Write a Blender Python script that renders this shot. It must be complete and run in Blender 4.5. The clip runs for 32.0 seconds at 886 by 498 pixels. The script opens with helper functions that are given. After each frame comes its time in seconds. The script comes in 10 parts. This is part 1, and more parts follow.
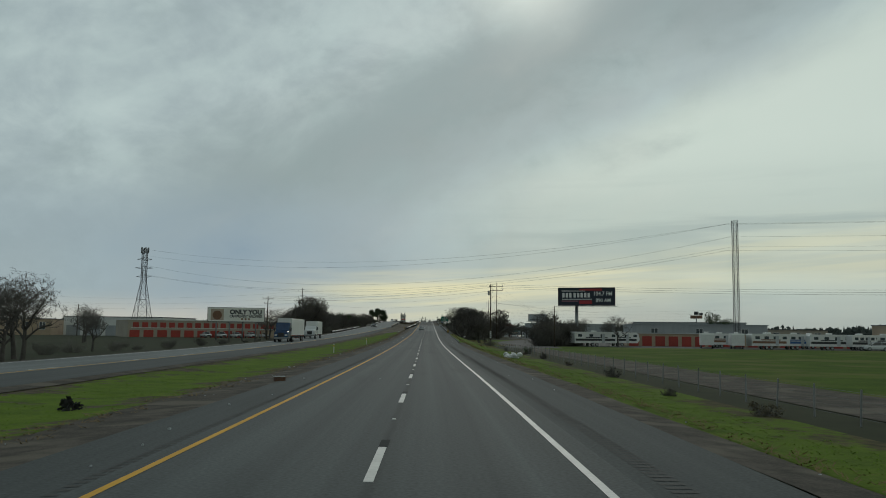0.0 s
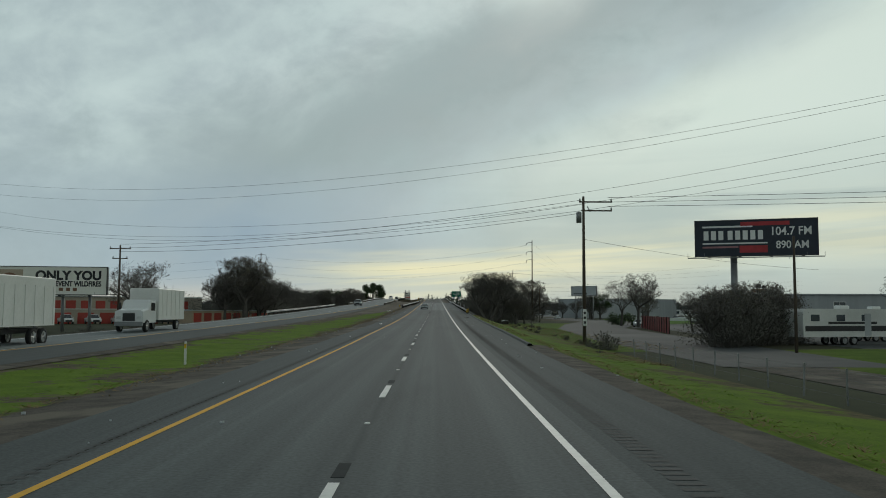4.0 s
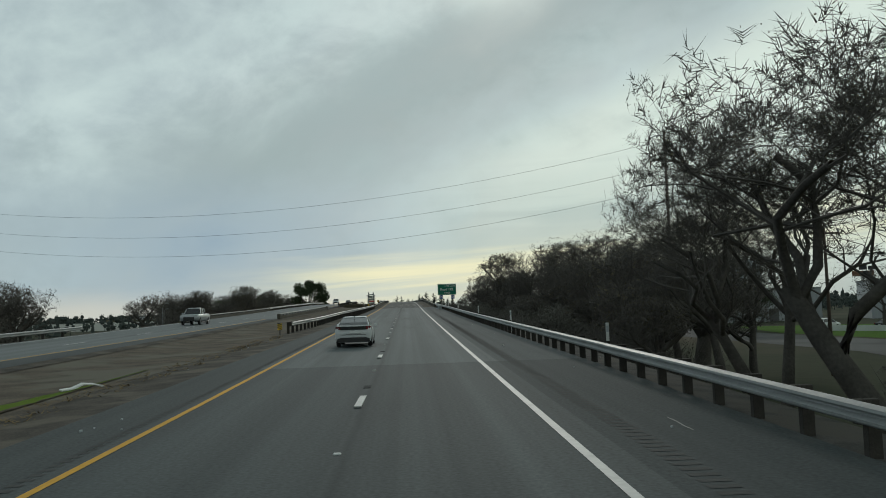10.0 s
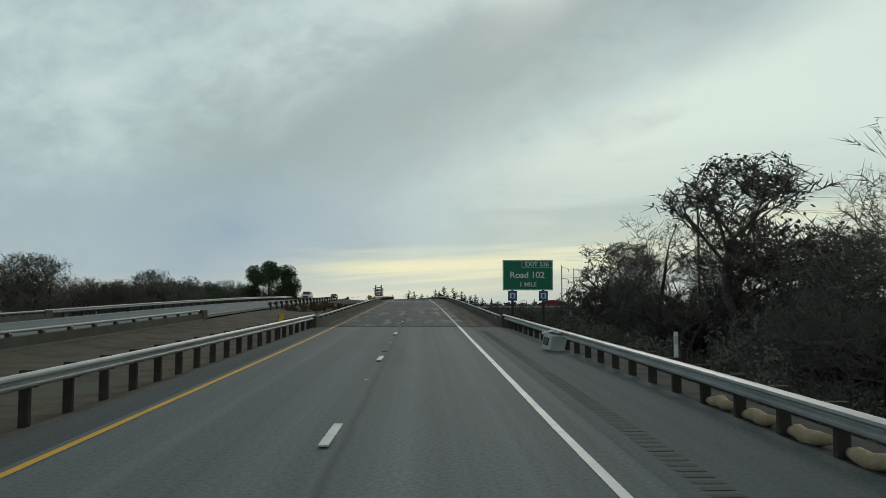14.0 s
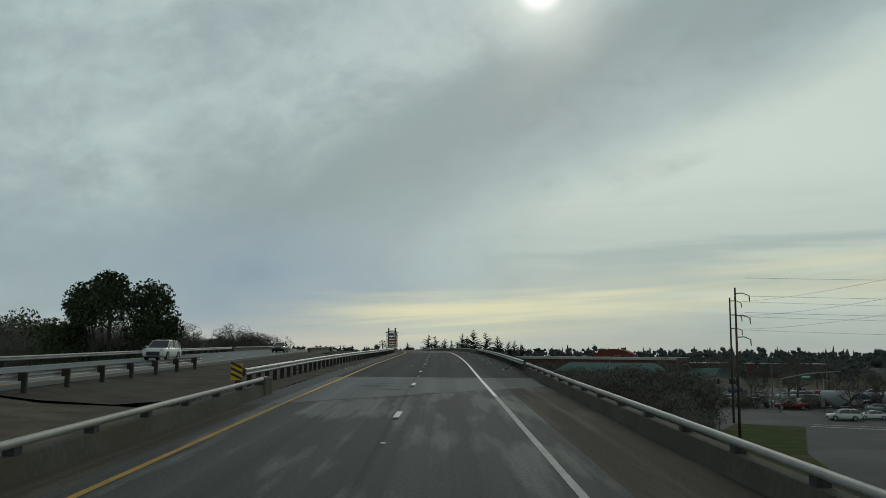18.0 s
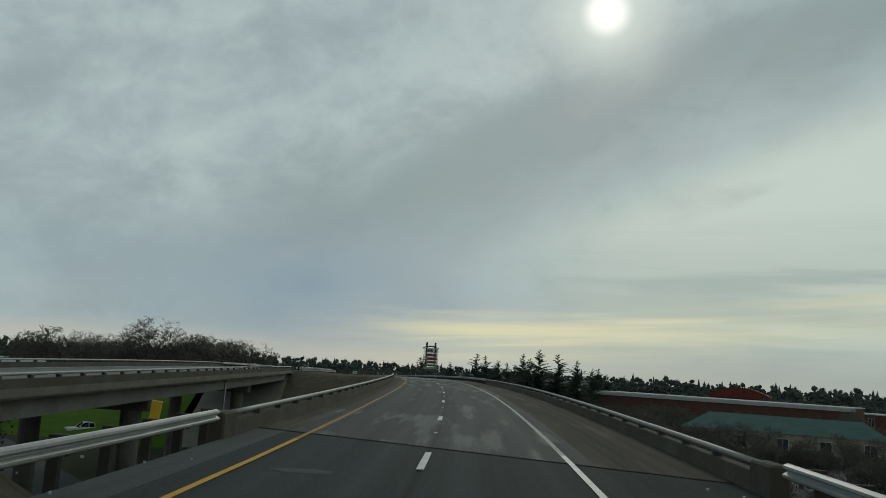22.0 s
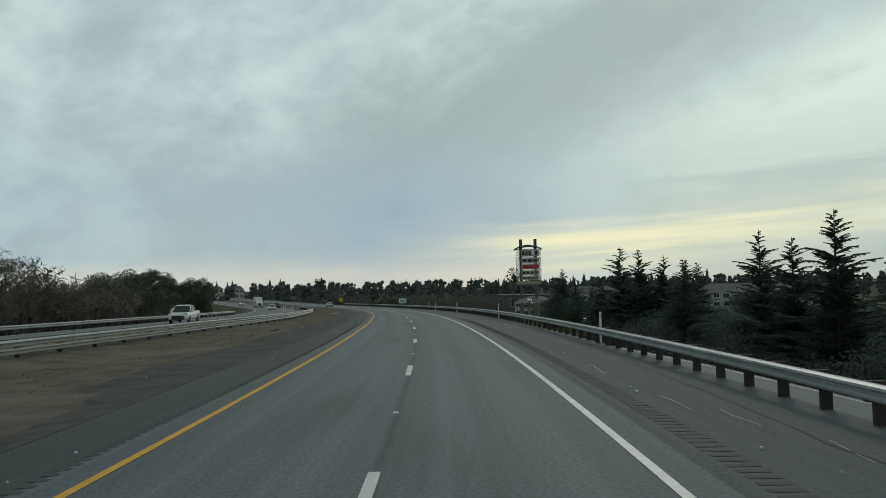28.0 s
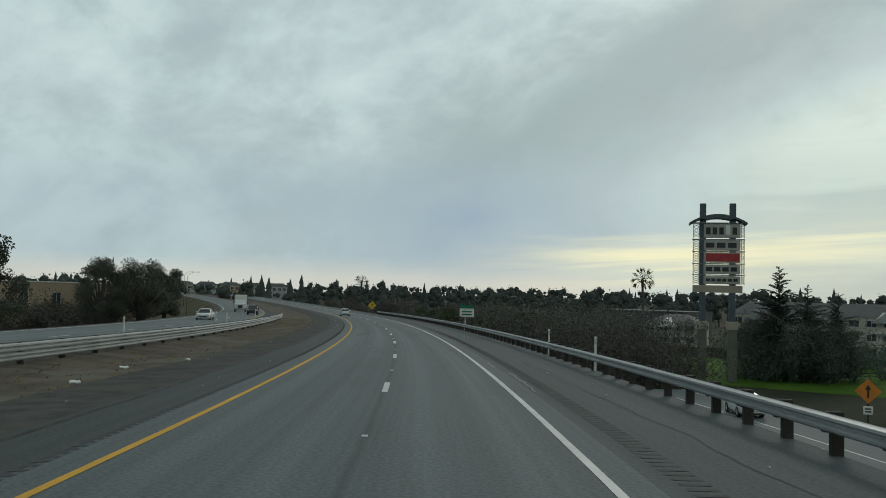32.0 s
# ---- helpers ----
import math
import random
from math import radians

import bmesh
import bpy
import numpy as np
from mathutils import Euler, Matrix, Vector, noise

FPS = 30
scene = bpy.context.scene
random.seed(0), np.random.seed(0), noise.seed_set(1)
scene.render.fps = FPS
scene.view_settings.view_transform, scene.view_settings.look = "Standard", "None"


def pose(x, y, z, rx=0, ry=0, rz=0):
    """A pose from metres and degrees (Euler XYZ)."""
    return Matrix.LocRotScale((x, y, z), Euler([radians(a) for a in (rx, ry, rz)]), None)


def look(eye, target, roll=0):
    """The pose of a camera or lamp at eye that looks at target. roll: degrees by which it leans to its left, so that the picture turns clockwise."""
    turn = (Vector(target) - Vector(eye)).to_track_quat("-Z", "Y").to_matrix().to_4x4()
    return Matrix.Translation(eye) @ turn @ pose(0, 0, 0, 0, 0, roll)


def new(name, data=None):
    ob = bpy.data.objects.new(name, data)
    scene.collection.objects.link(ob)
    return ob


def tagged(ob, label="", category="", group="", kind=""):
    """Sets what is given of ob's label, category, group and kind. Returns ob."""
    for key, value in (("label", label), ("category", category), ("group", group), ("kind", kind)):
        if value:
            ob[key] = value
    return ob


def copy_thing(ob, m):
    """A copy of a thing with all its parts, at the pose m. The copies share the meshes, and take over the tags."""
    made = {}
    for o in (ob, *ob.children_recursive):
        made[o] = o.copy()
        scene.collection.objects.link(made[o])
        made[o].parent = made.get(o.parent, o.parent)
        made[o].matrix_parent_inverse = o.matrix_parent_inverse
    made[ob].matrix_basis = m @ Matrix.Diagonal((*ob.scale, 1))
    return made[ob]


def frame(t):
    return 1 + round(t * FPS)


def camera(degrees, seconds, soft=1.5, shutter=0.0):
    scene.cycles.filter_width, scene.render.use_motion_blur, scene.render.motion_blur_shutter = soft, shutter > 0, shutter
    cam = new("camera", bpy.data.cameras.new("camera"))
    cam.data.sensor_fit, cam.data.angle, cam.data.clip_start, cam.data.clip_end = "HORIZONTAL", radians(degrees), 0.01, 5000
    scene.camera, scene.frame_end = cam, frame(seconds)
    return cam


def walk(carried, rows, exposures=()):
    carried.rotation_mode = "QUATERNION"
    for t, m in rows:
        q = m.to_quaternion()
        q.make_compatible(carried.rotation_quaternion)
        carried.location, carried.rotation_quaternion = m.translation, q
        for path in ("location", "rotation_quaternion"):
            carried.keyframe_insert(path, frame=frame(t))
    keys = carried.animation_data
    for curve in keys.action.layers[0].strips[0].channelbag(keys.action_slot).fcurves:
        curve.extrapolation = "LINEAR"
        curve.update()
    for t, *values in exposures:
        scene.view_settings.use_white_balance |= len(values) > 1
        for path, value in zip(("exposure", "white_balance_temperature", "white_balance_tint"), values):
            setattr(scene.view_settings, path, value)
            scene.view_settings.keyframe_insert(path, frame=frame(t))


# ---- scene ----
cam = camera(55.64, 32.0, 0.95)
PATH = [
    (0.0, 0.96, -0.00, 2.34, 95.66, -0.70, -0.97),
    (0.5, 1.07, 13.45, 2.35, 95.63, -0.78, -0.71),
    (1.0, 1.15, 26.92, 2.36, 95.38, -0.64, -0.62),
    (1.5, 1.20, 40.39, 2.36, 94.95, -0.37, -0.60),
    (2.0, 1.22, 53.86, 2.36, 94.58, -0.15, -0.62),
    (2.5, 1.23, 67.34, 2.36, 94.28, 0.02, -0.52),
    (3.0, 1.23, 80.82, 2.38, 94.15, -0.10, -0.41),
    (3.5, 1.17, 94.30, 2.42, 94.18, -0.23, -0.30),
    (4.0, 1.10, 107.79, 2.46, 94.24, -0.23, -0.46),
    (4.5, 1.05, 121.28, 2.53, 94.38, -0.22, -0.82),
    (5.0, 1.01, 134.77, 2.61, 94.52, -0.21, -1.18),
    (5.5, 0.99, 148.27, 2.71, 94.59, -0.20, -1.35),
    (6.0, 0.97, 161.77, 2.83, 94.95, -0.10, -1.58),
    (6.5, 0.96, 175.28, 2.96, 95.25, -0.06, -1.61),
    (7.0, 0.95, 188.79, 3.11, 95.37, 0.12, -1.58),
    (7.5, 0.94, 202.31, 3.28, 95.29, 0.46, -1.54),
    (8.0, 0.93, 215.83, 3.46, 95.01, 0.91, -1.57),
    (8.5, 0.92, 229.35, 3.67, 94.79, 1.31, -1.68),
    (9.0, 0.91, 242.88, 3.89, 94.62, 1.62, -1.89),
    (9.5, 0.90, 256.40, 4.14, 94.45, 1.89, -2.18),
    (10.0, 0.88, 269.92, 4.40, 94.40, 1.87, -2.44),
    (10.5, 0.90, 283.44, 4.67, 94.35, 1.60, -2.53),
    (11.0, 0.91, 296.96, 4.95, 94.21, 1.26, -2.40),
    (11.5, 0.95, 310.47, 5.24, 94.24, 0.80, -1.97),
    (12.0, 0.99, 323.99, 5.53, 94.16, 0.47, -1.52),
    (12.5, 1.04, 337.50, 5.83, 94.11, 0.18, -1.22),
    (13.0, 1.09, 351.01, 6.12, 94.08, -0.01, -1.22),
    (13.5, 1.10, 364.53, 6.43, 94.02, -0.09, -1.34),
    (14.0, 1.11, 378.04, 6.74, 94.11, 0.02, -1.53),
    (14.5, 1.13, 391.55, 7.07, 94.29, -0.02, -1.75),
    (15.0, 1.16, 405.06, 7.40, 94.51, -0.08, -1.61),
    (15.5, 1.17, 418.57, 7.74, 95.05, -0.23, -1.27),
    (16.0, 1.17, 432.07, 8.11, 95.68, -0.40, -0.87),
    (17.0, 1.27, 459.11, 8.88, 96.44, -0.61, -0.40),
    (17.5, 1.18, 472.65, 9.25, 96.99, -0.55, -0.03),
    (18.0, 1.10, 486.19, 9.61, 97.08, -0.42, 0.00),
    (18.5, 1.01, 499.75, 9.96, 96.96, -0.09, -0.10),
    (19.0, 0.94, 513.32, 10.28, 96.95, 0.34, -0.17),
    (19.5, 0.88, 526.90, 10.57, 97.12, 0.49, 0.09),
    (20.0, 0.84, 540.50, 10.84, 97.46, 0.83, -0.00),
    (20.5, 0.80, 554.10, 11.08, 98.89, 0.05, 1.65),
    (21.0, 0.72, 567.73, 11.31, 98.62, -0.49, 2.23),
    (21.5, 0.59, 581.36, 11.51, 98.43, -2.13, 2.47),
    (22.0, 0.42, 595.01, 11.71, 98.24, -3.50, 3.42),
    (22.5, 0.21, 608.67, 11.89, 98.04, -3.94, 4.53),
    (23.0, -0.14, 622.34, 12.05, 97.64, -4.05, 5.09),
    (23.5, -0.66, 636.02, 12.19, 97.22, -3.71, 5.35),
    (24.0, -1.33, 649.71, 12.32, 96.59, -3.05, 5.57),
    (24.5, -2.25, 663.40, 12.43, 95.56, -1.88, 5.83),
    (25.0, -3.35, 677.11, 12.51, 95.22, -1.26, 6.17),
    (25.5, -4.64, 690.82, 12.55, 94.46, 0.11, 6.91),
    (26.0, -6.10, 704.54, 12.57, 93.71, 1.48, 7.65),
    (26.5, -7.76, 718.26, 12.57, 93.36, 2.10, 7.99),
    (27.0, -9.59, 731.99, 12.53, 93.21, 1.75, 8.53),
    (27.5, -11.56, 745.72, 12.46, 92.75, 1.51, 9.06),
    (28.0, -13.72, 759.45, 12.36, 92.45, 1.22, 9.73),
    (28.5, -16.06, 773.18, 12.25, 92.14, 1.13, 10.42),
    (29.0, -18.59, 786.89, 12.12, 92.16, 1.01, 11.39),
    (29.5, -21.29, 800.60, 11.98, 92.40, 0.84, 12.29),
    (30.0, -24.17, 814.30, 11.81, 92.69, 0.50, 12.99),
    (30.5, -27.16, 828.01, 11.62, 92.99, 0.03, 13.38),
    (31.0, -30.33, 841.69, 11.41, 93.18, -0.58, 13.72),
    (31.5, -33.67, 855.37, 11.18, 93.19, -1.05, 14.03),
    (32.0, -37.19, 869.03, 10.92, 93.03, -1.44, 14.54),
]
walk(cam, [(t, pose(*r)) for t, *r in PATH], [(0.0, -0.15), (1.5, -0.1), (3.0, 0.04), (6.0, -0.03), (9.0, 0.05), (11.0, 0.15), (14.0, 0.12), (17.0, -0.15), (18.2, -0.15), (19.0, -0.1), (20.0, -0.19), (21.0, -0.24), (23.0, -0.21), (23.5, -0.22), (25.0, -0.08), (27.0, 0.12), (32.0, 0.18)])

# ---------------------------------------------------------------- world, sun
SUN_AZ, SUN_EL = 6.7, 24.2          # degrees right of the y axis, above the horizon


def build_world():
    w = bpy.data.worlds.new("overcast_sky")
    w.use_nodes = True
    scene.world = w
    nt = w.node_tree
    N, L = nt.nodes, nt.links
    N.clear()
    out = N.new("ShaderNodeOutputWorld")
    bg = N.new("ShaderNodeBackground")
    L.new(bg.outputs[0], out.inputs[0])
    tc = N.new("ShaderNodeTexCoord")
    sep = N.new("ShaderNodeSeparateXYZ")
    L.new(tc.outputs["Generated"], sep.inputs[0])

    def m(op, a, b=0.0, c=0.0, clamp=False):
        n = N.new("ShaderNodeMath")
        n.operation, n.use_clamp = op, clamp
        for i, v in enumerate((a, b, c)):
            if isinstance(v, (int, float)):
                n.inputs[i].default_value = v
            else:
                L.new(v, n.inputs[i])
        return n.outputs[0]

    def step(v, lo, hi):
        n = N.new("ShaderNodeMapRange")
        n.interpolation_type = "SMOOTHSTEP"
        n.inputs[1].default_value, n.inputs[2].default_value = lo, hi
        L.new(v, n.inputs[0])
        return n.outputs[0]

    def mixc(f, a, b):
        n = N.new("ShaderNodeMix")
        n.data_type = "RGBA"
        if isinstance(f, float):
            n.inputs[0].default_value = f
        else:
            L.new(f, n.inputs[0])
        for i, v in ((6, a), (7, b)):
            if isinstance(v, tuple):
                n.inputs[i].default_value = (*v, 1)
            else:
                L.new(v, n.inputs[i])
        return n.outputs[2]

    def fbm(vec, scale, detail, rough=0.55, dist=0.0):
        n = N.new("ShaderNodeTexNoise")
        n.inputs["Scale"].default_value, n.inputs["Detail"].default_value = scale, detail
        n.inputs["Roughness"].default_value, n.inputs["Distortion"].default_value = rough, dist
        L.new(vec, n.inputs["Vector"])
        return n.outputs[0]

    az = m("MULTIPLY", m("ARCTAN2", sep.outputs[0], sep.outputs[1]), 57.2958)
    el = m("MULTIPLY", m("ARCSINE", sep.outputs[2]), 57.2958)
    # cloud streets run along a slanting line: a along it, b across it
    a = m("ADD", m("MULTIPLY", az, 0.93), m("MULTIPLY", el, 0.37))
    b = m("SUBTRACT", m("MULTIPLY", el, 0.93), m("MULTIPLY", az, 0.37))
    comb = N.new("ShaderNodeCombineXYZ")
    L.new(m("MULTIPLY", a, 0.055), comb.inputs[0])
    L.new(m("MULTIPLY", b, 0.13), comb.inputs[1])
    big = fbm(comb.outputs[0], 1.0, 5.0, 0.55, 0.35)
    comb2 = N.new("ShaderNodeCombineXYZ")
    L.new(m("MULTIPLY", a, 0.16), comb2.inputs[0])
    L.new(m("MULTIPLY", b, 0.3), comb2.inputs[1])
    comb2.inputs[2].default_value = 3.7
    fine = fbm(comb2.outputs[0], 1.0, 5.0, 0.5, 0.2)
    comb3 = N.new("ShaderNodeCombineXYZ")
    L.new(m("MULTIPLY", az, 0.035), comb3.inputs[0])
    L.new(m("MULTIPLY", el, 0.5), comb3.inputs[1])
    comb3.inputs[2].default_value = 9.1
    low = fbm(comb3.outputs[0], 1.0, 4.0, 0.55, 0.3)

    soft = N.new("ShaderNodeCombineXYZ")
    L.new(m("MULTIPLY", az, 0.12), soft.inputs[0])
    L.new(m("MULTIPLY", el, 0.16), soft.inputs[1])
    soft.inputs[2].default_value = 6.3
    puff = fbm(soft.outputs[0], 1.0, 8.0, 0.61, 0.25)
    wob = m("MULTIPLY", m("SUBTRACT", big, 0.5), 10.0)
    # dark main street, ragged where it frays into the grey
    d = m("ABSOLUTE", m("ADD", m("ADD", m("SUBTRACT", b, 13.5), wob), m("MULTIPLY", m("SUBTRACT", puff, 0.5), 8.0)))
    street = m("SUBTRACT", 1.0, step(d, 0.3, 7.4))
    street = m("MULTIPLY", street, step(az, -30.0, -10.0))
    # bluish shade low on the left
    blue = m("MULTIPLY", m("SUBTRACT", 1.0, step(az, -12.0, 9.0)), m("SUBTRACT", 1.0, step(m("ADD", el, m("MULTIPLY", wob, 0.5)), 5.0, 11.5)))
    col = mixc(step(fine, 0.3, 0.72), (0.375, 0.465, 0.48), (0.489, 0.599, 0.594))
    col = mixc(m("MULTIPLY", step(puff, 0.42, 0.68), 0.6), col, (0.556, 0.669, 0.653))
    col = mixc(m("MULTIPLY", m("SUBTRACT", 1.0, step(puff, 0.30, 0.48)), 0.5), col, (0.309, 0.391, 0.401))
    right = m("MULTIPLY", step(m("ADD", m("MULTIPLY", b, -1.0), m("MULTIPLY", wob, 0.6)), -10.0, -5.5), step(az, -9.0, 14.0))
    col = mixc(m("MULTIPLY", right, 0.8), col, (0.53, 0.62, 0.555))
    col = mixc(m("MULTIPLY", m("MULTIPLY", right, step(el, 7.0, 13.0)), 0.7), col, (0.67, 0.775, 0.7))
    col = mixc(m("MULTIPLY", street, m("ADD", 0.35, m("MULTIPLY", puff, 0.85)), clamp=True), col, (0.268, 0.342, 0.346))
    blue = m("MULTIPLY", blue, m("ADD", 0.5, m("MULTIPLY", step(az, -27.0, -13.0), 0.5)))
    col = mixc(m("MULTIPLY", blue, m("ADD", 0.3, m("MULTIPLY", m("ADD", puff, fine), 0.5)), clamp=True), col, (0.278, 0.374, 0.444))
    # grey horizontal sheets low on the right
    sheet = m("MULTIPLY", step(low, 0.44, 0.62), m("MULTIPLY", step(az, -3.0, 10.0), m("SUBTRACT", 1.0, step(el, 7.0, 11.5))))
    col = mixc(m("MULTIPLY", sheet, 0.6), col, (0.355, 0.444, 0.428))
    # warm clear slot above the horizon, its upper edge climbing to the right
    edge = m("ADD", m("SUBTRACT", el, m("ADD", 4.5, m("MULTIPLY", m("MINIMUM", az, 24.0), 0.13))), m("MULTIPLY", m("SUBTRACT", low, 0.5), 4.5))
    g = m("MULTIPLY", m("SUBTRACT", 1.0, step(edge, -1.9, 0.5)), step(m("SUBTRACT", el, m("MULTIPLY", m("MINIMUM", m("MAXIMUM", az, 0.0), 24.0), 0.11)), -0.4, 2.2))
    g = m("MULTIPLY", g, m("MULTIPLY", step(az, -17.0, -4.0), m("SUBTRACT", 1.0, m("MULTIPLY", step(az, 1.0, 22.0), 0.5))))
    bars = N.new("ShaderNodeCombineXYZ")
    L.new(m("MULTIPLY", az, 0.05), bars.inputs[0])
    L.new(m("ADD", m("MULTIPLY", el, 1.5), m("MULTIPLY", az, -0.1)), bars.inputs[1])
    bars.inputs[2].default_value = 4.4
    g = m("MULTIPLY", g, m("ADD", 0.42, m("MULTIPLY", step(fbm(bars.outputs[0], 1.0, 5.0, 0.55, 0.2), 0.36, 0.62), 0.62)))
    col = mixc(m("MULTIPLY", g, 0.86), col, (0.79, 0.765, 0.5))
    pink = m("MULTIPLY", m("SUBTRACT", 1.0, step(m("ADD", el, m("MULTIPLY", m("SUBTRACT", low, 0.5), 2.0)), 0.4, 2.6)), m("SUBTRACT", 1.0, step(az, -8.0, 2.0)))
    col = mixc(m("MULTIPLY", pink, 0.6), col, (0.618, 0.599, 0.503))
    haze = m("MULTIPLY", m("SUBTRACT", 1.0, step(el, 0.8, 3.6)), step(az, -2.0, 14.0))
    col = mixc(m("MULTIPLY", haze, 0.7), col, (0.36, 0.425, 0.41))
    # the veiled sun
    sd = (math.sin(radians(SUN_AZ)) * math.cos(radians(SUN_EL)), math.cos(radians(SUN_AZ)) * math.cos(radians(SUN_EL)), math.sin(radians(SUN_EL)))
    dot = N.new("ShaderNodeVectorMath")
    dot.operation = "DOT_PRODUCT"
    L.new(tc.outputs["Generated"], dot.inputs[0])
    dot.inputs[1].default_value = sd
    ang = m("MULTIPLY", m("ARCCOSINE", m("MINIMUM", dot.outputs["Value"], 1.0)), 57.2958)
    halo = m("POWER", m("SUBTRACT", 1.0, step(ang, 0.0, 8.0)), 2.0)
    disc = m("SUBTRACT", 1.0, step(ang, 0.45, 1.9))
    col = mixc(m("MULTIPLY", halo, 0.75), col, (0.865, 0.952, 0.867))
    col = mixc(disc, col, (1.3, 1.32, 1.25))
    # unseen sky overhead and behind, dimmed to lower the light on the ground
    back = m("MULTIPLY", m("SUBTRACT", 1.0, m("MULTIPLY", step(el, 26.0, 50.0), 0.46)), m("SUBTRACT", 1.0, m("MULTIPLY", step(m("ABSOLUTE", az), 45.0, 110.0), 0.34)))
    thick = N.new("ShaderNodeVectorMath")
    thick.operation = "SCALE"
    L.new(col, thick.inputs[0])
    L.new(back, thick.inputs["Scale"])
    col = thick.outputs[0]
    sky = N.new("ShaderNodeTexSky")
    sky.sky_type, sky.sun_disc = "NISHITA", False
    sky.sun_elevation, sky.sun_rotation = radians(SUN_EL), radians(SUN_AZ)
    dim = N.new("ShaderNodeVectorMath")
    dim.operation = "SCALE"
    L.new(sky.outputs[0], dim.inputs[0])
    dim.inputs["Scale"].default_value = 0.08
    cover = m("ADD", 0.92, m("MULTIPLY", fine, 0.1), clamp=True)
    L.new(mixc(cover, dim.outputs[0], col), bg.inputs[0])
    bg.inputs[1].default_value = 1.0


build_world()
sun = new("sun", bpy.data.lights.new("sun", "SUN"))
sun.data.energy, sun.data.angle, sun.data.color = 0.5, radians(12), (1.0, 0.95, 0.85)
sun.matrix_world = look((0, 0, 0), (-math.sin(radians(SUN_AZ)) * math.cos(radians(SUN_EL)), -math.cos(radians(SUN_AZ)) * math.cos(radians(SUN_EL)), -math.sin(radians(SUN_EL))))


# ---------------------------------------------------------------- materials
def surface(name, base, rough=0.8, other=None, scale=1.5, fine=None, bump=0.0, metal=0.0, contrast=1.0, vary=0.0, stretch=None, spec=0.5, third=None):
    """Two tones mixed by noise at a broad and a fine scale (metres), with bump; vary: lightness from piece to piece."""
    mt = bpy.data.materials.new(name)
    mt.use_nodes = True
    nt = mt.node_tree
    N, L = nt.nodes, nt.links
    p = N["Principled BSDF"]
    p.inputs["Roughness"].default_value, p.inputs["Metallic"].default_value = rough, metal
    p.inputs["Specular IOR Level"].default_value = spec
    other = other or tuple(min(1, c * 0.7) for c in base)
    fine = fine or scale * 14
    tc = N.new("ShaderNodeTexCoord")
    vec = tc.outputs["Object"]
    if stretch:
        mp = N.new("ShaderNodeMapping")
        mp.inputs["Scale"].default_value = stretch
        L.new(vec, mp.inputs[0])
        vec = mp.outputs[0]
    n1, n2 = N.new("ShaderNodeTexNoise"), N.new("ShaderNodeTexNoise")
    for n, s in ((n1, scale), (n2, fine)):
        n.inputs["Scale"].default_value, n.inputs["Detail"].default_value = s, 4
        L.new(vec, n.inputs["Vector"])
    add = N.new("ShaderNodeMath")
    add.operation = "MULTIPLY_ADD"
    L.new(n1.outputs[0], add.inputs[0])
    add.inputs[1].default_value = 1.2
    sc = N.new("ShaderNodeMath")
    sc.operation = "MULTIPLY"
    L.new(n2.outputs[0], sc.inputs[0])
    sc.inputs[1].default_value = 0.8
    L.new(sc.outputs[0], add.inputs[2])
    mr = N.new("ShaderNodeMapRange")
    mr.inputs[1].default_value, mr.inputs[2].default_value = 1.0 - 0.32 / contrast, 1.0 + 0.32 / contrast
    L.new(add.outputs[0], mr.inputs[0])
    mx = N.new("ShaderNodeMix")
    mx.data_type = "RGBA"
    L.new(mr.outputs[0], mx.inputs[0])
    mx.inputs[6].default_value, mx.inputs[7].default_value = (*other, 1), (*base, 1)
    colour = mx.outputs[2]
    if third:
        n3 = N.new("ShaderNodeTexNoise")
        n3.inputs["Scale"].default_value, n3.inputs["Detail"].default_value = scale * 0.37, 5
        L.new(vec, n3.inputs["Vector"])
        r3 = N.new("ShaderNodeMapRange")
        r3.inputs[1].default_value, r3.inputs[2].default_value = 0.52, 0.62
        L.new(n3.outputs[0], r3.inputs[0])
        m3 = N.new("ShaderNodeMix")
        m3.data_type = "RGBA"
        L.new(r3.outputs[0], m3.inputs[0])
        L.new(colour, m3.inputs[6])
        m3.inputs[7].default_value = (*third, 1)
        colour = m3.outputs[2]
    if vary:
        oi = N.new("ShaderNodeObjectInfo")
        hv = N.new("ShaderNodeHueSaturation")
        mv = N.new("ShaderNodeMapRange")
        mv.inputs[3].default_value, mv.inputs[4].default_value = 1 - vary, 1 + vary
        L.new(oi.outputs["Random"], mv.inputs[0])
        L.new(mv.outputs[0], hv.inputs["Value"])
        L.new(colour, hv.inputs["Color"])
        colour = hv.outputs[0]
    L.new(colour, p.inputs["Base Color"])
    if bump:
        bp = N.new("ShaderNodeBump")
        bp.inputs["Strength"].default_value, bp.inputs["Distance"].default_value = min(1, bump), 0.02
        L.new(n2.outputs[0], bp.inputs["Height"])
        L.new(bp.outputs[0], p.inputs["Normal"])
    return mt


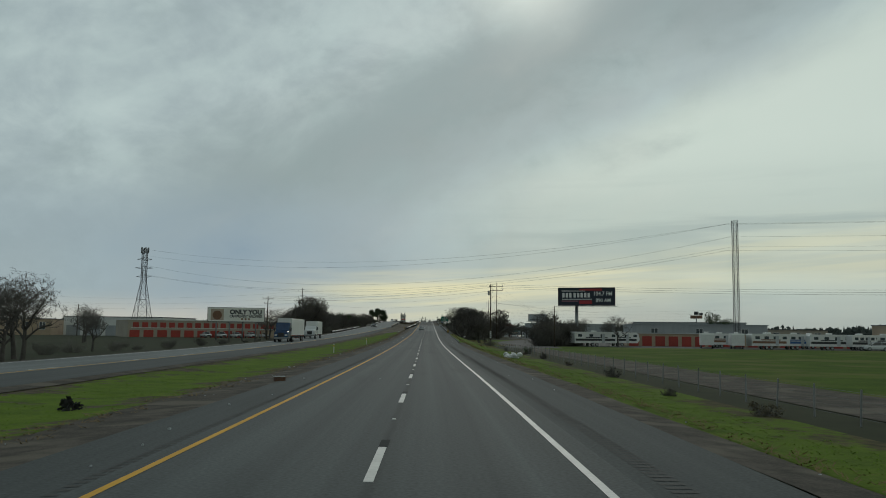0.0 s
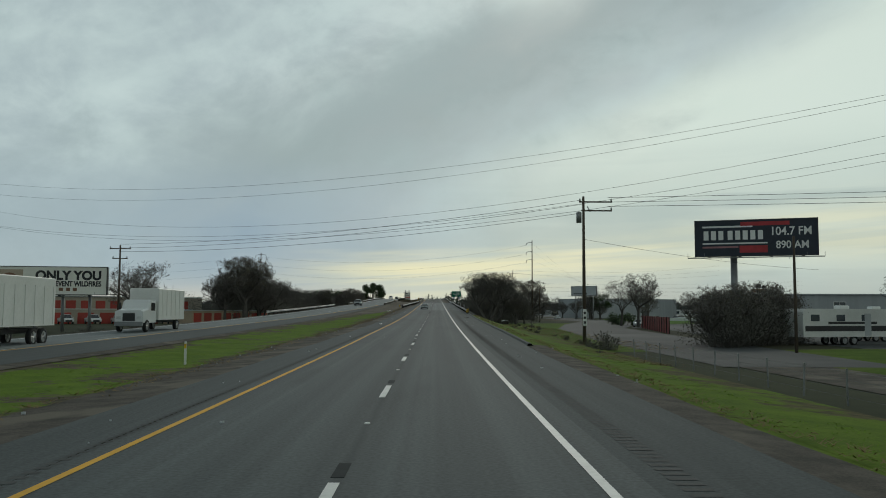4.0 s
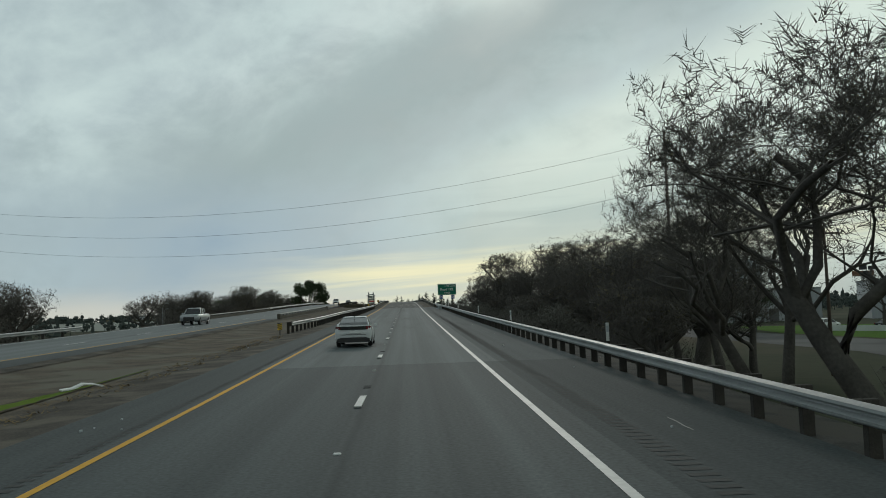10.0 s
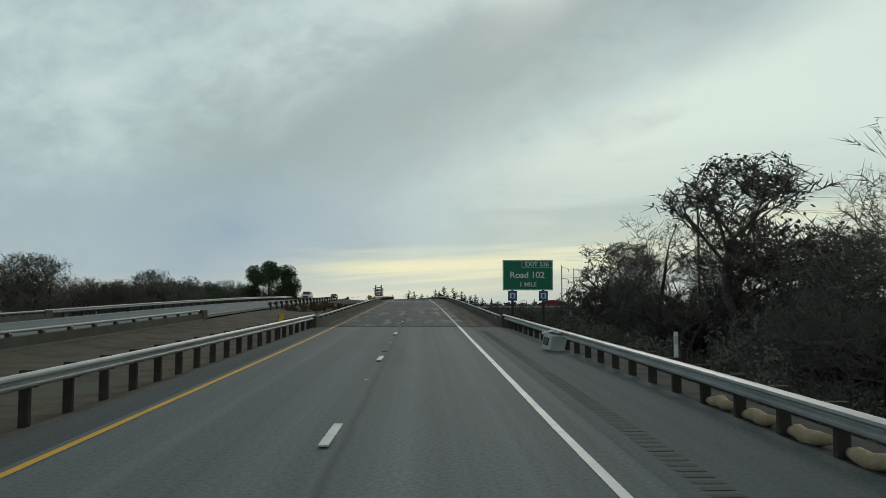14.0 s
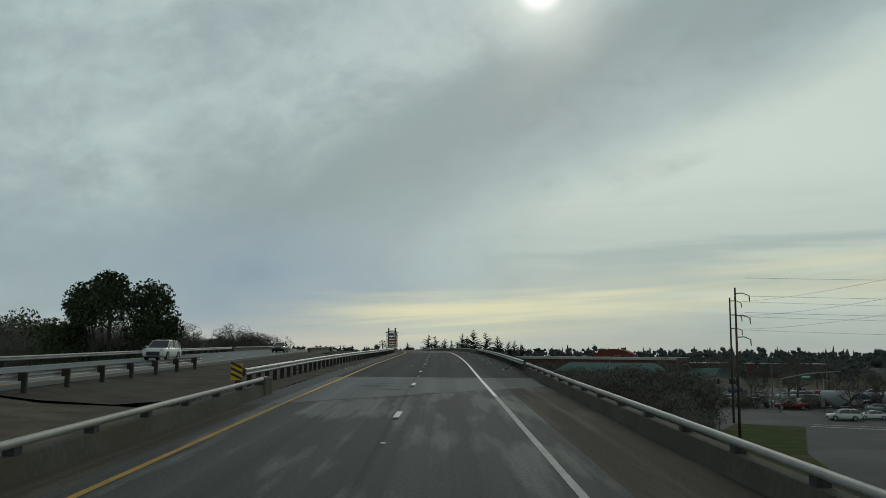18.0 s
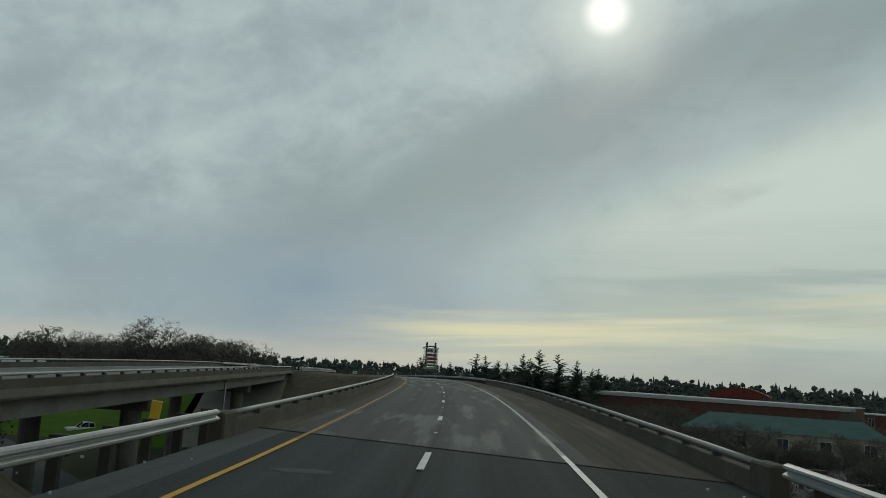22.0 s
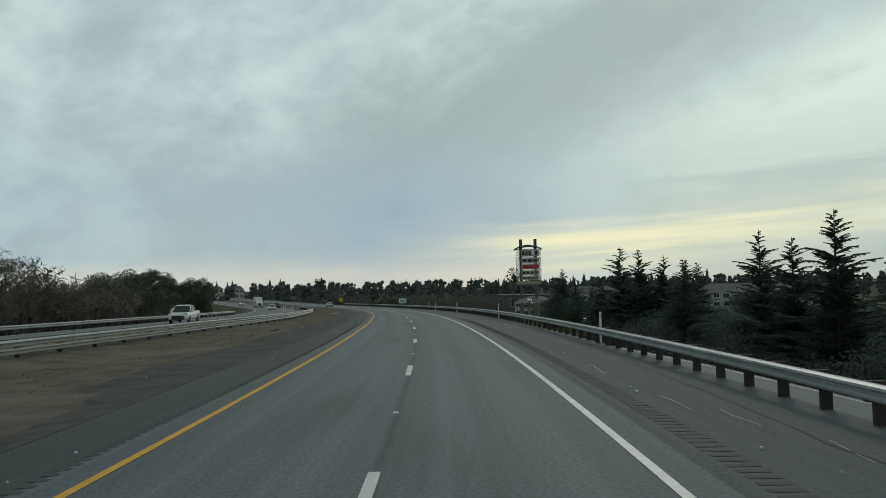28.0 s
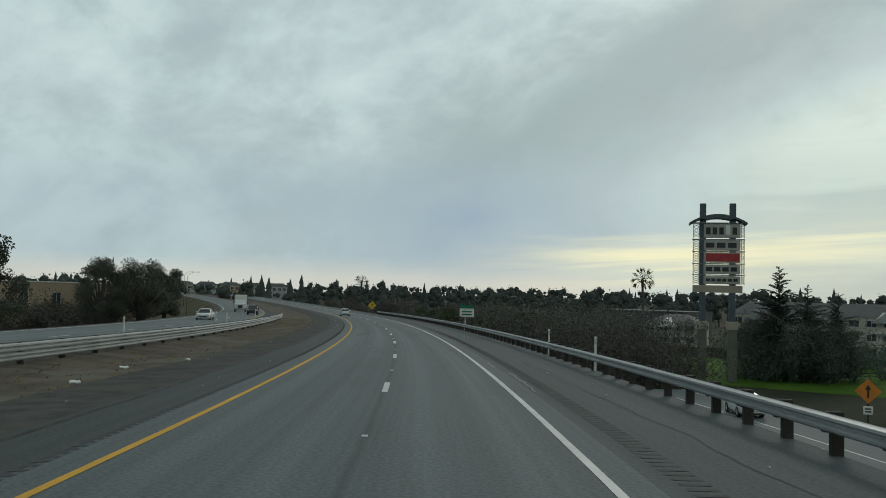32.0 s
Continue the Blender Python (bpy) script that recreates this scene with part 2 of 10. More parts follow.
def road_surface(name, base, worn, lane_centres, rough=0.75, seam=None, worn_spots=None, spec=0.28, streaks=0.55):
    """Asphalt along the road: wheel paths, grain, patches and fine cracks; the UV map holds metres across and along."""
    mt = bpy.data.materials.new(name)
    mt.use_nodes = True
    nt = mt.node_tree
    N, L = nt.nodes, nt.links
    p = N["Principled BSDF"]
    p.inputs["Roughness"].default_value, p.inputs["Specular IOR Level"].default_value = rough, spec
    uv = N.new("ShaderNodeUVMap")
    uv.uv_map = "across_along"
    sep = N.new("ShaderNodeSeparateXYZ")
    L.new(uv.outputs[0], sep.inputs[0])

    def m(op, a, b=0.0, clamp=False):
        n = N.new("ShaderNodeMath")
        n.operation, n.use_clamp = op, clamp
        for i, v in enumerate((a, b)):
            if isinstance(v, (int, float)):
                n.inputs[i].default_value = v
            else:
                L.new(v, n.inputs[i])
        return n.outputs[0]

    def tex(sx, sy, scale, detail=4):
        mp = N.new("ShaderNodeMapping")
        mp.inputs["Scale"].default_value = (sx, sy, 1)
        L.new(uv.outputs[0], mp.inputs[0])
        n = N.new("ShaderNodeTexNoise")
        n.inputs["Scale"].default_value, n.inputs["Detail"].default_value = scale, detail
        L.new(mp.outputs[0], n.inputs["Vector"])
        return n.outputs[0]

    def mix(f, a, b):
        n = N.new("ShaderNodeMix")
        n.data_type = "RGBA"
        L.new(f, n.inputs[0])
        for i, v in ((6, a), (7, b)):
            if isinstance(v, tuple):
                n.inputs[i].default_value = (*v, 1)
            else:
                L.new(v, n.inputs[i])
        return n.outputs[2]

    wear = None
    for c in lane_centres:
        for o in (-0.85, 0.85):
            d = m("ABSOLUTE", m("SUBTRACT", sep.outputs[0], c + o))
            w = m("SUBTRACT", 1.0, m("DIVIDE", d, 0.75), True)
            wear = w if wear is None else m("MAXIMUM", wear, w)
    broad = tex(0.25, 0.02, 1.0)
    wear = m("MULTIPLY", broad, 0.3) if wear is None else wear
    patch = tex(0.5, 0.06, 1.0, 5)
    grain = tex(1, 1, 14.0, 6)
    f = m("ADD", m("MULTIPLY", wear, 0.55), m("MULTIPLY", m("SUBTRACT", broad, 0.45), 1.3), True)
    col = mix(f, base, worn)
    dark = m("MULTIPLY", m("SUBTRACT", patch, 0.56), 5.0, True)
    col = mix(m("MULTIPLY", dark, 0.55), col, tuple(c * 0.6 for c in base))
    if worn_spots:
        rub = m("MULTIPLY", m("SUBTRACT", m("MULTIPLY", tex(1.2, 0.12, 1.0, 7), m("ADD", 0.55, tex(0.12, 0.03, 1.0, 3))), 0.55), 8.0, True)
        col = mix(m("MULTIPLY", rub, 0.45), col, worn_spots)
    streak = m("MULTIPLY", m("SUBTRACT", tex(3.2, 0.012, 1.0, 3), 0.5), streaks)
    sp = m("ADD", streak, m("MULTIPLY", m("SUBTRACT", grain, 0.5), 1.25))
    sp = m("ADD", 1.0, sp)
    hv = N.new("ShaderNodeHueSaturation")
    L.new(sp, hv.inputs["Value"])
    L.new(col, hv.inputs["Color"])
    col = hv.outputs[0]
    if seam is not None:
        wob = m("MULTIPLY", m("SUBTRACT", tex(1, 0.4, 1.0, 5), 0.5), 0.16)
        d = m("ABSOLUTE", m("ADD", m("SUBTRACT", sep.outputs[0], seam), wob))
        line = m("SUBTRACT", 1.0, m("DIVIDE", d, 0.13), True)
        col = mix(m("MULTIPLY", line, m("ADD", 0.25, m("MULTIPLY", broad, 0.6))), col, tuple(c * 0.4 for c in base))
    L.new(col, p.inputs["Base Color"])
    bp = N.new("ShaderNodeBump")
    bp.inputs["Strength"].default_value, bp.inputs["Distance"].default_value = 0.25, 0.01
    L.new(grain, bp.inputs["Height"])
    L.new(bp.outputs[0], p.inputs["Normal"])
    return mt


ASPHALT = road_surface("asphalt_worn", (0.068, 0.081, 0.085), (0.102, 0.119, 0.123), (-1.85, 1.8), 0.85, seam=0.04)
# paler ASPHALT copies: brightness rising along the road is put into their colour
PALE_ASPHALT = road_surface("asphalt_pale", (0.108, 0.127, 0.132), (0.155, 0.178, 0.183), (-1.85, 1.8), 0.85, seam=0.04)
DARK_ASPHALT = road_surface("asphalt_dark", (0.044, 0.053, 0.055), (0.066, 0.077, 0.08), (-1.85, 1.8), 0.92, seam=0.04, spec=0.1)
CURVE_ASPHALT = road_surface("asphalt_pale_curve", (0.118, 0.139, 0.145), (0.168, 0.194, 0.2), (-1.85, 1.8), 0.85, seam=0.04)
SHOULDER = road_surface("asphalt_shoulder", (0.056, 0.067, 0.07), (0.082, 0.095, 0.098), (), 0.9)
PALE_SHOULDER = road_surface("pale_asphalt_shoulder", (0.085, 0.1, 0.104), (0.118, 0.136, 0.14), (), 0.9)
DARK_GRAVEL = surface("dark_gravel", (0.105, 0.101, 0.096), 0.95, (0.06, 0.06, 0.058), 1.2, 18, 0.8, third=(0.1, 0.094, 0.084), spec=0.08, contrast=1.5)
DECK = road_surface("bridge_deck_concrete", (0.058, 0.064, 0.064), (0.088, 0.097, 0.096), (-1.85, 1.8), 0.85, seam=0.1, worn_spots=(0.27, 0.28, 0.272), spec=0.16, streaks=0.9)
DECK_DIRT = road_surface("dirty_deck_shoulder", (0.066, 0.059, 0.048), (0.105, 0.093, 0.075), (), 0.95, worn_spots=(0.15, 0.13, 0.1), spec=0.12, streaks=1.5)
OPP_ASPHALT = road_surface("asphalt_other_side", (0.14, 0.16, 0.166), (0.185, 0.208, 0.213), (-22.6, -18.9), 0.85)
STREET = surface("street_asphalt", (0.066, 0.07, 0.072), 0.85, (0.048, 0.051, 0.053), 0.15, 6, 0.2, third=(0.085, 0.088, 0.088), spec=0.2)
GRAVEL = surface("gravel_dirt", (0.115, 0.102, 0.088), 0.95, (0.06, 0.056, 0.05), 1.1, 16, 0.8, third=(0.145, 0.13, 0.108), spec=0.08, contrast=1.5)
DIRT = surface("brown_median_dirt", (0.145, 0.12, 0.092), 0.97, (0.075, 0.064, 0.053), 0.7, 14, 0.8, third=(0.115, 0.11, 0.09), spec=0.08, contrast=1.5)
PALE_DIRT = surface("pale_median_dirt", (0.16, 0.134, 0.105), 0.97, (0.088, 0.076, 0.063), 0.7, 14, 0.8, third=(0.155, 0.146, 0.12), spec=0.08, contrast=1.5)
DARK_DIRT = surface("dark_median_dirt", (0.1, 0.084, 0.066), 0.97, (0.052, 0.045, 0.038), 0.7, 14, 0.8, third=(0.08, 0.077, 0.064), spec=0.08, contrast=1.5)
DARK_SHOULDER = road_surface("dark_asphalt_shoulder", (0.042, 0.05, 0.052), (0.06, 0.07, 0.072), (), 0.95, spec=0.08)
DULL_GRASS = surface("dull_verge_grass", (0.062, 0.085, 0.026), 0.95, (0.04, 0.055, 0.02), 0.5, 8, 0.4, third=(0.085, 0.082, 0.045), spec=0.02, contrast=1.4)
FIELD = surface("field_grass", (0.095, 0.15, 0.024), 0.95, (0.058, 0.098, 0.02), 0.22, 5, 0.4, third=(0.135, 0.15, 0.05), spec=0.02, contrast=1.5)
def grass_edge(name, green, green2, dirt, dirt2, across, along=None):
    """Grass that thins out into soil: across = (u, u) and along = (s, s) where it gives way, ragged and patchy."""
    mt = surface(name, green, 0.95, green2, 0.6, 9, 0.5, spec=0.03, contrast=1.2)
    nt = mt.node_tree
    N, L = nt.nodes, nt.links
    p = N["Principled BSDF"]
    grass = p.inputs["Base Color"].links[0].from_socket
    uv = N.new("ShaderNodeUVMap")
    uv.uv_map = "across_along"
    sep = N.new("ShaderNodeSeparateXYZ")
    L.new(uv.outputs[0], sep.inputs[0])
    tc = N.new("ShaderNodeTexCoord")

    def tex(scale, detail):
        n = N.new("ShaderNodeTexNoise")
        n.inputs["Scale"].default_value, n.inputs["Detail"].default_value = scale, detail
        L.new(tc.outputs["Object"], n.inputs["Vector"])
        return n.outputs[0]

    def m(op, a, b):
        n = N.new("ShaderNodeMath")
        n.operation = op
        for i, v in enumerate((a, b)):
            if isinstance(v, (int, float)):
                n.inputs[i].default_value = v
            else:
                L.new(v, n.inputs[i])
        return n.outputs[0]

    def ramp(v, lo, hi):
        n = N.new("ShaderNodeMapRange")
        n.inputs[1].default_value, n.inputs[2].default_value = lo, hi
        L.new(v, n.inputs[0])
        return n.outputs[0]

    broad, small = tex(0.22, 5), tex(1.6, 6)
    f = ramp(sep.outputs[0], *across)
    if along:
        f = m("MAXIMUM", f, ramp(sep.outputs[1], *along))
    rag = m("ADD", m("MULTIPLY", m("SUBTRACT", broad, 0.5), 3.0), m("MULTIPLY", m("SUBTRACT", small, 0.5), 1.7))
    f = ramp(m("ADD", f, rag), 0.38, 0.66)
    soil = N.new("ShaderNodeMix")
    soil.data_type = "RGBA"
    L.new(ramp(tex(2.2, 7), 0.36, 0.64), soil.inputs[0])
    soil.inputs[6].default_value, soil.inputs[7].default_value = (*dirt2, 1), (*dirt, 1)
    mx = N.new("ShaderNodeMix")
    mx.data_type = "RGBA"
    L.new(f, mx.inputs[0])
    L.new(grass, mx.inputs[6])
    L.new(soil.outputs[2], mx.inputs[7])
    L.new(mx.outputs[2], p.inputs["Base Color"])
    return mt


BANK = grass_edge("roadside_bank_grass", (0.135, 0.2, 0.028), (0.08, 0.13, 0.021), (0.125, 0.11, 0.06), (0.066, 0.062, 0.036), (9.4, 14.8), (258, 284))
MEDIAN = grass_edge("median_grass", (0.135, 0.205, 0.028), (0.085, 0.14, 0.022), (0.135, 0.115, 0.08), (0.075, 0.067, 0.05), (0.12, 0.66))
STRIP = grass_edge("rough_strip_grass", (0.1, 0.155, 0.025), (0.06, 0.1, 0.02), (0.17, 0.14, 0.08), (0.09, 0.078, 0.045), (0.0, 1.0))
BLADES = surface("grass_blades", (0.16, 0.27, 0.033), 0.9, (0.115, 0.2, 0.026), 0.5, 5, spec=0.05)
DRY_BLADES = surface("dry_grass_blades", (0.27, 0.2, 0.1), 0.9, (0.17, 0.125, 0.065), 0.5, 5, spec=0.05)
EARTH = surface("valley_ground", (0.055, 0.062, 0.037), 0.95, (0.036, 0.042, 0.027), 0.02, 0.8, 0.2, third=(0.085, 0.074, 0.053), spec=0.05)
SLOPE = surface("bank_soil_and_weeds", (0.11, 0.105, 0.055), 0.95, (0.065, 0.062, 0.038), 0.3, 4, 0.5, third=(0.14, 0.115, 0.078), spec=0.05)
LAWN = surface("lawn", (0.088, 0.17, 0.026), 0.95, (0.056, 0.115, 0.018), 0.3, 6, 0.3, spec=0.03)
WHITE_LINE = surface("white_road_paint", (0.72, 0.73, 0.71), 0.6, (0.5, 0.51, 0.5), 1.2, 9, 0.1, contrast=0.8)
OLD_PAINT = surface("old_faded_paint", (0.5, 0.5, 0.49), 0.8, (0.3, 0.3, 0.29), 2.5, 14, spec=0.2)
YELLOW_LINE = surface("yellow_road_paint", (0.78, 0.42, 0.035), 0.7, (0.6, 0.33, 0.035), 1.0, 9, 0.1, contrast=0.8, spec=0.2)
FADED_YELLOW = surface("faded_yellow_paint", (0.5, 0.29, 0.05), 0.8, (0.33, 0.2, 0.05), 1.6, 11, 0.1, contrast=0.9, spec=0.2)
FADED_WHITE = surface("faded_white_paint", (0.58, 0.58, 0.56), 0.8, (0.36, 0.36, 0.35), 1.6, 11, 0.1, contrast=0.9, spec=0.2)
DARK_PAINT = surface("black_contrast_paint", (0.046, 0.052, 0.054), 0.95, (0.034, 0.038, 0.04), 3, 20, spec=0.1)
RUMBLE = surface("rumble_groove", (0.056, 0.061, 0.062), 0.9)
CONCRETE = surface("weathered_concrete", (0.215, 0.209, 0.188), 0.85, (0.12, 0.115, 0.102), 0.4, 6, 0.3, third=(0.15, 0.143, 0.125), spec=0.25)
CURB_CONCRETE = surface("dirty_curb_concrete", (0.118, 0.112, 0.096), 0.9, (0.068, 0.062, 0.051), 0.5, 7, 0.35, third=(0.09, 0.08, 0.062), spec=0.15)
DARK_CONCRETE = surface("shaded_bridge_concrete", (0.27, 0.265, 0.245), 0.85, (0.18, 0.175, 0.16), 0.3, 5, 0.3)
GALV = surface("galvanised_steel", (0.40, 0.415, 0.415), 0.55, (0.27, 0.285, 0.285), 0.8, 12, 0.05, metal=0.45)
TUBE = surface("painted_tube_rail", (0.36, 0.365, 0.345), 0.6, (0.25, 0.255, 0.24), 0.8, 10, 0.05, metal=0.2)
POST_WOOD = surface("dark_creosoted_post", (0.05, 0.044, 0.037), 0.9, (0.027, 0.024, 0.021), 3, 30, 0.4, vary=0.3)
POLE_WOOD = surface("utility_pole_wood", (0.10, 0.075, 0.055), 0.9, (0.06, 0.046, 0.036), 2, 20, 0.4, stretch=(1, 1, 0.1))
STEEL = surface("dull_grey_steel", (0.28, 0.29, 0.30), 0.5, (0.2, 0.21, 0.215), 1, 12, metal=0.6)
DARK_STEEL = surface("dark_steel", (0.06, 0.06, 0.065), 0.5, (0.04, 0.04, 0.042), 1, 12, metal=0.5)
WIRE = surface("black_cable", (0.03, 0.03, 0.03), 0.6)
WHITE_PAINT = surface("white_paint", (0.76, 0.77, 0.76), 0.5, (0.64, 0.65, 0.63), 0.5, 6)
CREAM = surface("cream_stucco", (0.42, 0.38, 0.31), 0.9, (0.33, 0.295, 0.245), 0.3, 5, 0.2)
PALE_STUCCO = surface("pale_stucco", (0.56, 0.54, 0.48), 0.9, (0.46, 0.44, 0.39), 0.3, 5, 0.2)
TAN = surface("tan_stucco", (0.46, 0.36, 0.26), 0.9, (0.36, 0.28, 0.2), 0.3, 5, 0.2)
GREY_WALL = surface("grey_metal_siding", (0.38, 0.405, 0.425), 0.6, (0.31, 0.335, 0.355), 0.3, 5, stretch=(4, 4, 0.4))
DARK_WALL = surface("dark_siding", (0.12, 0.12, 0.125), 0.8, (0.08, 0.08, 0.085), 0.4, 6)
RED_DOOR = surface("red_roller_door", (0.42, 0.05, 0.035), 0.55, (0.32, 0.04, 0.03), 0.6, 6, vary=0.15)
RED_FENCE = surface("dark_red_fence_boards", (0.22, 0.028, 0.025), 0.75, (0.14, 0.02, 0.018), 1.0, 8, 0.2, vary=0.25)
RED_ROOF = surface("red_metal_roof", (0.21, 0.055, 0.045), 0.85, (0.15, 0.042, 0.035), 0.4, 5, spec=0.15)
TEAL_ROOF = surface("teal_metal_roof", (0.085, 0.16, 0.148), 0.85, (0.062, 0.125, 0.115), 0.4, 5, spec=0.15)
ROOF_GREY = surface("grey_shingle_roof", (0.13, 0.135, 0.14), 0.9, (0.09, 0.092, 0.096), 0.6, 12, 0.3)
ROOF_WHITE = surface("white_sheet_roof", (0.52, 0.54, 0.54), 0.85, (0.42, 0.44, 0.44), 0.3, 6, spec=0.2)
BRICK = surface("brick_red_wall", (0.15, 0.07, 0.052), 0.9, (0.105, 0.05, 0.039), 0.5, 9, 0.3)
SIGN_GREEN = surface("sign_green", (0.0, 0.19, 0.115), 0.45, (0.0, 0.165, 0.10), 0.6, 6)
SIGN_WHITE = surface("sign_white", (0.82, 0.83, 0.82), 0.45, (0.74, 0.75, 0.74), 0.8, 8)
SIGN_BLUE = surface("sign_blue", (0.03, 0.12, 0.36), 0.45)
SIGN_YELLOW = surface("sign_yellow", (0.80, 0.50, 0.02), 0.45)
SIGN_ORANGE = surface("sign_orange", (0.78, 0.27, 0.03), 0.45)
SIGN_BLACK = surface("sign_black", (0.025, 0.025, 0.03), 0.5)
SIGN_NAVY = surface("billboard_black_blue", (0.022, 0.03, 0.05), 0.55)
SIGN_RED = surface("sign_red", (0.5, 0.04, 0.05), 0.5)
SIGN_PINK = surface("sign_dull_pink", (0.42, 0.2, 0.22), 0.5)
SIGN_CREAM = surface("billboard_cream", (0.86, 0.86, 0.80), 0.6, (0.8, 0.8, 0.74), 0.3, 4)
SIGN_BROWN = surface("billboard_brown", (0.24, 0.12, 0.07), 0.6)
SIGN_GREY = surface("sign_plain_grey", (0.5, 0.53, 0.55), 0.6, (0.42, 0.45, 0.47), 0.5, 5)
GLASS = surface("dark_car_glass", (0.018, 0.022, 0.025), 0.06, (0.014, 0.016, 0.018), 1, spec=0.8)
PANE = surface("window_pane", (0.06, 0.075, 0.085), 0.08, (0.04, 0.05, 0.06), 0.5, spec=0.8)
TYRE = surface("black_tyre", (0.022, 0.022, 0.023), 0.85)
RIM = surface("alloy_rim", (0.45, 0.46, 0.47), 0.35, metal=0.8)
BLACK_PLASTIC = surface("black_plastic", (0.03, 0.03, 0.032), 0.6)
TAIL_RED = surface("tail_lamp_red", (0.16, 0.012, 0.016), 0.2)
LAMP_CLEAR = surface("head_lamp_clear", (0.7, 0.72, 0.72), 0.15)
CAR_WHITE = surface("car_paint_white", (0.72, 0.74, 0.75), 0.25, (0.68, 0.70, 0.71), 0.6)
CAR_SILVER = surface("car_paint_silver", (0.42, 0.44, 0.46), 0.3, (0.38, 0.4, 0.42), 0.6, metal=0.5)
CAR_BLACK = surface("car_paint_black", (0.025, 0.027, 0.03), 0.2)
CAR_RED = surface("car_paint_red", (0.3, 0.03, 0.03), 0.25)
CAR_BLUE = surface("car_paint_blue", (0.04, 0.08, 0.17), 0.25)
BARK = surface("grey_brown_bark", (0.125, 0.116, 0.107), 0.95, (0.07, 0.065, 0.06), 1.5, 12, 0.5, spec=0.1)
TWIG = surface("dark_twigs", (0.165, 0.153, 0.142), 0.95, (0.105, 0.098, 0.092), 0.4, 3, spec=0.1, vary=0.2)
DEAD_LEAF = surface("withered_leaves", (0.19, 0.165, 0.11), 0.9, (0.125, 0.11, 0.078), 0.3, 3, spec=0.1)
BRUSH_LEAF = surface("dark_brush_leaves", (0.15, 0.144, 0.126), 0.9, (0.1, 0.097, 0.088), 0.25, 2.5, vary=0.3, spec=0.1)
# brush slightly darker than BRUSH_LEAF, for the dense thickets
DARK_BRUSH = surface("dark_scrub", (0.145, 0.14, 0.122), 0.9, (0.095, 0.092, 0.083), 0.25, 2.5, spec=0.1)
DRY_WEED = surface("dry_weeds", (0.125, 0.105, 0.07), 0.95, (0.075, 0.064, 0.045), 0.3, 3, spec=0.05)
LEAF = surface("evergreen_leaves", (0.082, 0.112, 0.058), 0.8, (0.05, 0.071, 0.038), 0.35, 3, vary=0.2, spec=0.15)
NEEDLE = surface("conifer_needles", (0.105, 0.135, 0.112), 0.85, (0.07, 0.096, 0.08), 0.4, 3, vary=0.2, spec=0.1)
OLIVE = surface("grey_green_leaves", (0.15, 0.158, 0.128), 0.85, (0.092, 0.1, 0.082), 0.3, 3, vary=0.2, spec=0.1)
FROND = surface("palm_fronds", (0.045, 0.07, 0.025), 0.75, (0.03, 0.045, 0.018), 1, 5)
# distance haze is put into this leaf colour: paler, greyer and bluer
FAR_LEAF = surface("hazed_far_crowns", (0.098, 0.114, 0.106), 0.95, (0.064, 0.078, 0.074), 0.04, 0.4, contrast=1.2, spec=0.05)
PLASTIC_BAG = surface("white_plastic_bag", (0.72, 0.73, 0.74), 0.45, (0.55, 0.56, 0.57), 3, 20, 0.5)
STRAW = surface("pale_straw", (0.5, 0.4, 0.27), 0.9, (0.34, 0.25, 0.16), 3, 20, 0.5)
RUST = surface("rusty_scrap", (0.14, 0.07, 0.04), 0.9, (0.07, 0.04, 0.03), 3, 20, 0.4)


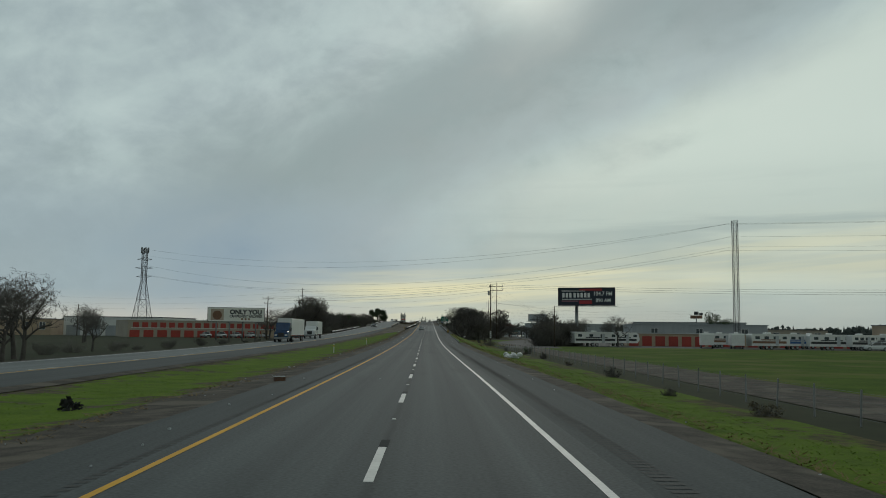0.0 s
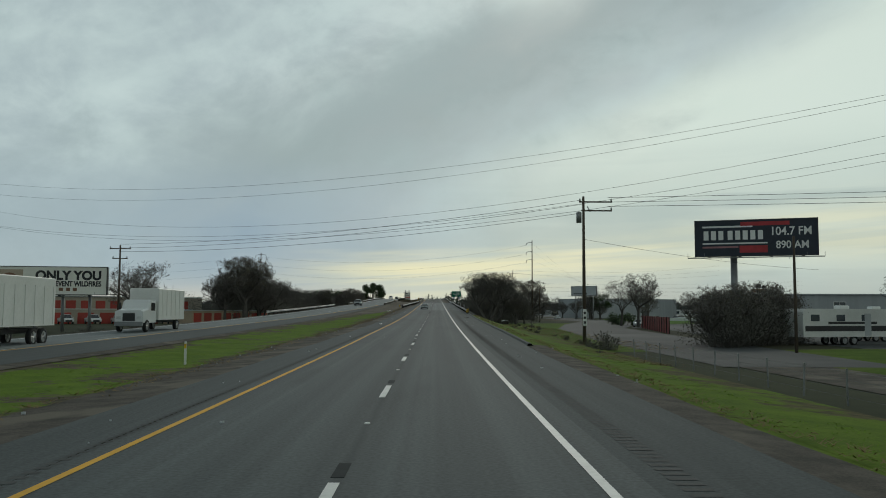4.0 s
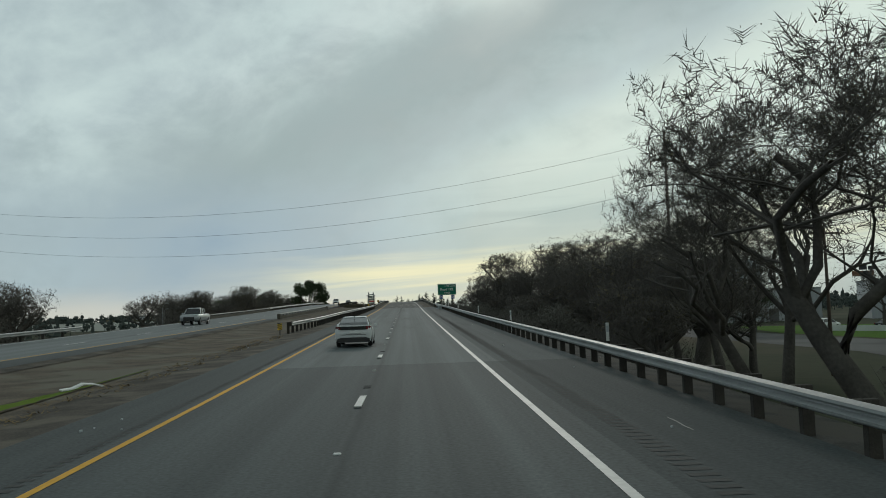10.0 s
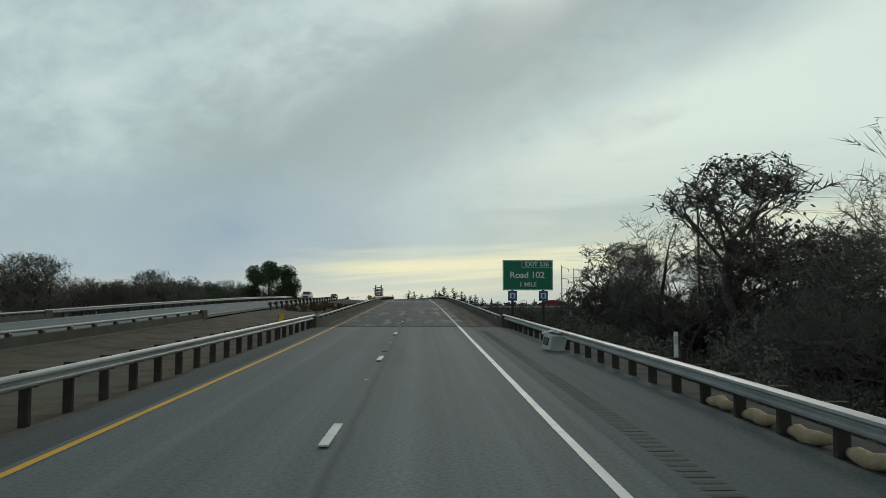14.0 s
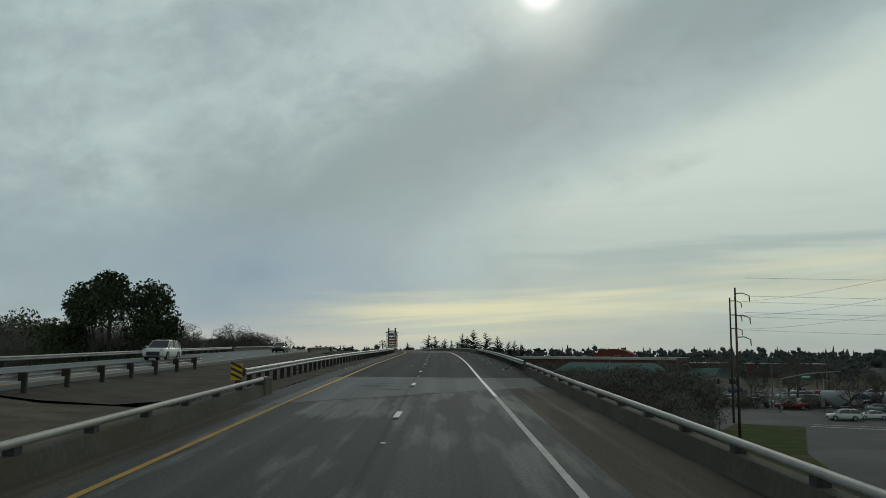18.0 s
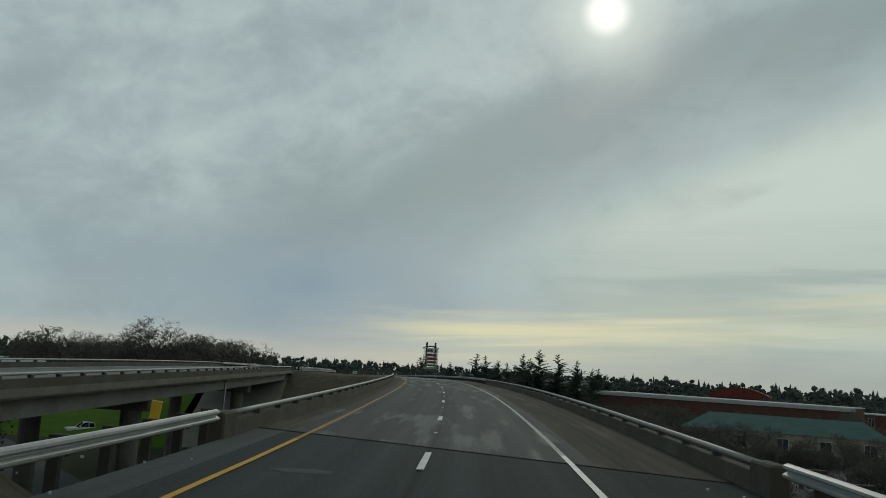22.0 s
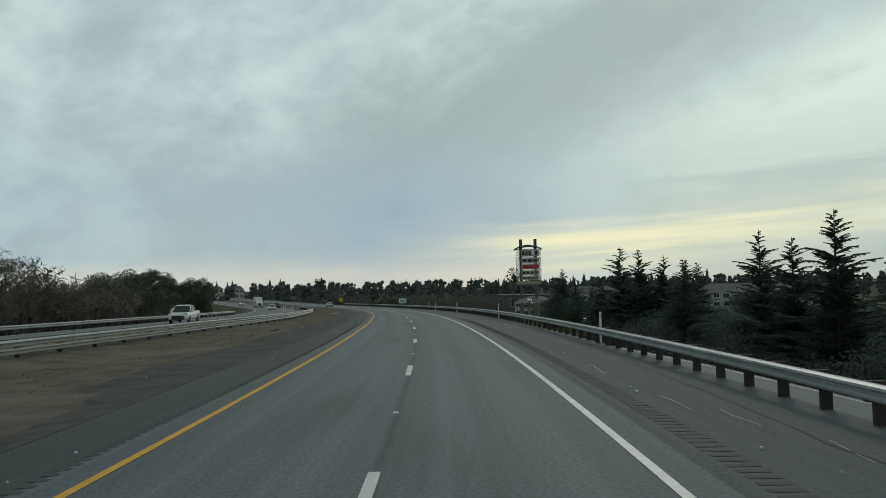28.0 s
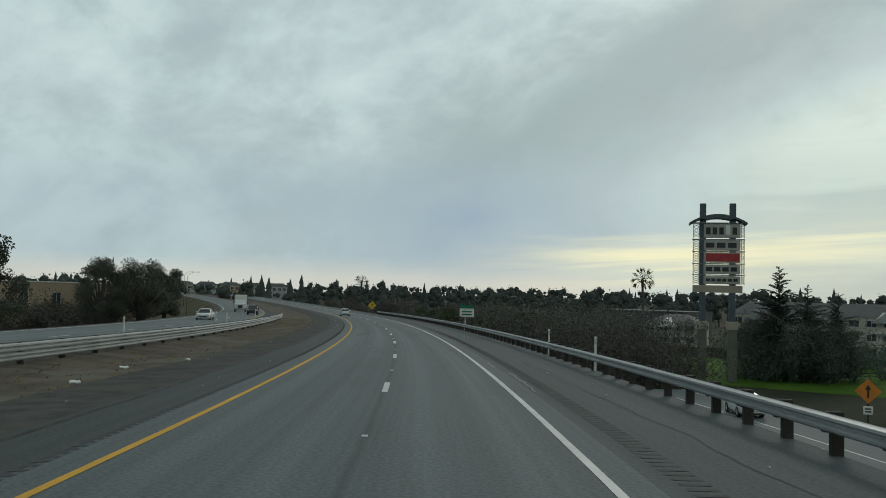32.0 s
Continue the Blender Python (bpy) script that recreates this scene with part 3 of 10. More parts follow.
# ---------------------------------------------------------------- mesh tools
class Shape:
    """Vertices and faces of one part, joined as plain lists."""

    def __init__(self):
        self.v, self.f, self.uv = [], [], None

    def add(self, verts, faces):
        o = len(self.v)
        self.v.extend(tuple(p) for p in verts)
        self.f.extend(tuple(i + o for i in q) for q in faces)
        return self

    def box(self, x0, y0, z0, x1, y1, z1, m=None, b=0.0):
        """A box; b: chamfer of its upright and top edges."""
        if b:
            r1 = [(x0 + b, y0), (x1 - b, y0), (x1, y0 + b), (x1, y1 - b), (x1 - b, y1), (x0 + b, y1), (x0, y1 - b), (x0, y0 + b)]
            cx, cy = (x0 + x1) / 2, (y0 + y1) / 2
            kx, ky = 1 - 2 * b / max(1e-6, x1 - x0), 1 - 2 * b / max(1e-6, y1 - y0)
            rings = [[(x, y, z0) for x, y in r1], [(x, y, z1 - b) for x, y in r1], [(cx + (x - cx) * kx, cy + (y - cy) * ky, z1) for x, y in r1]]
            vs = [p for r in rings for p in r]
            fs = [(8 * k + i, 8 * k + (i + 1) % 8, 8 * k + 8 + (i + 1) % 8, 8 * k + 8 + i) for k in range(2) for i in range(8)]
            fs += [tuple(range(7, -1, -1)), tuple(range(16, 24))]
        else:
            vs = [(x, y, z) for z in (z0, z1) for x, y in ((x0, y0), (x1, y0), (x1, y1), (x0, y1))]
            fs = [(3, 2, 1, 0), (4, 5, 6, 7), (0, 1, 5, 4), (1, 2, 6, 5), (2, 3, 7, 6), (3, 0, 4, 7)]
        if m is not None:
            vs = [m @ Vector(p) for p in vs]
        return self.add(vs, fs)

    def tube(self, pts, radii, n=6, cap=True):
        """A tapered tube through points."""
        pts = [Vector(p) for p in pts]
        if isinstance(radii, (int, float)):
            radii = [radii] * len(pts)
        o = len(self.v)
        for i, p in enumerate(pts):
            d = (pts[min(i + 1, len(pts) - 1)] - pts[max(i - 1, 0)]).normalized()
            a = d.orthogonal().normalized() if abs(d.z) > 0.9 else d.cross(Vector((0, 0, 1))).normalized()
            c = d.cross(a)
            for k in range(n):
                t = 2 * math.pi * k / n
                self.v.append(tuple(p + (a * math.cos(t) + c * math.sin(t)) * radii[i]))
        for i in range(len(pts) - 1):
            for k in range(n):
                self.f.append((o + i * n + k, o + i * n + (k + 1) % n, o + i * n + n + (k + 1) % n, o + i * n + n + k))
        if cap:
            self.f.append(tuple(o + k for k in range(n - 1, -1, -1)))
            e = o + (len(pts) - 1) * n
            self.f.append(tuple(e + k for k in range(n)))
        return self

    def loft(self, rings, cap=True, closed=True):
        n = len(rings[0])
        o = len(self.v)
        for r in rings:
            self.v.extend(tuple(p) for p in r)
        for i in range(len(rings) - 1):
            for k in range(n if closed else n - 1):
                self.f.append((o + i * n + k, o + i * n + (k + 1) % n, o + i * n + n + (k + 1) % n, o + i * n + n + k))
        if cap and closed:
            self.f.append(tuple(o + k for k in range(n - 1, -1, -1)))
            e = o + (len(rings) - 1) * n
            self.f.append(tuple(e + k for k in range(n)))
        return self

    def prism(self, outline, y0, y1):
        """An (x, z) outline pushed along y."""
        n = len(outline)
        return self.add([(x, y, z) for y in (y0, y1) for x, z in outline],
                        [tuple(range(n)), tuple(range(2 * n - 1, n - 1, -1))] + [(i, i + n, (i + 1) % n + n, (i + 1) % n) for i in range(n)])

    def mesh(self, name, material, smooth=False):
        me = bpy.data.meshes.new(name)
        me.from_pydata(self.v, [], self.f)
        if self.uv is not None:
            lay = me.uv_layers.new(name="across_along")
            idx = np.empty(len(me.loops), dtype=np.int32)
            me.loops.foreach_get("vertex_index", idx)
            lay.data.foreach_set("uv", np.array(self.uv, dtype=np.float32)[idx].ravel())
        if material:
            me.materials.append(material)
        if smooth:
            me.polygons.foreach_set("use_smooth", [True] * len(me.polygons))
        me.update()
        return me


def part(name, shape, material, parent=None, label="", smooth=False, at=None):
    ob = new(name, shape.mesh(name, material, smooth) if isinstance(shape, Shape) else shape)
    if parent is not None:
        ob.parent = parent
    if at is not None:
        ob.matrix_basis = at
    return tagged(ob, label)


def thing(name, label, category, at=None, group="", kind=""):
    ob = new(name)
    if at is not None:
        ob.matrix_basis = at
    return tagged(ob, label, category, group, kind)


def lettering(name, body, size, material, parent, at, align="CENTER", width=1.0, label="", bold=0.0):
    """Raised flat letters in the built-in font, as a mesh, facing -y."""
    cu = bpy.data.curves.new(name, "FONT")
    cu.body, cu.size, cu.align_x, cu.align_y = body, size, align, "CENTER"
    cu.extrude, cu.offset = 0.01, bold
    tmp = bpy.data.objects.new(name, cu)
    scene.collection.objects.link(tmp)
    me = bpy.data.meshes.new_from_object(tmp.evaluated_get(bpy.context.evaluated_depsgraph_get()))
    bpy.data.objects.remove(tmp)
    me.materials.clear()
    me.materials.append(material)
    return part(name, me, material, parent, label, at=at @ pose(0, 0, 0, 90) @ Matrix.Diagonal((width, 1, 1, 1)))


# ---------------------------------------------------------------- the line of the road
# heading (degrees to the left) and slope every 50 m
HEAD = (-0.28, 0.19, 0.3, 0.03, -0.15, -0.06, 0.01, -0.03, -0.06, 0.19, 0.17, 0.03, 0.82, 3.22, 5.96, 8.69, 11.32, 13.83, 16.58, 19.83, 23.08, 26.33, 29.58, 32.83, 36.08, 39.33, 42.58, 45.83, 49.08, 52.33, 55.58, 58.83, 62.08)
GRADE = (0.001, -0.0003, 0.0032, 0.0083, 0.0123, 0.0184, 0.0212, 0.0222, 0.0245, 0.0291, 0.0249, 0.0175, 0.0133, 0.0089, 0.0013, -0.0064, -0.0109, -0.0163, -0.0187, -0.0155, -0.013, -0.0115, -0.001, 0.006, 0.011, 0.015, 0.016, 0.016, 0.014, 0.012, 0.01, 0.008, 0.006)
DS = 2.5
S0 = -120.0


def lerp_list(values, s):
    q = min(max(s / 50.0, 0.0), len(values) - 1.001)
    i = int(q)
    return values[i] + (values[i + 1] - values[i]) * (q - i)


def trace_line():
    pts, x, y, z = {}, 0.0, 0.0, 0.0
    rows = [(0.0, 0.0, 0.0, HEAD[0])]
    s = 0.0
    while s < 1560:
        h, g = radians(lerp_list(HEAD, s + DS / 2)), lerp_list(GRADE, s + DS / 2)
        x, y, z, s = x - math.sin(h) * DS, y + math.cos(h) * DS, z + g * DS, s + DS
        rows.append((x, y, z, lerp_list(HEAD, s)))
    # the bend starts a touch earlier than the fifty-metre steps give
    out = []
    for i, (x, y, z, h) in enumerate(rows):
        e = float(np.interp(i * DS, (560, 640, 850), (0.0, 0.068, 0.295)))
        out.append((x - e * math.cos(radians(h)), y - e * math.sin(radians(h)), z, h))
    return out


LINE = trace_line()


def on_line(s):
    if s < 0:
        h = radians(HEAD[0])
        return -math.sin(h) * s, math.cos(h) * s, 0.0, HEAD[0]
    i = min(int(s / DS), len(LINE) - 2)
    f = s / DS - i
    a, b = LINE[i], LINE[i + 1]
    return tuple(p + (q - p) * f for p, q in zip(a, b))


def apart(s):
    """How far the opposite carriageway swings away round the second bridge."""
    return float(np.interp(s, (550, 618, 735, 800, 860), (0, -3.0, -6.6, -3.2, 0)))


def rp(s, u, dz=0.0, flat=False):
    """The place s metres along and u metres to the right of the lane line, dz over the road."""
    x, y, z, h = on_line(s)
    h = radians(h)
    if u < -7:
        u += apart(s) * min(1.0, (-u - 7) / 8.0)
    return Vector((x + u * math.cos(h), y + u * math.sin(h), (0.0 if flat else z) + dz))


def rpose(s, u, dz=0.0, turn=0.0, z=None):
    """A pose standing at that place, its y axis along the road."""
    p = rp(s, u, dz)
    return pose(p.x, p.y, p.z if z is None else z, 0, 0, on_line(s)[3] + turn)


def ribbon(s0, s1, us, dzs, step=5.0, uv=True, wave=0.0):
    """A sheet that follows the road; us, dzs: its profile, numbers or functions of s."""
    sh = Shape()
    n = max(1, int(math.ceil((s1 - s0) / step)))
    k = len(us)
    uvs = []
    for i in range(n + 1):
        s = s0 + (s1 - s0) * i / n
        for u, dz in zip(us, dzs):
            uu = u(s) if callable(u) else u
            dd = dz(s) if callable(dz) else dz
            if wave:
                uu += wave * noise.noise(Vector((s * 0.11, uu * 0.7, 1.3)))
            sh.v.append(tuple(rp(s, uu, dd)))
            uvs.append((uu, s))
    for i in range(n):
        for j in range(k - 1):
            sh.f.append((i * k + j, i * k + j + 1, (i + 1) * k + j + 1, (i + 1) * k + j))
    if uv:
        sh.uv = uvs
    return sh


# ---------------------------------------------------------------- ground and road
GROUND_Z = -0.3
B1, B2 = (430.0, 518.0), (618.0, 714.0)        # bridges of this carriageway
O1, O2 = (379.0, 443.0), (618.0, 738.0)        # bridges of the other one
END = 1450.0


def road_z(s):
    return on_line(s)[2]


def ground_sheet():
    sh = Shape()
    n = 24
    xs = [math.copysign(abs(i / n) ** 2 * 4300, i) for i in range(-n, n + 1)]
    for x in xs:
        for y in xs:
            sh.v.append((x, 600 + y, GROUND_Z))
    k = len(xs)
    for i in range(k - 1):
        for j in range(k - 1):
            sh.f.append((i * k + j, (i + 1) * k + j, (i + 1) * k + j + 1, i * k + j + 1))
    return part("ground", sh, EARTH, label="flat valley floor of dull winter grass and bare soil")


tagged(ground_sheet(), category="ground", kind="structure")


def struct(name, shape, material, label, category, smooth=False):
    return tagged(part(name, shape, material, None, label, smooth), "", category, "", "structure")


def right_edge(s):
    """Outer edge of the paved right shoulder."""
    return float(np.interp(s, (0, 150, 182, 255, 290, 415, 430, 526, 540, 612, 708, 740), (6.6, 6.7, 7.15, 7.15, 7.3, 7.0, 6.1, 6.1, 6.8, 7.3, 7.0, 8.1)))


road_obs = []
for a, b, m in ((-110, 300, ASPHALT), (300, 532, PALE_ASPHALT), (532, B2[1] + 6, DARK_ASPHALT), (B2[1] + 6, END, CURVE_ASPHALT)):
    road_obs.append(struct("road", ribbon(a, b, (-4.3, -1.9, 0.0, 1.8, 4.2), (0,) * 5), m, "two worn grey asphalt lanes of the highway", "road"))
    struct("shoulder", ribbon(a, b, (4.2, right_edge), (0, 0)), PALE_SHOULDER if m in (PALE_ASPHALT, CURVE_ASPHALT) else DARK_SHOULDER if m is DARK_ASPHALT else SHOULDER, "dark asphalt shoulder beside the lanes", "shoulder")
    struct("shoulder", ribbon(a, b, (lambda s: float(np.interp(s, (300, 400, 600, 720, 760), (-6.0, -5.3, -5.3, -5.3, -6.0))), -4.3), (-0.01, 0), wave=0.1 if a < 300 or a > 600 else 0.0), SHOULDER, "narrow dark asphalt strip beside the yellow line", "shoulder")


def skewed(a, b, us, ka, kb, dz=0.012):
    """A deck sheet whose ends lie aslant: each line across starts at a + ka * u and stops at b + kb * u."""
    sh = Shape()
    n, k, uvs = 24, len(us), []
    for i in range(n + 1):
        for u in us:
            s = (a + ka * u) * (1 - i / n) + (b + kb * u) * i / n
            sh.v.append(tuple(rp(s, u, dz)))
            uvs.append((u, s))
    sh.f = [(i * k + j, i * k + j + 1, (i + 1) * k + j + 1, (i + 1) * k + j) for i in range(n) for j in range(k - 1)]
    sh.uv = uvs
    return sh


SKEW = {B1: (0.0, 1.0), B2: (-0.5, 0.0)}
for br, w in ((B1, 6.2), (B2, 7.1)):
    ka, kb = SKEW[br]
    road_obs.append(struct("road", skewed(*br, (-4.3, -1.9, 0.0, 1.8, 4.2), ka, kb), DECK, "pale worn concrete bridge deck with dark tyre tracks", "road"))
    struct("shoulder", skewed(*br, (4.2, 5.4, w), ka, kb), DECK_DIRT, "bridge shoulder covered with brown dirt", "shoulder")
    struct("shoulder", skewed(*br, (-5.4, -4.3), ka, kb), DECK_DIRT, "dirty strip along the bridge parapet", "shoulder")


def opp(s):
    """Inner edge of the pale lanes of the opposite carriageway."""
    return -20.2 + 3.2 * min(max((s - 200) / 140.0, 0), 1)


for a, b in ((-110, O1[0]), (O1[1], O2[0]), (O2[1], END)):
    struct("road", ribbon(a, b, (-27.0, -23.6, opp), (0, 0, 0)), OPP_ASPHALT, "pale asphalt lanes of the opposite carriageway", "road")
    struct("shoulder", ribbon(a, b, (opp, -15.6), (0, -0.005)), SHOULDER, "dark asphalt shoulder of the opposite carriageway", "shoulder")
for a, b in (O1, O2):
    struct("road", ribbon(a, b, (-27.0, -20.8, -15.6), (0.012,) * 3), OPP_ASPHALT, "pale bridge deck of the opposite carriageway", "road")


def bank_foot(s):
    return 8.3 + max(5.5 if s < 260 else 2.0, 1.8 * (road_z(s) + 0.3))


def down(s):
    return GROUND_Z - 0.05 - road_z(s)


struct("verge", ribbon(720, END, (lambda s: -6.1 - 2.6 * min(1, (s - 720) / 70), lambda s: -6.0 - 1.1 * min(1, (s - 720) / 70), -5.8), (-0.13, -0.06, -0.004), 2.5, wave=0.3), DARK_GRAVEL, "dark gravel beside the yellow line on the curve", "verge")
def access_z(s):
    """Height of the road that runs along the bank below the curve."""
    return float(np.interp(s, (744, 850, 930, 956), (4.4, 3.5, 2.2, 1.7)))


acc = lambda s: access_z(s) - road_z(s)
struct("embankment", ribbon(744, 956, (lambda s: right_edge(s) + 0.35, 9.8, 14.0, 18.0, 22.0), (-0.13, lambda s: 0.24 * acc(s), lambda s: 0.68 * acc(s), lambda s: 0.9 * acc(s), lambda s: acc(s) - 0.05), 3.0), SLOPE, "weedy soil bank below the guardrail", "embankment")
struct("access_road", ribbon(744, 956, (22.0, 26.5, 31.0), (acc, acc, acc), 3.0), OPP_ASPHALT, "pale asphalt access road on the bank below the highway", "road")
for u in (22.5, 26.5, 30.4):
    struct("edge_line", ribbon(744, 956, (u - 0.07, u + 0.07), (lambda s: acc(s) + 0.012, lambda s: acc(s) + 0.012), 3.0), WHITE_LINE, "white line on the access road", "road marking")
struct("embankment", ribbon(744, 956, (31.0, lambda s: 31.4 + 1.7 * (access_z(s) + 0.3)), (acc, down), 3.0), SLOPE, "weedy soil bank beyond the access road", "embankment")
# verges, median and embankments
struct("verge", ribbon(-110, 160, (right_edge, lambda s: right_edge(s) + 0.6, lambda s: right_edge(s) + 1.3), (-0.02, -0.05, -0.1), 3.0, wave=0.2), GRAVEL, "strip of brown gravel and dirt beside the pavement", "verge")
struct("verge", ribbon(-110, 262, (lambda s: right_edge(s) + 0.3, lambda s: right_edge(s) + 1.0, lambda s: right_edge(s) + 1.6), (-0.06, -0.105, -0.16), 3.0), BANK, "ragged green grass beside the pavement", "verge")
struct("dike", ribbon(158, 267, [(lambda s, o=o: right_edge(s) + o) for o in (-0.12, 0.0, 0.07, 0.24, 0.34, 0.5)], (-0.03, 0.005, 0.12, 0.13, 0.03, -0.12), 1.5, wave=0.05), SHOULDER, "low dark asphalt kerb along the edge of the shoulder", "kerb")
struct("verge", ribbon(744, 956, (right_edge, lambda s: right_edge(s) + 0.15, lambda s: right_edge(s) + 0.4), (-0.02, -0.05, -0.15), 3.0, wave=0.08), DARK_GRAVEL, "narrow strip of dark gravel below the guardrail", "verge")
for a, b in ((262, B1[0]), (B1[1] + 8, B2[0] - 5), (B2[1] - 6, 744), (956, END)):
    struct("verge", ribbon(a, b, (right_edge, lambda s: right_edge(s) + 0.7, lambda s: right_edge(s) + 1.6), (-0.02, -0.06, -0.16), 3.0, wave=0.12), DARK_GRAVEL, "strip of dark gravel and dirt below the guardrail", "verge")
for a, b in ((-110, B1[0]), (B1[1] + 8, B2[0] - 5), (B2[1] - 6, 744), (956, END)):
    struct("embankment", ribbon(a, b, (lambda s: right_edge(s) + 1.55, lambda s: bank_foot(s) + right_edge(s) - 6.7), (-0.15, down), 5.0), BANK if b < 440 else SLOPE, "grassy bank sloping down from the highway" if b < 440 else "weedy soil bank sloping down from the highway", "embankment")
for a, b in ((-110, O1[0]), (O1[1], O2[0]), (O2[1], END)):
    struct("embankment", ribbon(a, b, (-28.6, -27.0), (-0.1, -0.01), 5.0), GRAVEL, "gravel edge of the opposite carriageway", "verge")
    struct("embankment", ribbon(a, b, (lambda s: -28.6 - 3 - 1.8 * road_z(s), -28.6), (down, -0.1), 5.0), SLOPE, "weedy bank below the opposite carriageway", "embankment")
struct("verge", ribbon(-110, O1[0], (-8.3, -7.0, lambda s: float(np.interp(s, (300, 345), (-5.9, -5.6)))), (-0.14, -0.07, -0.015), 2.5, wave=0.25), GRAVEL, "strip of brown gravel beside the yellow line", "verge")
struct("median", ribbon(180, O1[0], (-15.0, -13.4, -11.5, -9.4, -8.2), (-0.1, -0.2, -0.24, -0.2, -0.14), 2.5, wave=0.2), PALE_DIRT, "bare brown dirt in the median", "median")


def green_left(s):
    return float(np.interp(s, (150, 265, 281, 300), (-15.0, -12.8, -10.9, -9.35)))


def green_right(s):
    return float(np.interp(s, (200, 262, 279, 300), (-8.2, -8.4, -9.2, -9.25)))


gz = lambda u, s: float(np.interp(u, (-15, -13.4, -11.5, -9.4, -8.2), (-0.1, -0.2, -0.24, -0.2, -0.14))) + (0.03 if s > 180 else 0.0)
cols = (-0.22, -0.1, 0.1, 0.3, 0.5, 0.7, 0.9, 1.1, 1.22)
gu = lambda s, f: min(-7.75, max(-15.3, green_left(s) * (1 - f) + green_right(s) * f))
green = ribbon(-110, 304, [(lambda s, f=f: gu(s, f)) for f in cols], [(lambda s, f=f: gz(gu(s, f), s)) for f in cols], 2.5)
green.uv = [(abs(cols[i % len(cols)] - 0.5), b) for i, (a, b) in enumerate(green.uv)]
struct("median", green, MEDIAN, "bright green winter grass thinning out into brown soil in the median", "median")
struct("verge", ribbon(-110, O1[0], (-15.7, -14.8), (-0.005, -0.09), 2.5, wave=0.2), GRAVEL, "gravel strip beside the opposite carriageway", "verge")
struct("median", ribbon(O1[0], B1[1], (-15.5, -13.5, -9.5, -6.6, -5.42), (-0.1, -0.35, -0.5, -0.35, -0.06), 2.0, wave=0.15), DIRT, "bare brown dirt filling the median beside the bridge", "median")
struct("median", ribbon(B1[1], 600, (-15.7, -13.5, -11, -8.2, -5.3), (-0.01, -0.25, -0.4, -0.2, -0.01), 2.5, wave=0.3), DARK_DIRT, "bare brown dirt median with litter", "median")
def fall(s, u, dz):
    """The dirt drops to the street, later on the far side."""
    return dz - (road_z(s) + 0.4) * min(max((s - 603 - 1.7 * (-u - 5)) / 26.0, 0), 1) ** 1.2


struct("median", ribbon(600, 652, (-17.5, -15.7, -13.5, -11, -8.2, -5.3), [(lambda s, u=u, dz=dz: fall(s, u, dz)) for u, dz in ((-17.5, -0.3), (-15.7, -0.01), (-13.5, -0.25), (-11, -0.4), (-8.2, -0.2), (-5.3, -0.01))], 1.5, wave=0.3), DARK_DIRT, "brown dirt slope falling to the street between the bridges", "median")
rise = lambda s, a, b: -(road_z(s) + 0.4) * (1 - min(max((s - a) / (b - a), 0), 1) ** 0.9)
struct("median", ribbon(698, 746, (-15.7, -13.6, -11, -8.2, -5.3), (lambda s: rise(s, 708, 740) - 0.01, lambda s: rise(s, 706, 738) - 0.12, lambda s: rise(s, 704, 732) - 0.28, lambda s: rise(s, 702, 726) - 0.12, lambda s: rise(s, 700, 722) - 0.01), 1.5, wave=0.3), DIRT, "brown dirt slope rising from the street between the bridges", "median")
struct("slope_paving", ribbon(706, 738, (-27.4, -15.7), (lambda s: rise(s, 708, 737) - 0.6, lambda s: rise(s, 708, 737) - 0.6), 2.0, uv=False), DARK_CONCRETE, "grey concrete slope paving under the opposite bridge", "slope")
struct("embankment", ribbon(702, 740, (-62, -40, -28.4), (lambda s: rise(s, 708, 775) - 1.2, lambda s: rise(s, 708, 765) - 0.9, lambda s: rise(s, 706, 738) - 0.5), 3.0, uv=False), LAWN, "bright green grass slope beside the opposite bridge", "embankment")
struct("median", ribbon(746, END, (-15.7, -13.6, -11, -8.2, -5.3), (-0.01, -0.12, -0.28, -0.12, -0.01), 2.5, wave=0.4), PALE_DIRT, "bare brown dirt median with patches of dry weeds", "median")


def abutment(s, u0, u1):
    """The sloped concrete end under a bridge."""
    z = road_z(s)
    sh = Shape()
    p = rpose(s, 0)
    k = apart(s) if u1 < -10 else 0.0
    sh.box(u0 + k, -0.6, GROUND_Z - z, u1 + k, 0.6, -0.25, None, 0.05)
    return tagged(part("abutment", sh, DARK_CONCRETE, None, "grey concrete bridge abutment wall", at=p), "", "abutment", "", "structure")


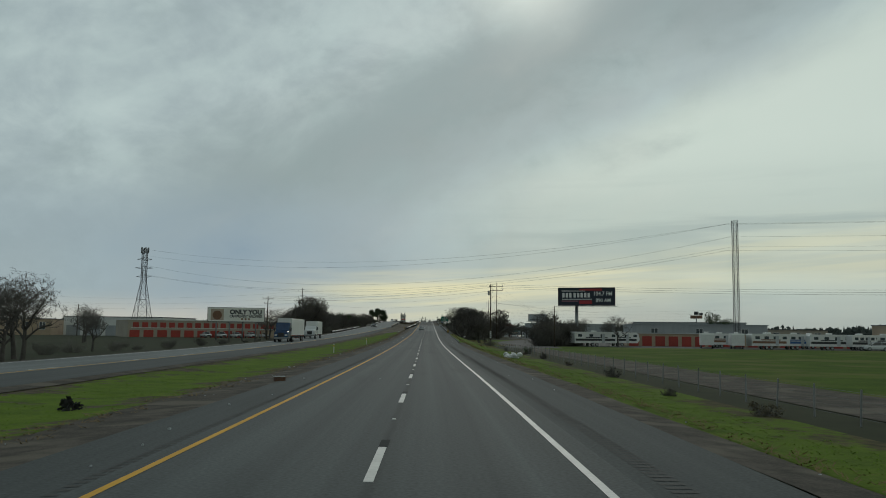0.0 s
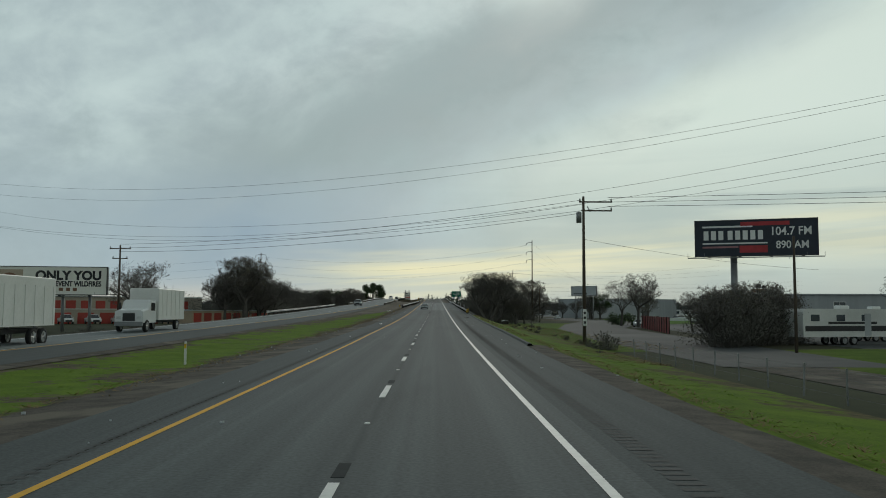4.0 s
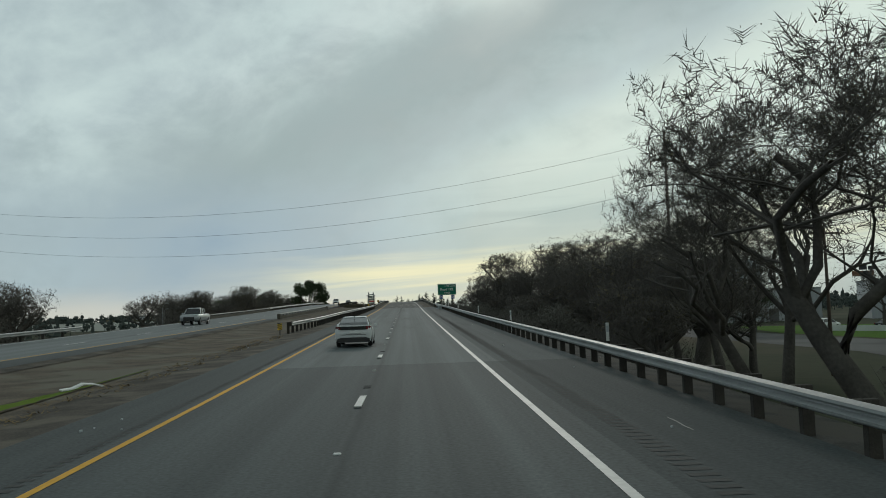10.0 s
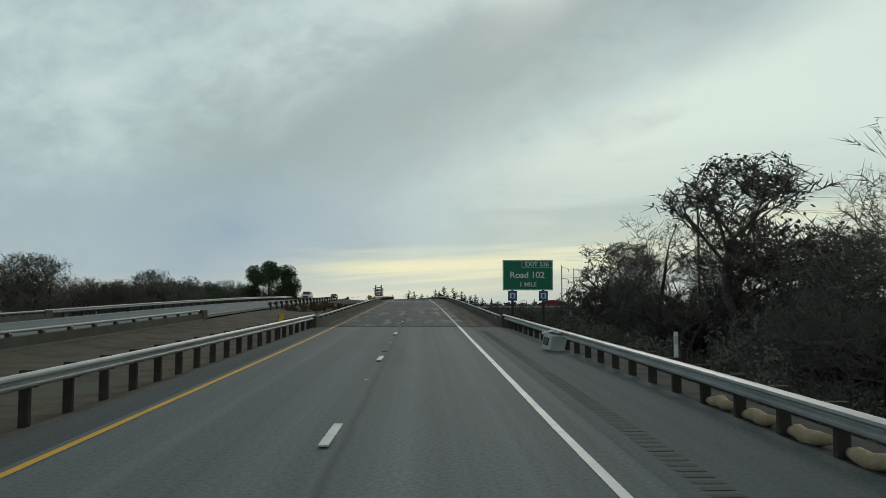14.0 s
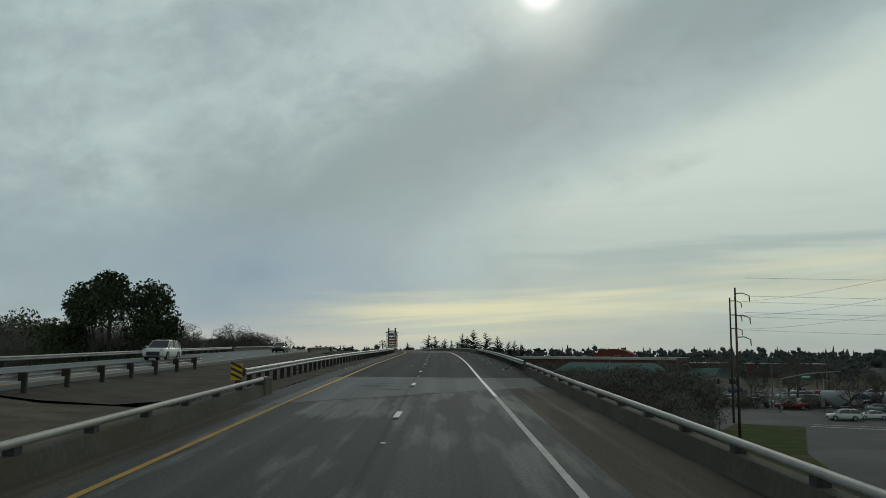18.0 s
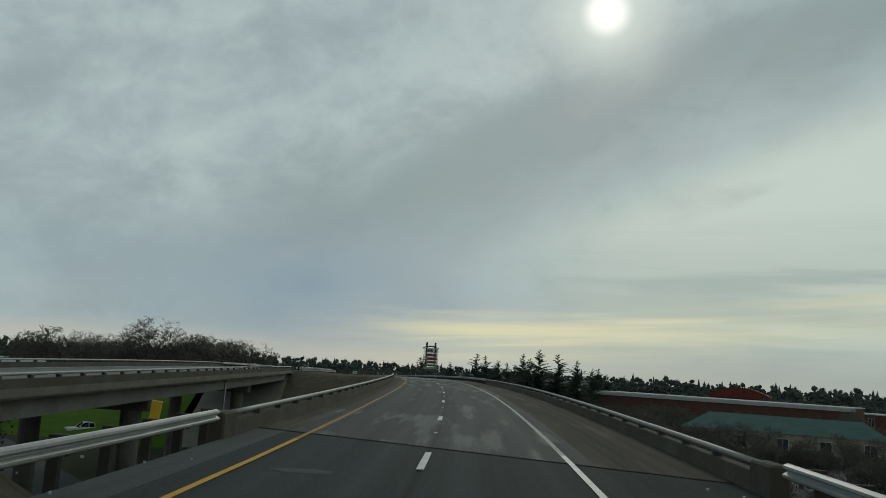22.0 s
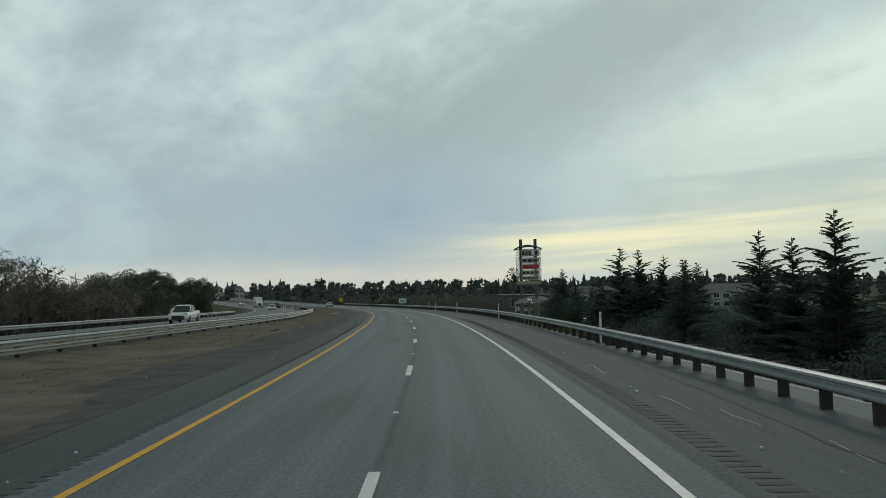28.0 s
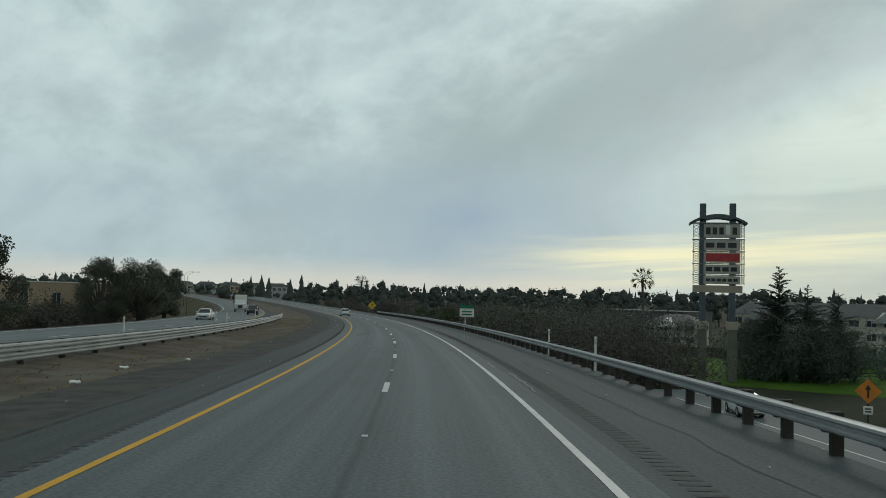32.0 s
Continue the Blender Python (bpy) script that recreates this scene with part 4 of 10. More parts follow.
def bridge(a, b, u0, u1, piers):
    """Slab, girders and piers under a deck."""
    br = thing("bridge", "long grey concrete girder bridge carrying the highway", "bridge", kind="structure")
    part("slab", ribbon(a, b, (u0, u0, u1, u1, u0), (-0.02, -0.4, -0.4, -0.02, -0.02), 6, uv=False), CONCRETE, br)
    n = 5
    for i in range(n):
        u = u0 + 1.3 + (u1 - u0 - 2.6) * i / (n - 1)
        part("girder", ribbon(a, b, (u - 0.3, u - 0.3, u + 0.3, u + 0.3, u - 0.3), (-0.4, -1.55, -1.55, -0.4, -0.4), 8, uv=False), DARK_CONCRETE, br)
    for s in piers:
        z = road_z(s)
        k = apart(s) if u1 < -10 else 0.0
        cap = Shape().box(u0 + 1.2 + k, -0.6, -2.4, u1 - 1.2 + k, 0.6, -1.55, None, 0.08)
        part("pier_cap", cap, CONCRETE, br, at=rpose(s, 0))
        for u in (u0 + 2.6 + k, u1 - 2.6 + k):
            col = Shape().tube([(u, 0, GROUND_Z - z - 0.2), (u, 0, -2.4)], 0.7, 14)
            part("pier_column", col, CONCRETE, br, at=rpose(s, 0))
    return br


bridge(*B1, -5.4, 6.6, (452, 474, 496))
bridge(*B2, -5.7, 7.5, (650, 684))
bridge(*O1, -27.4, -15.2, (400, 422))
bridge(*O2, -27.4, -15.2, (655, 695))
for s, u0, u1 in ((B1[0], -5.6, 6.6), (B1[1], -5.6, 6.6), (B2[0], -5.7, 7.5), (B2[1], -5.7, 7.5), (O1[0], -27.6, -15.2), (O1[1], -27.6, -15.2), (O2[0], -27.6, -15.2), (O2[1], -27.6, -15.2)):
    abutment(s, u0, u1)


# ---------------------------------------------------------------- road markings
def slab_mesh(w, l, t=0.006):
    return Shape().box(-w / 2, -l / 2, -0.02, w / 2, l / 2, t)


def dash_starts():
    """Near ends of the lane dashes: even spacing within each stretch."""
    marks = ((-58, -5), (15.3, 0), (103.3, 6), (174.2, 11), (260.9, 17), (319.9, 21), (362.9, 24), (407.6, 27), (482.5, 32), (540, 36), (585.2, 39), (615.1, 41), (675, 45), (753.2, 50), (832.2, 55), (895.6, 59), (1300, 85))
    out = []
    for (s0, k0), (s1, k1) in zip(marks, marks[1:]):
        out += [s0 + (s1 - s0) * i / (k1 - k0) - 1.9 for i in range(k1 - k0)]
    return out


dash_me = slab_mesh(0.16, 3.95).mesh("lane_dash", WHITE_LINE)
shade_me = slab_mesh(0.19, 1.1, 0.003).mesh("dash_shadow_paint", DARK_PAINT)
button_me = Shape().box(-0.06, -0.05, -0.01, 0.06, 0.05, 0.02, None, 0.012).mesh("road_stud", SIGN_WHITE)


def on_deck(s):
    return any(a - 9 < s < b + 9 for a, b in (B1, B2))


def road_of(s):
    return road_obs[4] if B1[0] <= s < B1[1] else road_obs[5] if B2[0] <= s < B2[1] else road_obs[0] if s < 300 else road_obs[1] if s < 532 else road_obs[2] if s < B2[1] + 6 else road_obs[3]


def lift(s):
    return 0.012 if on_deck(s) else 0.0


def yellow_u(s):
    return float(np.interp(s, (160, 175, 290, 335, 390, 440, 475, 527, 555, 585, 612, 640, 720, 760, 860, 890), (-3.79, -3.87, -3.89, -4.02, -4.08, -3.95, -3.82, -3.72, -3.9, -3.64, -3.5, -3.72, -3.68, -3.62, -3.62, -3.5)))


def white_u(s):
    return float(np.interp(s, (380, 392, 470, 500, 527, 556, 585), (3.6, 3.55, 3.58, 3.45, 3.43, 3.52, 3.59)))


def dash_u(s):
    return float(np.interp(s, (160, 175, 300, 340, 392, 440, 480, 510, 540, 575, 617, 645, 675, 740, 870, 895), (0.0, -0.09, -0.1, -0.16, -0.22, 0.0, 0.17, 0.18, 0.12, 0.03, 0.06, -0.09, -0.03, 0.0, 0.0, 0.06)))


def edge_line(a, b, u, w, material, label):
    dz = lambda s: 0.008 + (0.012 if on_deck(s) else 0.0)
    uf = u if callable(u) else (lambda s: u)
    return struct("edge_line", ribbon(a, b, ((lambda s: uf(s) - w / 2), (lambda s: uf(s) + w / 2)), (dz, dz), 2.5), material, label, "road marking")


starts = dash_starts()
for s in starts:
    c = s + 1.9
    part("lane_dash", dash_me, None, road_of(c), at=rpose(c, dash_u(c), 0.003 + lift(c)))
    if not on_deck(c) and c < 430 and random.random() < 0.8:
        part("dark_dash", shade_me, None, road_of(c), at=rpose(s + 4.5, dash_u(c) + 0.01, 0.001))
    part("road_stud", button_me, None, road_of(s + 9.3), at=rpose(s + 9.3, dash_u(s + 9.3), 0.005 + lift(s + 9.3)))
for a, b in ((-110, B1[0]), B1, (B1[1], B2[0]), B2, (B2[1], END)):
    edge_line(a + 0.01, b - 0.01, yellow_u, 0.145, FADED_YELLOW if (a, b) in (B1, B2) else YELLOW_LINE, "solid yellow edge line beside the fast lane")
    edge_line(a + 0.01, b - 0.01, white_u, 0.15, FADED_WHITE if (a, b) in (B1, B2) else WHITE_LINE, "solid white edge line beside the shoulder")
    edge_line(a + 0.01, b - 0.01, lambda s: opp(s) - 0.25, 0.16, YELLOW_LINE, "solid yellow edge line of the opposite carriageway")
    edge_line(a + 0.01, b - 0.01, -26.4, 0.16, WHITE_LINE, "solid white edge line of the opposite carriageway")
far_dashes = Shape()
for i in range(100):
    s = -100 + 14.63 * i
    far_dashes.add([rp(s + ds, u, 0.02) for ds, u in ((0, -20.82), (0, -20.67), (3.7, -20.67), (3.7, -20.82))], [(0, 1, 2, 3)])
tagged(part("lane_dashes", far_dashes, WHITE_LINE, None, "white lane dashes of the opposite carriageway"), "", "road marking", "", "stuff")
rumble = Shape()
for a, b, u0, u1 in ((-20, 425, 4.55, 4.95), (725, 1060, 4.55, 4.98), (-20, 330, -4.42, -4.2), (725, 1060, -4.42, -4.2)):
    s = a
    while s < b:
        rumble.add([rp(s + d, u, 0.006) for d, u in ((0, u0), (0, u1), (0.17, u1), (0.17, u0))], [(0, 1, 2, 3)])
        s += 0.34
tagged(part("rumble_strip", rumble, RUMBLE, None, "rows of dark rumble grooves pressed into the shoulders"), "", "rumble strip", "", "stuff")
# sealed joints across the deck ends and ragged old paint on the shoulder
for br, w in ((B1, 6.1), (B2, 7.0)):
    for s, k in zip(br, SKEW[br]):
        sh = Shape()
        us = [-5.3 + (w + 5.3) * i / 24 for i in range(25)]
        for u in us:
            o = 0.05 * noise.noise(Vector((u * 1.7, s, 0.3)))
            sh.v += [tuple(rp(s + k * u + o - 0.05, u, 0.0165)), tuple(rp(s + k * u + o + 0.05, u, 0.0165))]
        sh.f = [(2 * i, 2 * i + 1, 2 * i + 3, 2 * i + 2) for i in range(24)]
        struct("deck_joint", sh, DARK_PAINT, "dark ragged joint across the bridge deck", "joint")
for i in range(4):
    s = 389.3 + 1.905 * i
    t = thing("straw_wattle", "pale straw-filled erosion roll lying between the guardrail posts", "erosion roll", rpose(s, 7.28, -0.02, 4), "erosion rolls")
    pts = [(0.03 * math.sin(k * 1.9 + i), -0.62 + 0.31 * k, 0.1 + 0.03 * math.sin(k * 2.3 + i)) for k in range(5)]
    part("roll", Shape().tube(pts, [0.07, 0.12, 0.13, 0.115, 0.06], 10), STRAW, t, smooth=True)
# small black patches where the surface has broken up
for i, (s, u, l, w) in enumerate(((524, -1.6, 0.5, 0.9), (526, -1.2, 0.3, 0.7), (521.5, -0.6, 0.35, 0.6), (531, 1.9, 0.35, 1.1), (535, 2.2, 0.2, 0.6), (519.5, 1.0, 0.3, 0.5), (612, -2.2, 0.4, 0.8), (565, 1.5, 0.5, 0.3))):
    pt = Shape()
    n = 14
    pt.add([rp(s + math.sin(6.283 * q / n) * l * (0.8 + 0.4 * noise.noise(Vector((q, i, 0.5)))), u + math.cos(6.283 * q / n) * w * (0.8 + 0.4 * noise.noise(Vector((i, q, 0.7)))), 0.005) for q in range(n)], [tuple(range(n - 1, -1, -1))])
    struct("road_patch", pt, SHOULDER, "dark broken patch in the lane surface", "road patch")


def tar_snake(s0, length, u, material, seed, w=0.05, lab="dark tar line sealing a crack in the asphalt"):
    rnd = random.Random(seed)
    sh = Shape()
    n = max(3, int(length / 0.6))
    uu = u
    for i in range(n + 1):
        s = s0 + length * i / n
        uu += rnd.uniform(-0.07, 0.07)
        ww = w * rnd.uniform(0.5, 1.3)
        sh.v += [tuple(rp(s, uu - ww, 0.0065 + lift(s))), tuple(rp(s, uu + ww, 0.0065 + lift(s)))]
        if i:
            k = 2 * i
            sh.f.append((k - 2, k - 1, k + 1, k))
    return struct("sealed_crack", sh, material, lab, "crack")


for i, (s, l, u) in enumerate(((538, 70, -0.3), (560, 30, 1.6), (742, 26, 6.2), (770, 30, 6.6), (828, 20, 6.0), (870, 40, 6.1))):
    tar_snake(s, l, u, RUMBLE, i, 0.022)
for i, (s, l, u) in enumerate(((776, 2.2, 5.6), (774, 2.0, 6.2), (771, 1.6, 6.4), (783, 3, 5.4), (896, 7, 4.25), (906, 3, 4.2), (284, 1.5, 5.7), (352, 2, 6.1))):
    tar_snake(s, l, u, OLD_PAINT, 50 + i, 0.013, "faint white survey scribble on the shoulder")
cracks = Shape()
rnd = random.Random(8)
for i in range(22):
    s, u = 518 + i * 1.1 + rnd.uniform(-0.4, 0.4), 3.6
    ln = rnd.uniform(0.3, 1.3) * rnd.choice((1, 1, 1, 0.4))
    for k in range(3):
        a, b = u + ln * k / 3, u + ln * (k + 1) / 3
        o = rnd.uniform(-0.2, 0.2)
        cracks.add([rp(s + o, a, 0.022), rp(s + o - 0.03, a, 0.022), rp(s + o * 0.5 - 0.025, b, 0.022), rp(s + o * 0.5, b, 0.022)], [(0, 1, 2, 3)])
struct("old_paint_drips", cracks, OLD_PAINT, "ragged white paint run into cracks beside the edge line", "road marking")


# ---------------------------------------------------------------- barriers
WPROF = ((-0.02, 0.385), (0.0, 0.40), (0.075, 0.43), (0.08, 0.475), (0.0, 0.525), (0.0, 0.555), (0.08, 0.605), (0.075, 0.65), (0.0, 0.68), (-0.02, 0.695))


def guardrail(s0, s1, u, side, label, step=1.905, double=False, up=0.0):
    """W-beam on wooden posts; side: +1 if the traffic is on its left."""
    uf = u if callable(u) else (lambda s: u)
    g = thing("guardrail", label, "guardrail", kind="structure")
    us = [(lambda s, a=a: uf(s) - side * a) for a, _ in WPROF]
    part("beam", ribbon(s0, s1, us, [z + up for _, z in WPROF], 2.5, uv=False), GALV, g, "galvanised steel W-beam")
    if double:
        part("beam", ribbon(s0, s1, us, [z - 0.33 for _, z in WPROF], 2.5, uv=False), GALV, g, "galvanised steel W-beam")
        us2 = [(lambda s, a=a: uf(s) + side * (a + 0.45)) for a, _ in WPROF]
        part("beam", ribbon(s0, s1, us2, [z for _, z in WPROF], 2.5, uv=False), GALV, g, "galvanised steel W-beam")
    post = guardrail.post
    n = int((s1 - s0) / step)
    for i in range(n + 1):
        s = s0 + i * step
        part("post", post, None, g, at=rpose(s, uf(s) + side * 0.26, up, 0 if side > 0 else 180))
    return g


pm = Shape().box(-0.1, -0.075, -1.0, 0.1, 0.075, 0.70, None, 0.012)
pm.box(-0.24, -0.075, 0.36, -0.1, 0.075, 0.70, None, 0.012)
guardrail.post = pm.mesh("post", POST_WOOD)
WL = "galvanised W-beam guardrail on dark wooden posts"
guardrail(268, 430, lambda s: float(np.interp(s, (300, 340, 396, 430), (7.1, 6.95, 6.92, 6.35))), 1, WL + " beside the paved shoulder", up=0.08)
guardrail(538.6, 612, lambda s: 6.4 + 0.85 * min(max((s - 527) / 85.0, 0), 1), 1, WL + " between the two bridges", up=0.07)
guardrail(709, 1062, lambda s: 7.25 + 0.5 * min(max((s - 709) / 35, 0), 1), 1, WL + " round the outside of the curve", up=0.03)
guardrail(334, 430, lambda s: float(np.interp(s, (334, 348, 375, 400, 430), (-7.7, -7.1, -6.95, -6.15, -5.3))), -1, WL + " beside the median", up=0.07)
guardrail(523.0, 616.5, lambda s: float(np.interp(s, (521, 545, 562, 588, 611), (-7.1, -6.95, -6.7, -5.75, -5.35))), -1, WL + " along the dirt median", up=0.07)
guardrail(740, 1010, lambda s: -14.6 + 1.2 * min(max((s - 740) / 110, 0), 1), -1, "double-faced galvanised guardrail with two stacked beams in the dirt median", 3.81, True)
guardrail(250, 345, -27.4, -1, WL + " beyond the opposite lanes", 3.81)
guardrail(443, 618, -27.3, -1, WL + " beyond the opposite lanes", 3.81)
guardrail(470, 545, -15.2, 1, WL + " on the median side of the opposite lanes", 3.81)
guardrail(738, 914, -26.9, -1, WL + " beyond the opposite lanes on the curve", 3.81)


def parapet(s0, s1, u, side, label):
    """Concrete curb wall with a steel tube rail on short posts."""
    uf = u if callable(u) else (lambda s: u)
    g = thing("bridge_rail", label, "bridge rail", kind="structure")
    prof = ((0.0, 0.0), (0.05, 0.40), (0.34, 0.40), (0.38, -0.5), (0.0, -0.5))
    part("curb_wall", ribbon(s0, s1, [(lambda s, a=a: uf(s) + side * a) for a, _ in prof + prof[:1]], [z for _, z in prof + prof[:1]], 3.0, uv=False), CURB_CONCRETE, g, "weathered concrete curb wall")
    pts = [rp(s0 + (s1 - s0) * i / 40, uf(s0 + (s1 - s0) * i / 40) + side * 0.1, 0.605) for i in range(41)]
    part("tube_rail", Shape().tube(pts, 0.075, 8), TUBE, g, "pale painted steel tube", smooth=True)
    n = int((s1 - s0) / 3.0)
    for i in range(n + 1):
        s = s0 + 0.6 + i * (s1 - s0 - 1.2) / n
        part("rail_post", parapet.post, None, g, at=rpose(s, uf(s) + side * 0.2, 0.40))
    for s in (s0, s1):
        part("end_block", parapet.block, None, g, at=rpose(s, uf(s) + side * 0.2, 0))
    return g


parapet.post = Shape().box(-0.1, -0.14, -0.02, 0.1, 0.14, 0.17, None, 0.02).mesh("rail_post", DARK_STEEL)
parapet.block = Shape().box(-0.2, -0.7, -0.4, 0.22, 0.6, 0.66, None, 0.05).mesh("end_block", CURB_CONCRETE)
PL = "low concrete bridge wall topped with a steel tube rail"
parapet(B1[0], 537.5, lambda s: 6.15 + 0.3 * min(max((s - 518) / 19.5, 0), 1), 1, PL)
parapet(B1[0], 518.2, -5.1, -1, PL)
parapet(613.0, 708.0, 7.05, 1, PL)
parapet(617.5, 714.0, -5.25, -1, PL)
for o in (O1, O2):
    parapet(*o, -15.6, 1, PL + " on the opposite bridge")
    parapet(*o, -27.0, -1, PL + " on the opposite bridge")


# ---------------------------------------------------------------- trees and shrubs
def spike(sh, p, q, r):
    """A thin twig running out to a point."""
    d = (q - p).normalized()
    a = d.orthogonal().normalized() * r
    b = d.cross(a)
    sh.add([p + a, p - a * 0.5 + b * 0.87, p - a * 0.5 - b * 0.87, q], [(0, 1, 3), (1, 2, 3), (2, 0, 3)])


def crown_limit(x, y, z, zc, rx, rz, seed):
    """How far out a point lies in the crown, and where the lumpy outline runs in that direction."""
    d = Vector((x / rx, y / rx, (z - zc) / rz))
    q = max(d.length, 1e-4)
    return q, 0.95 + 0.34 * noise.noise(d / q * 1.9 + Vector((seed * 1.7, 0.3, 0)))


def rounded(x, y, z, zc, rx, rz, seed):
    """Draws the outermost twigs in to a lumpy rounded crown; the trunk stays."""
    q, lim = crown_limit(x, y, z, zc, rx, rz, seed)
    k = min(1.0, max(0.0, (z - zc * 0.3) / (zc * 0.4)))
    if q < lim * 0.8 or not k:
        return x, y, z
    e = lim * (0.8 + 0.26 * (1 - math.exp(-(q - lim * 0.8) / (lim * 0.26))))
    f = 1 + (e / q - 1) * k
    return x * f, y * f, zc + (z - zc) * f


def bare_tree_meshes(seed, height=11.0, spread=1.0, leafy=0.0, kids=(5, 4, 4, 4, 5), trunk_h=0.22, leaf_size=0.07, droop=0.0, stems=((0, 0, 0, 0),), crook=0.34, girth=0.0185, twig=0.006):
    """Stems (foot x, y, lean x, y) with crooked limbs, the fine twigs of the crown and its last withered leaves, as three meshes."""
    rnd = random.Random(seed)
    wood, fine, leaf = Shape(), Shape(), Shape()
    depth = len(kids)

    def grow(p, d, length, r, level):
        if level >= depth - 1:
            q = p + (d + Vector((rnd.uniform(-1, 1), rnd.uniform(-1, 1), rnd.uniform(-0.6, 0.6) - droop)) * 0.35).normalized() * length
            mid = p.lerp(q, 0.5) + Vector((rnd.uniform(-1, 1), rnd.uniform(-1, 1), rnd.uniform(-1, 1))) * length * 0.1
            fine.tube([p, mid, q] if kids[-1] > 4 else [p, q], [r, r * 0.75, r * 0.4] if kids[-1] > 4 else [r, r * 0.4], 3, cap=False)
            for i in range(kids[-1]):
                t = rnd.uniform(0.2, 1.0)
                s0 = p.lerp(mid, t * 2) if t < 0.5 else mid.lerp(q, t * 2 - 1)
                nd = ((q - p).normalized() * 0.6 + Vector((rnd.uniform(-1, 1), rnd.uniform(-1, 1), rnd.uniform(-0.7, 1.0) - droop))).normalized()
                tip = s0 + nd * length * rnd.uniform(0.28, 0.62)
                spike(fine, s0, tip, max(r * 0.45, twig))
                if leafy and rnd.random() < leafy:
                    for _ in range(2):
                        c = s0.lerp(tip, rnd.uniform(0.3, 1.0)) + Vector((rnd.uniform(-1, 1), rnd.uniform(-1, 1), rnd.uniform(-1, 1))) * 0.08
                        a = Vector((rnd.uniform(-1, 1), rnd.uniform(-1, 1), rnd.uniform(-1, 1))).normalized() * leaf_size * rnd.uniform(0.6, 1.3)
                        b = a.orthogonal().normalized() * leaf_size * rnd.uniform(0.5, 0.9)
                        leaf.add([c - a, c + b, c + a, c - b], [(0, 1, 2, 3)])
            return
        n = 4 if level < 2 else 3
        pts, q, dd = [p], p.copy(), d.copy()
        for i in range(n):
            dd = (dd + Vector((rnd.uniform(-1, 1), rnd.uniform(-1, 1), rnd.uniform(-0.5, 0.8))) * (crook if level else 0.08)).normalized()
            q = q + dd * length / n
            pts.append(q.copy())
        rad = [r * (1 - 0.45 * i / n) for i in range(n + 1)]
        (wood if level < 2 else fine).tube(pts, rad, 8 if level == 0 else 5 if level < 2 else 4, cap=False)
        for i in range(kids[level]):
            t = rnd.uniform(0.3, 1.0) if level else rnd.uniform(0.6, 1.0)
            k = min(int(t * n), n - 1)
            start = pts[k] + (pts[k + 1] - pts[k]) * (t * n - k)
            az = 2 * math.pi * (i + rnd.random()) / kids[level]
            side = Vector((math.cos(az), math.sin(az), 0))
            up = 0.75 if level == 0 else 0.35 * (0.34 / crook) ** 1.2
            nd = (dd * (0.55 if level else 0.4) + side * rnd.uniform(0.55, 1.0) * spread + Vector((0, 0, up * rnd.uniform(0.3, 1.2)))).normalized()
            grow(start, nd, length * rnd.uniform(0.55, 0.78) * (1.3 if level == 0 else 1), rad[k] * (rnd.uniform(0.5, 0.68) if level < 1 else rnd.uniform(0.34, 0.5)), level + 1)

    for fx, fy, lx, ly in stems:
        grow(Vector((fx, fy, -0.3)), Vector((lx + rnd.uniform(-0.1, 0.1), ly + rnd.uniform(-0.1, 0.1), 1)).normalized(), height * trunk_h + 0.3, height * girth, 0)
    top = max(v[2] for v in fine.v)
    reach = sorted(math.hypot(x, y) for x, y, z in fine.v)[int(len(fine.v) * 0.86)] * 1.06
    zc, rz = top * (0.5 if trunk_h < 0.15 else 0.56), top * 0.46
    for sh in (fine, leaf):
        far = [q > 1.14 * lim and v[2] > zc * 0.5 for v in sh.v for q, lim in (crown_limit(*v, zc, reach, rz, seed),)]
        sh.f = [f for f in sh.f if not any(far[i] for i in f)]
    for sh in (wood, fine, leaf):
        sh.v = [rounded(x, y, z, zc, reach, rz, seed) for x, y, z in sh.v]
    zs = sorted(v[2] for v in fine.v)
    top = zs[int(len(zs) * 0.985)] * 1.04
    for sh in (fine, leaf):
        sh.f = [f for f in sh.f if max(sh.v[i][2] for i in f) < top]
    k = height / top
    for sh in (wood, fine, leaf):
        sh.v = [(x * k, y * k, z * k) for x, y, z in sh.v]
    return wood.mesh("trunk", BARK, True), fine.mesh("crown", TWIG), (leaf.mesh("withered_foliage", DEAD_LEAF) if leaf.v else None)


def scatter_leaves(rnd, sh, c, r, n, size, flat=1.0):
    for _ in range(n):
        d = Vector((rnd.gauss(0, 1), rnd.gauss(0, 1), rnd.gauss(0, 1))).normalized() * r * rnd.random() ** 0.45
        p = Vector(c) + Vector((d.x, d.y, d.z * flat))
        a = Vector((rnd.uniform(-1, 1), rnd.uniform(-1, 1), rnd.uniform(-1, 1))).normalized() * size * rnd.uniform(0.6, 1.3)
        b = a.orthogonal().normalized() * size * rnd.uniform(0.35, 0.8)
        sh.add([p - a, p + b, p + a, p - b], [(0, 1, 2, 3)])


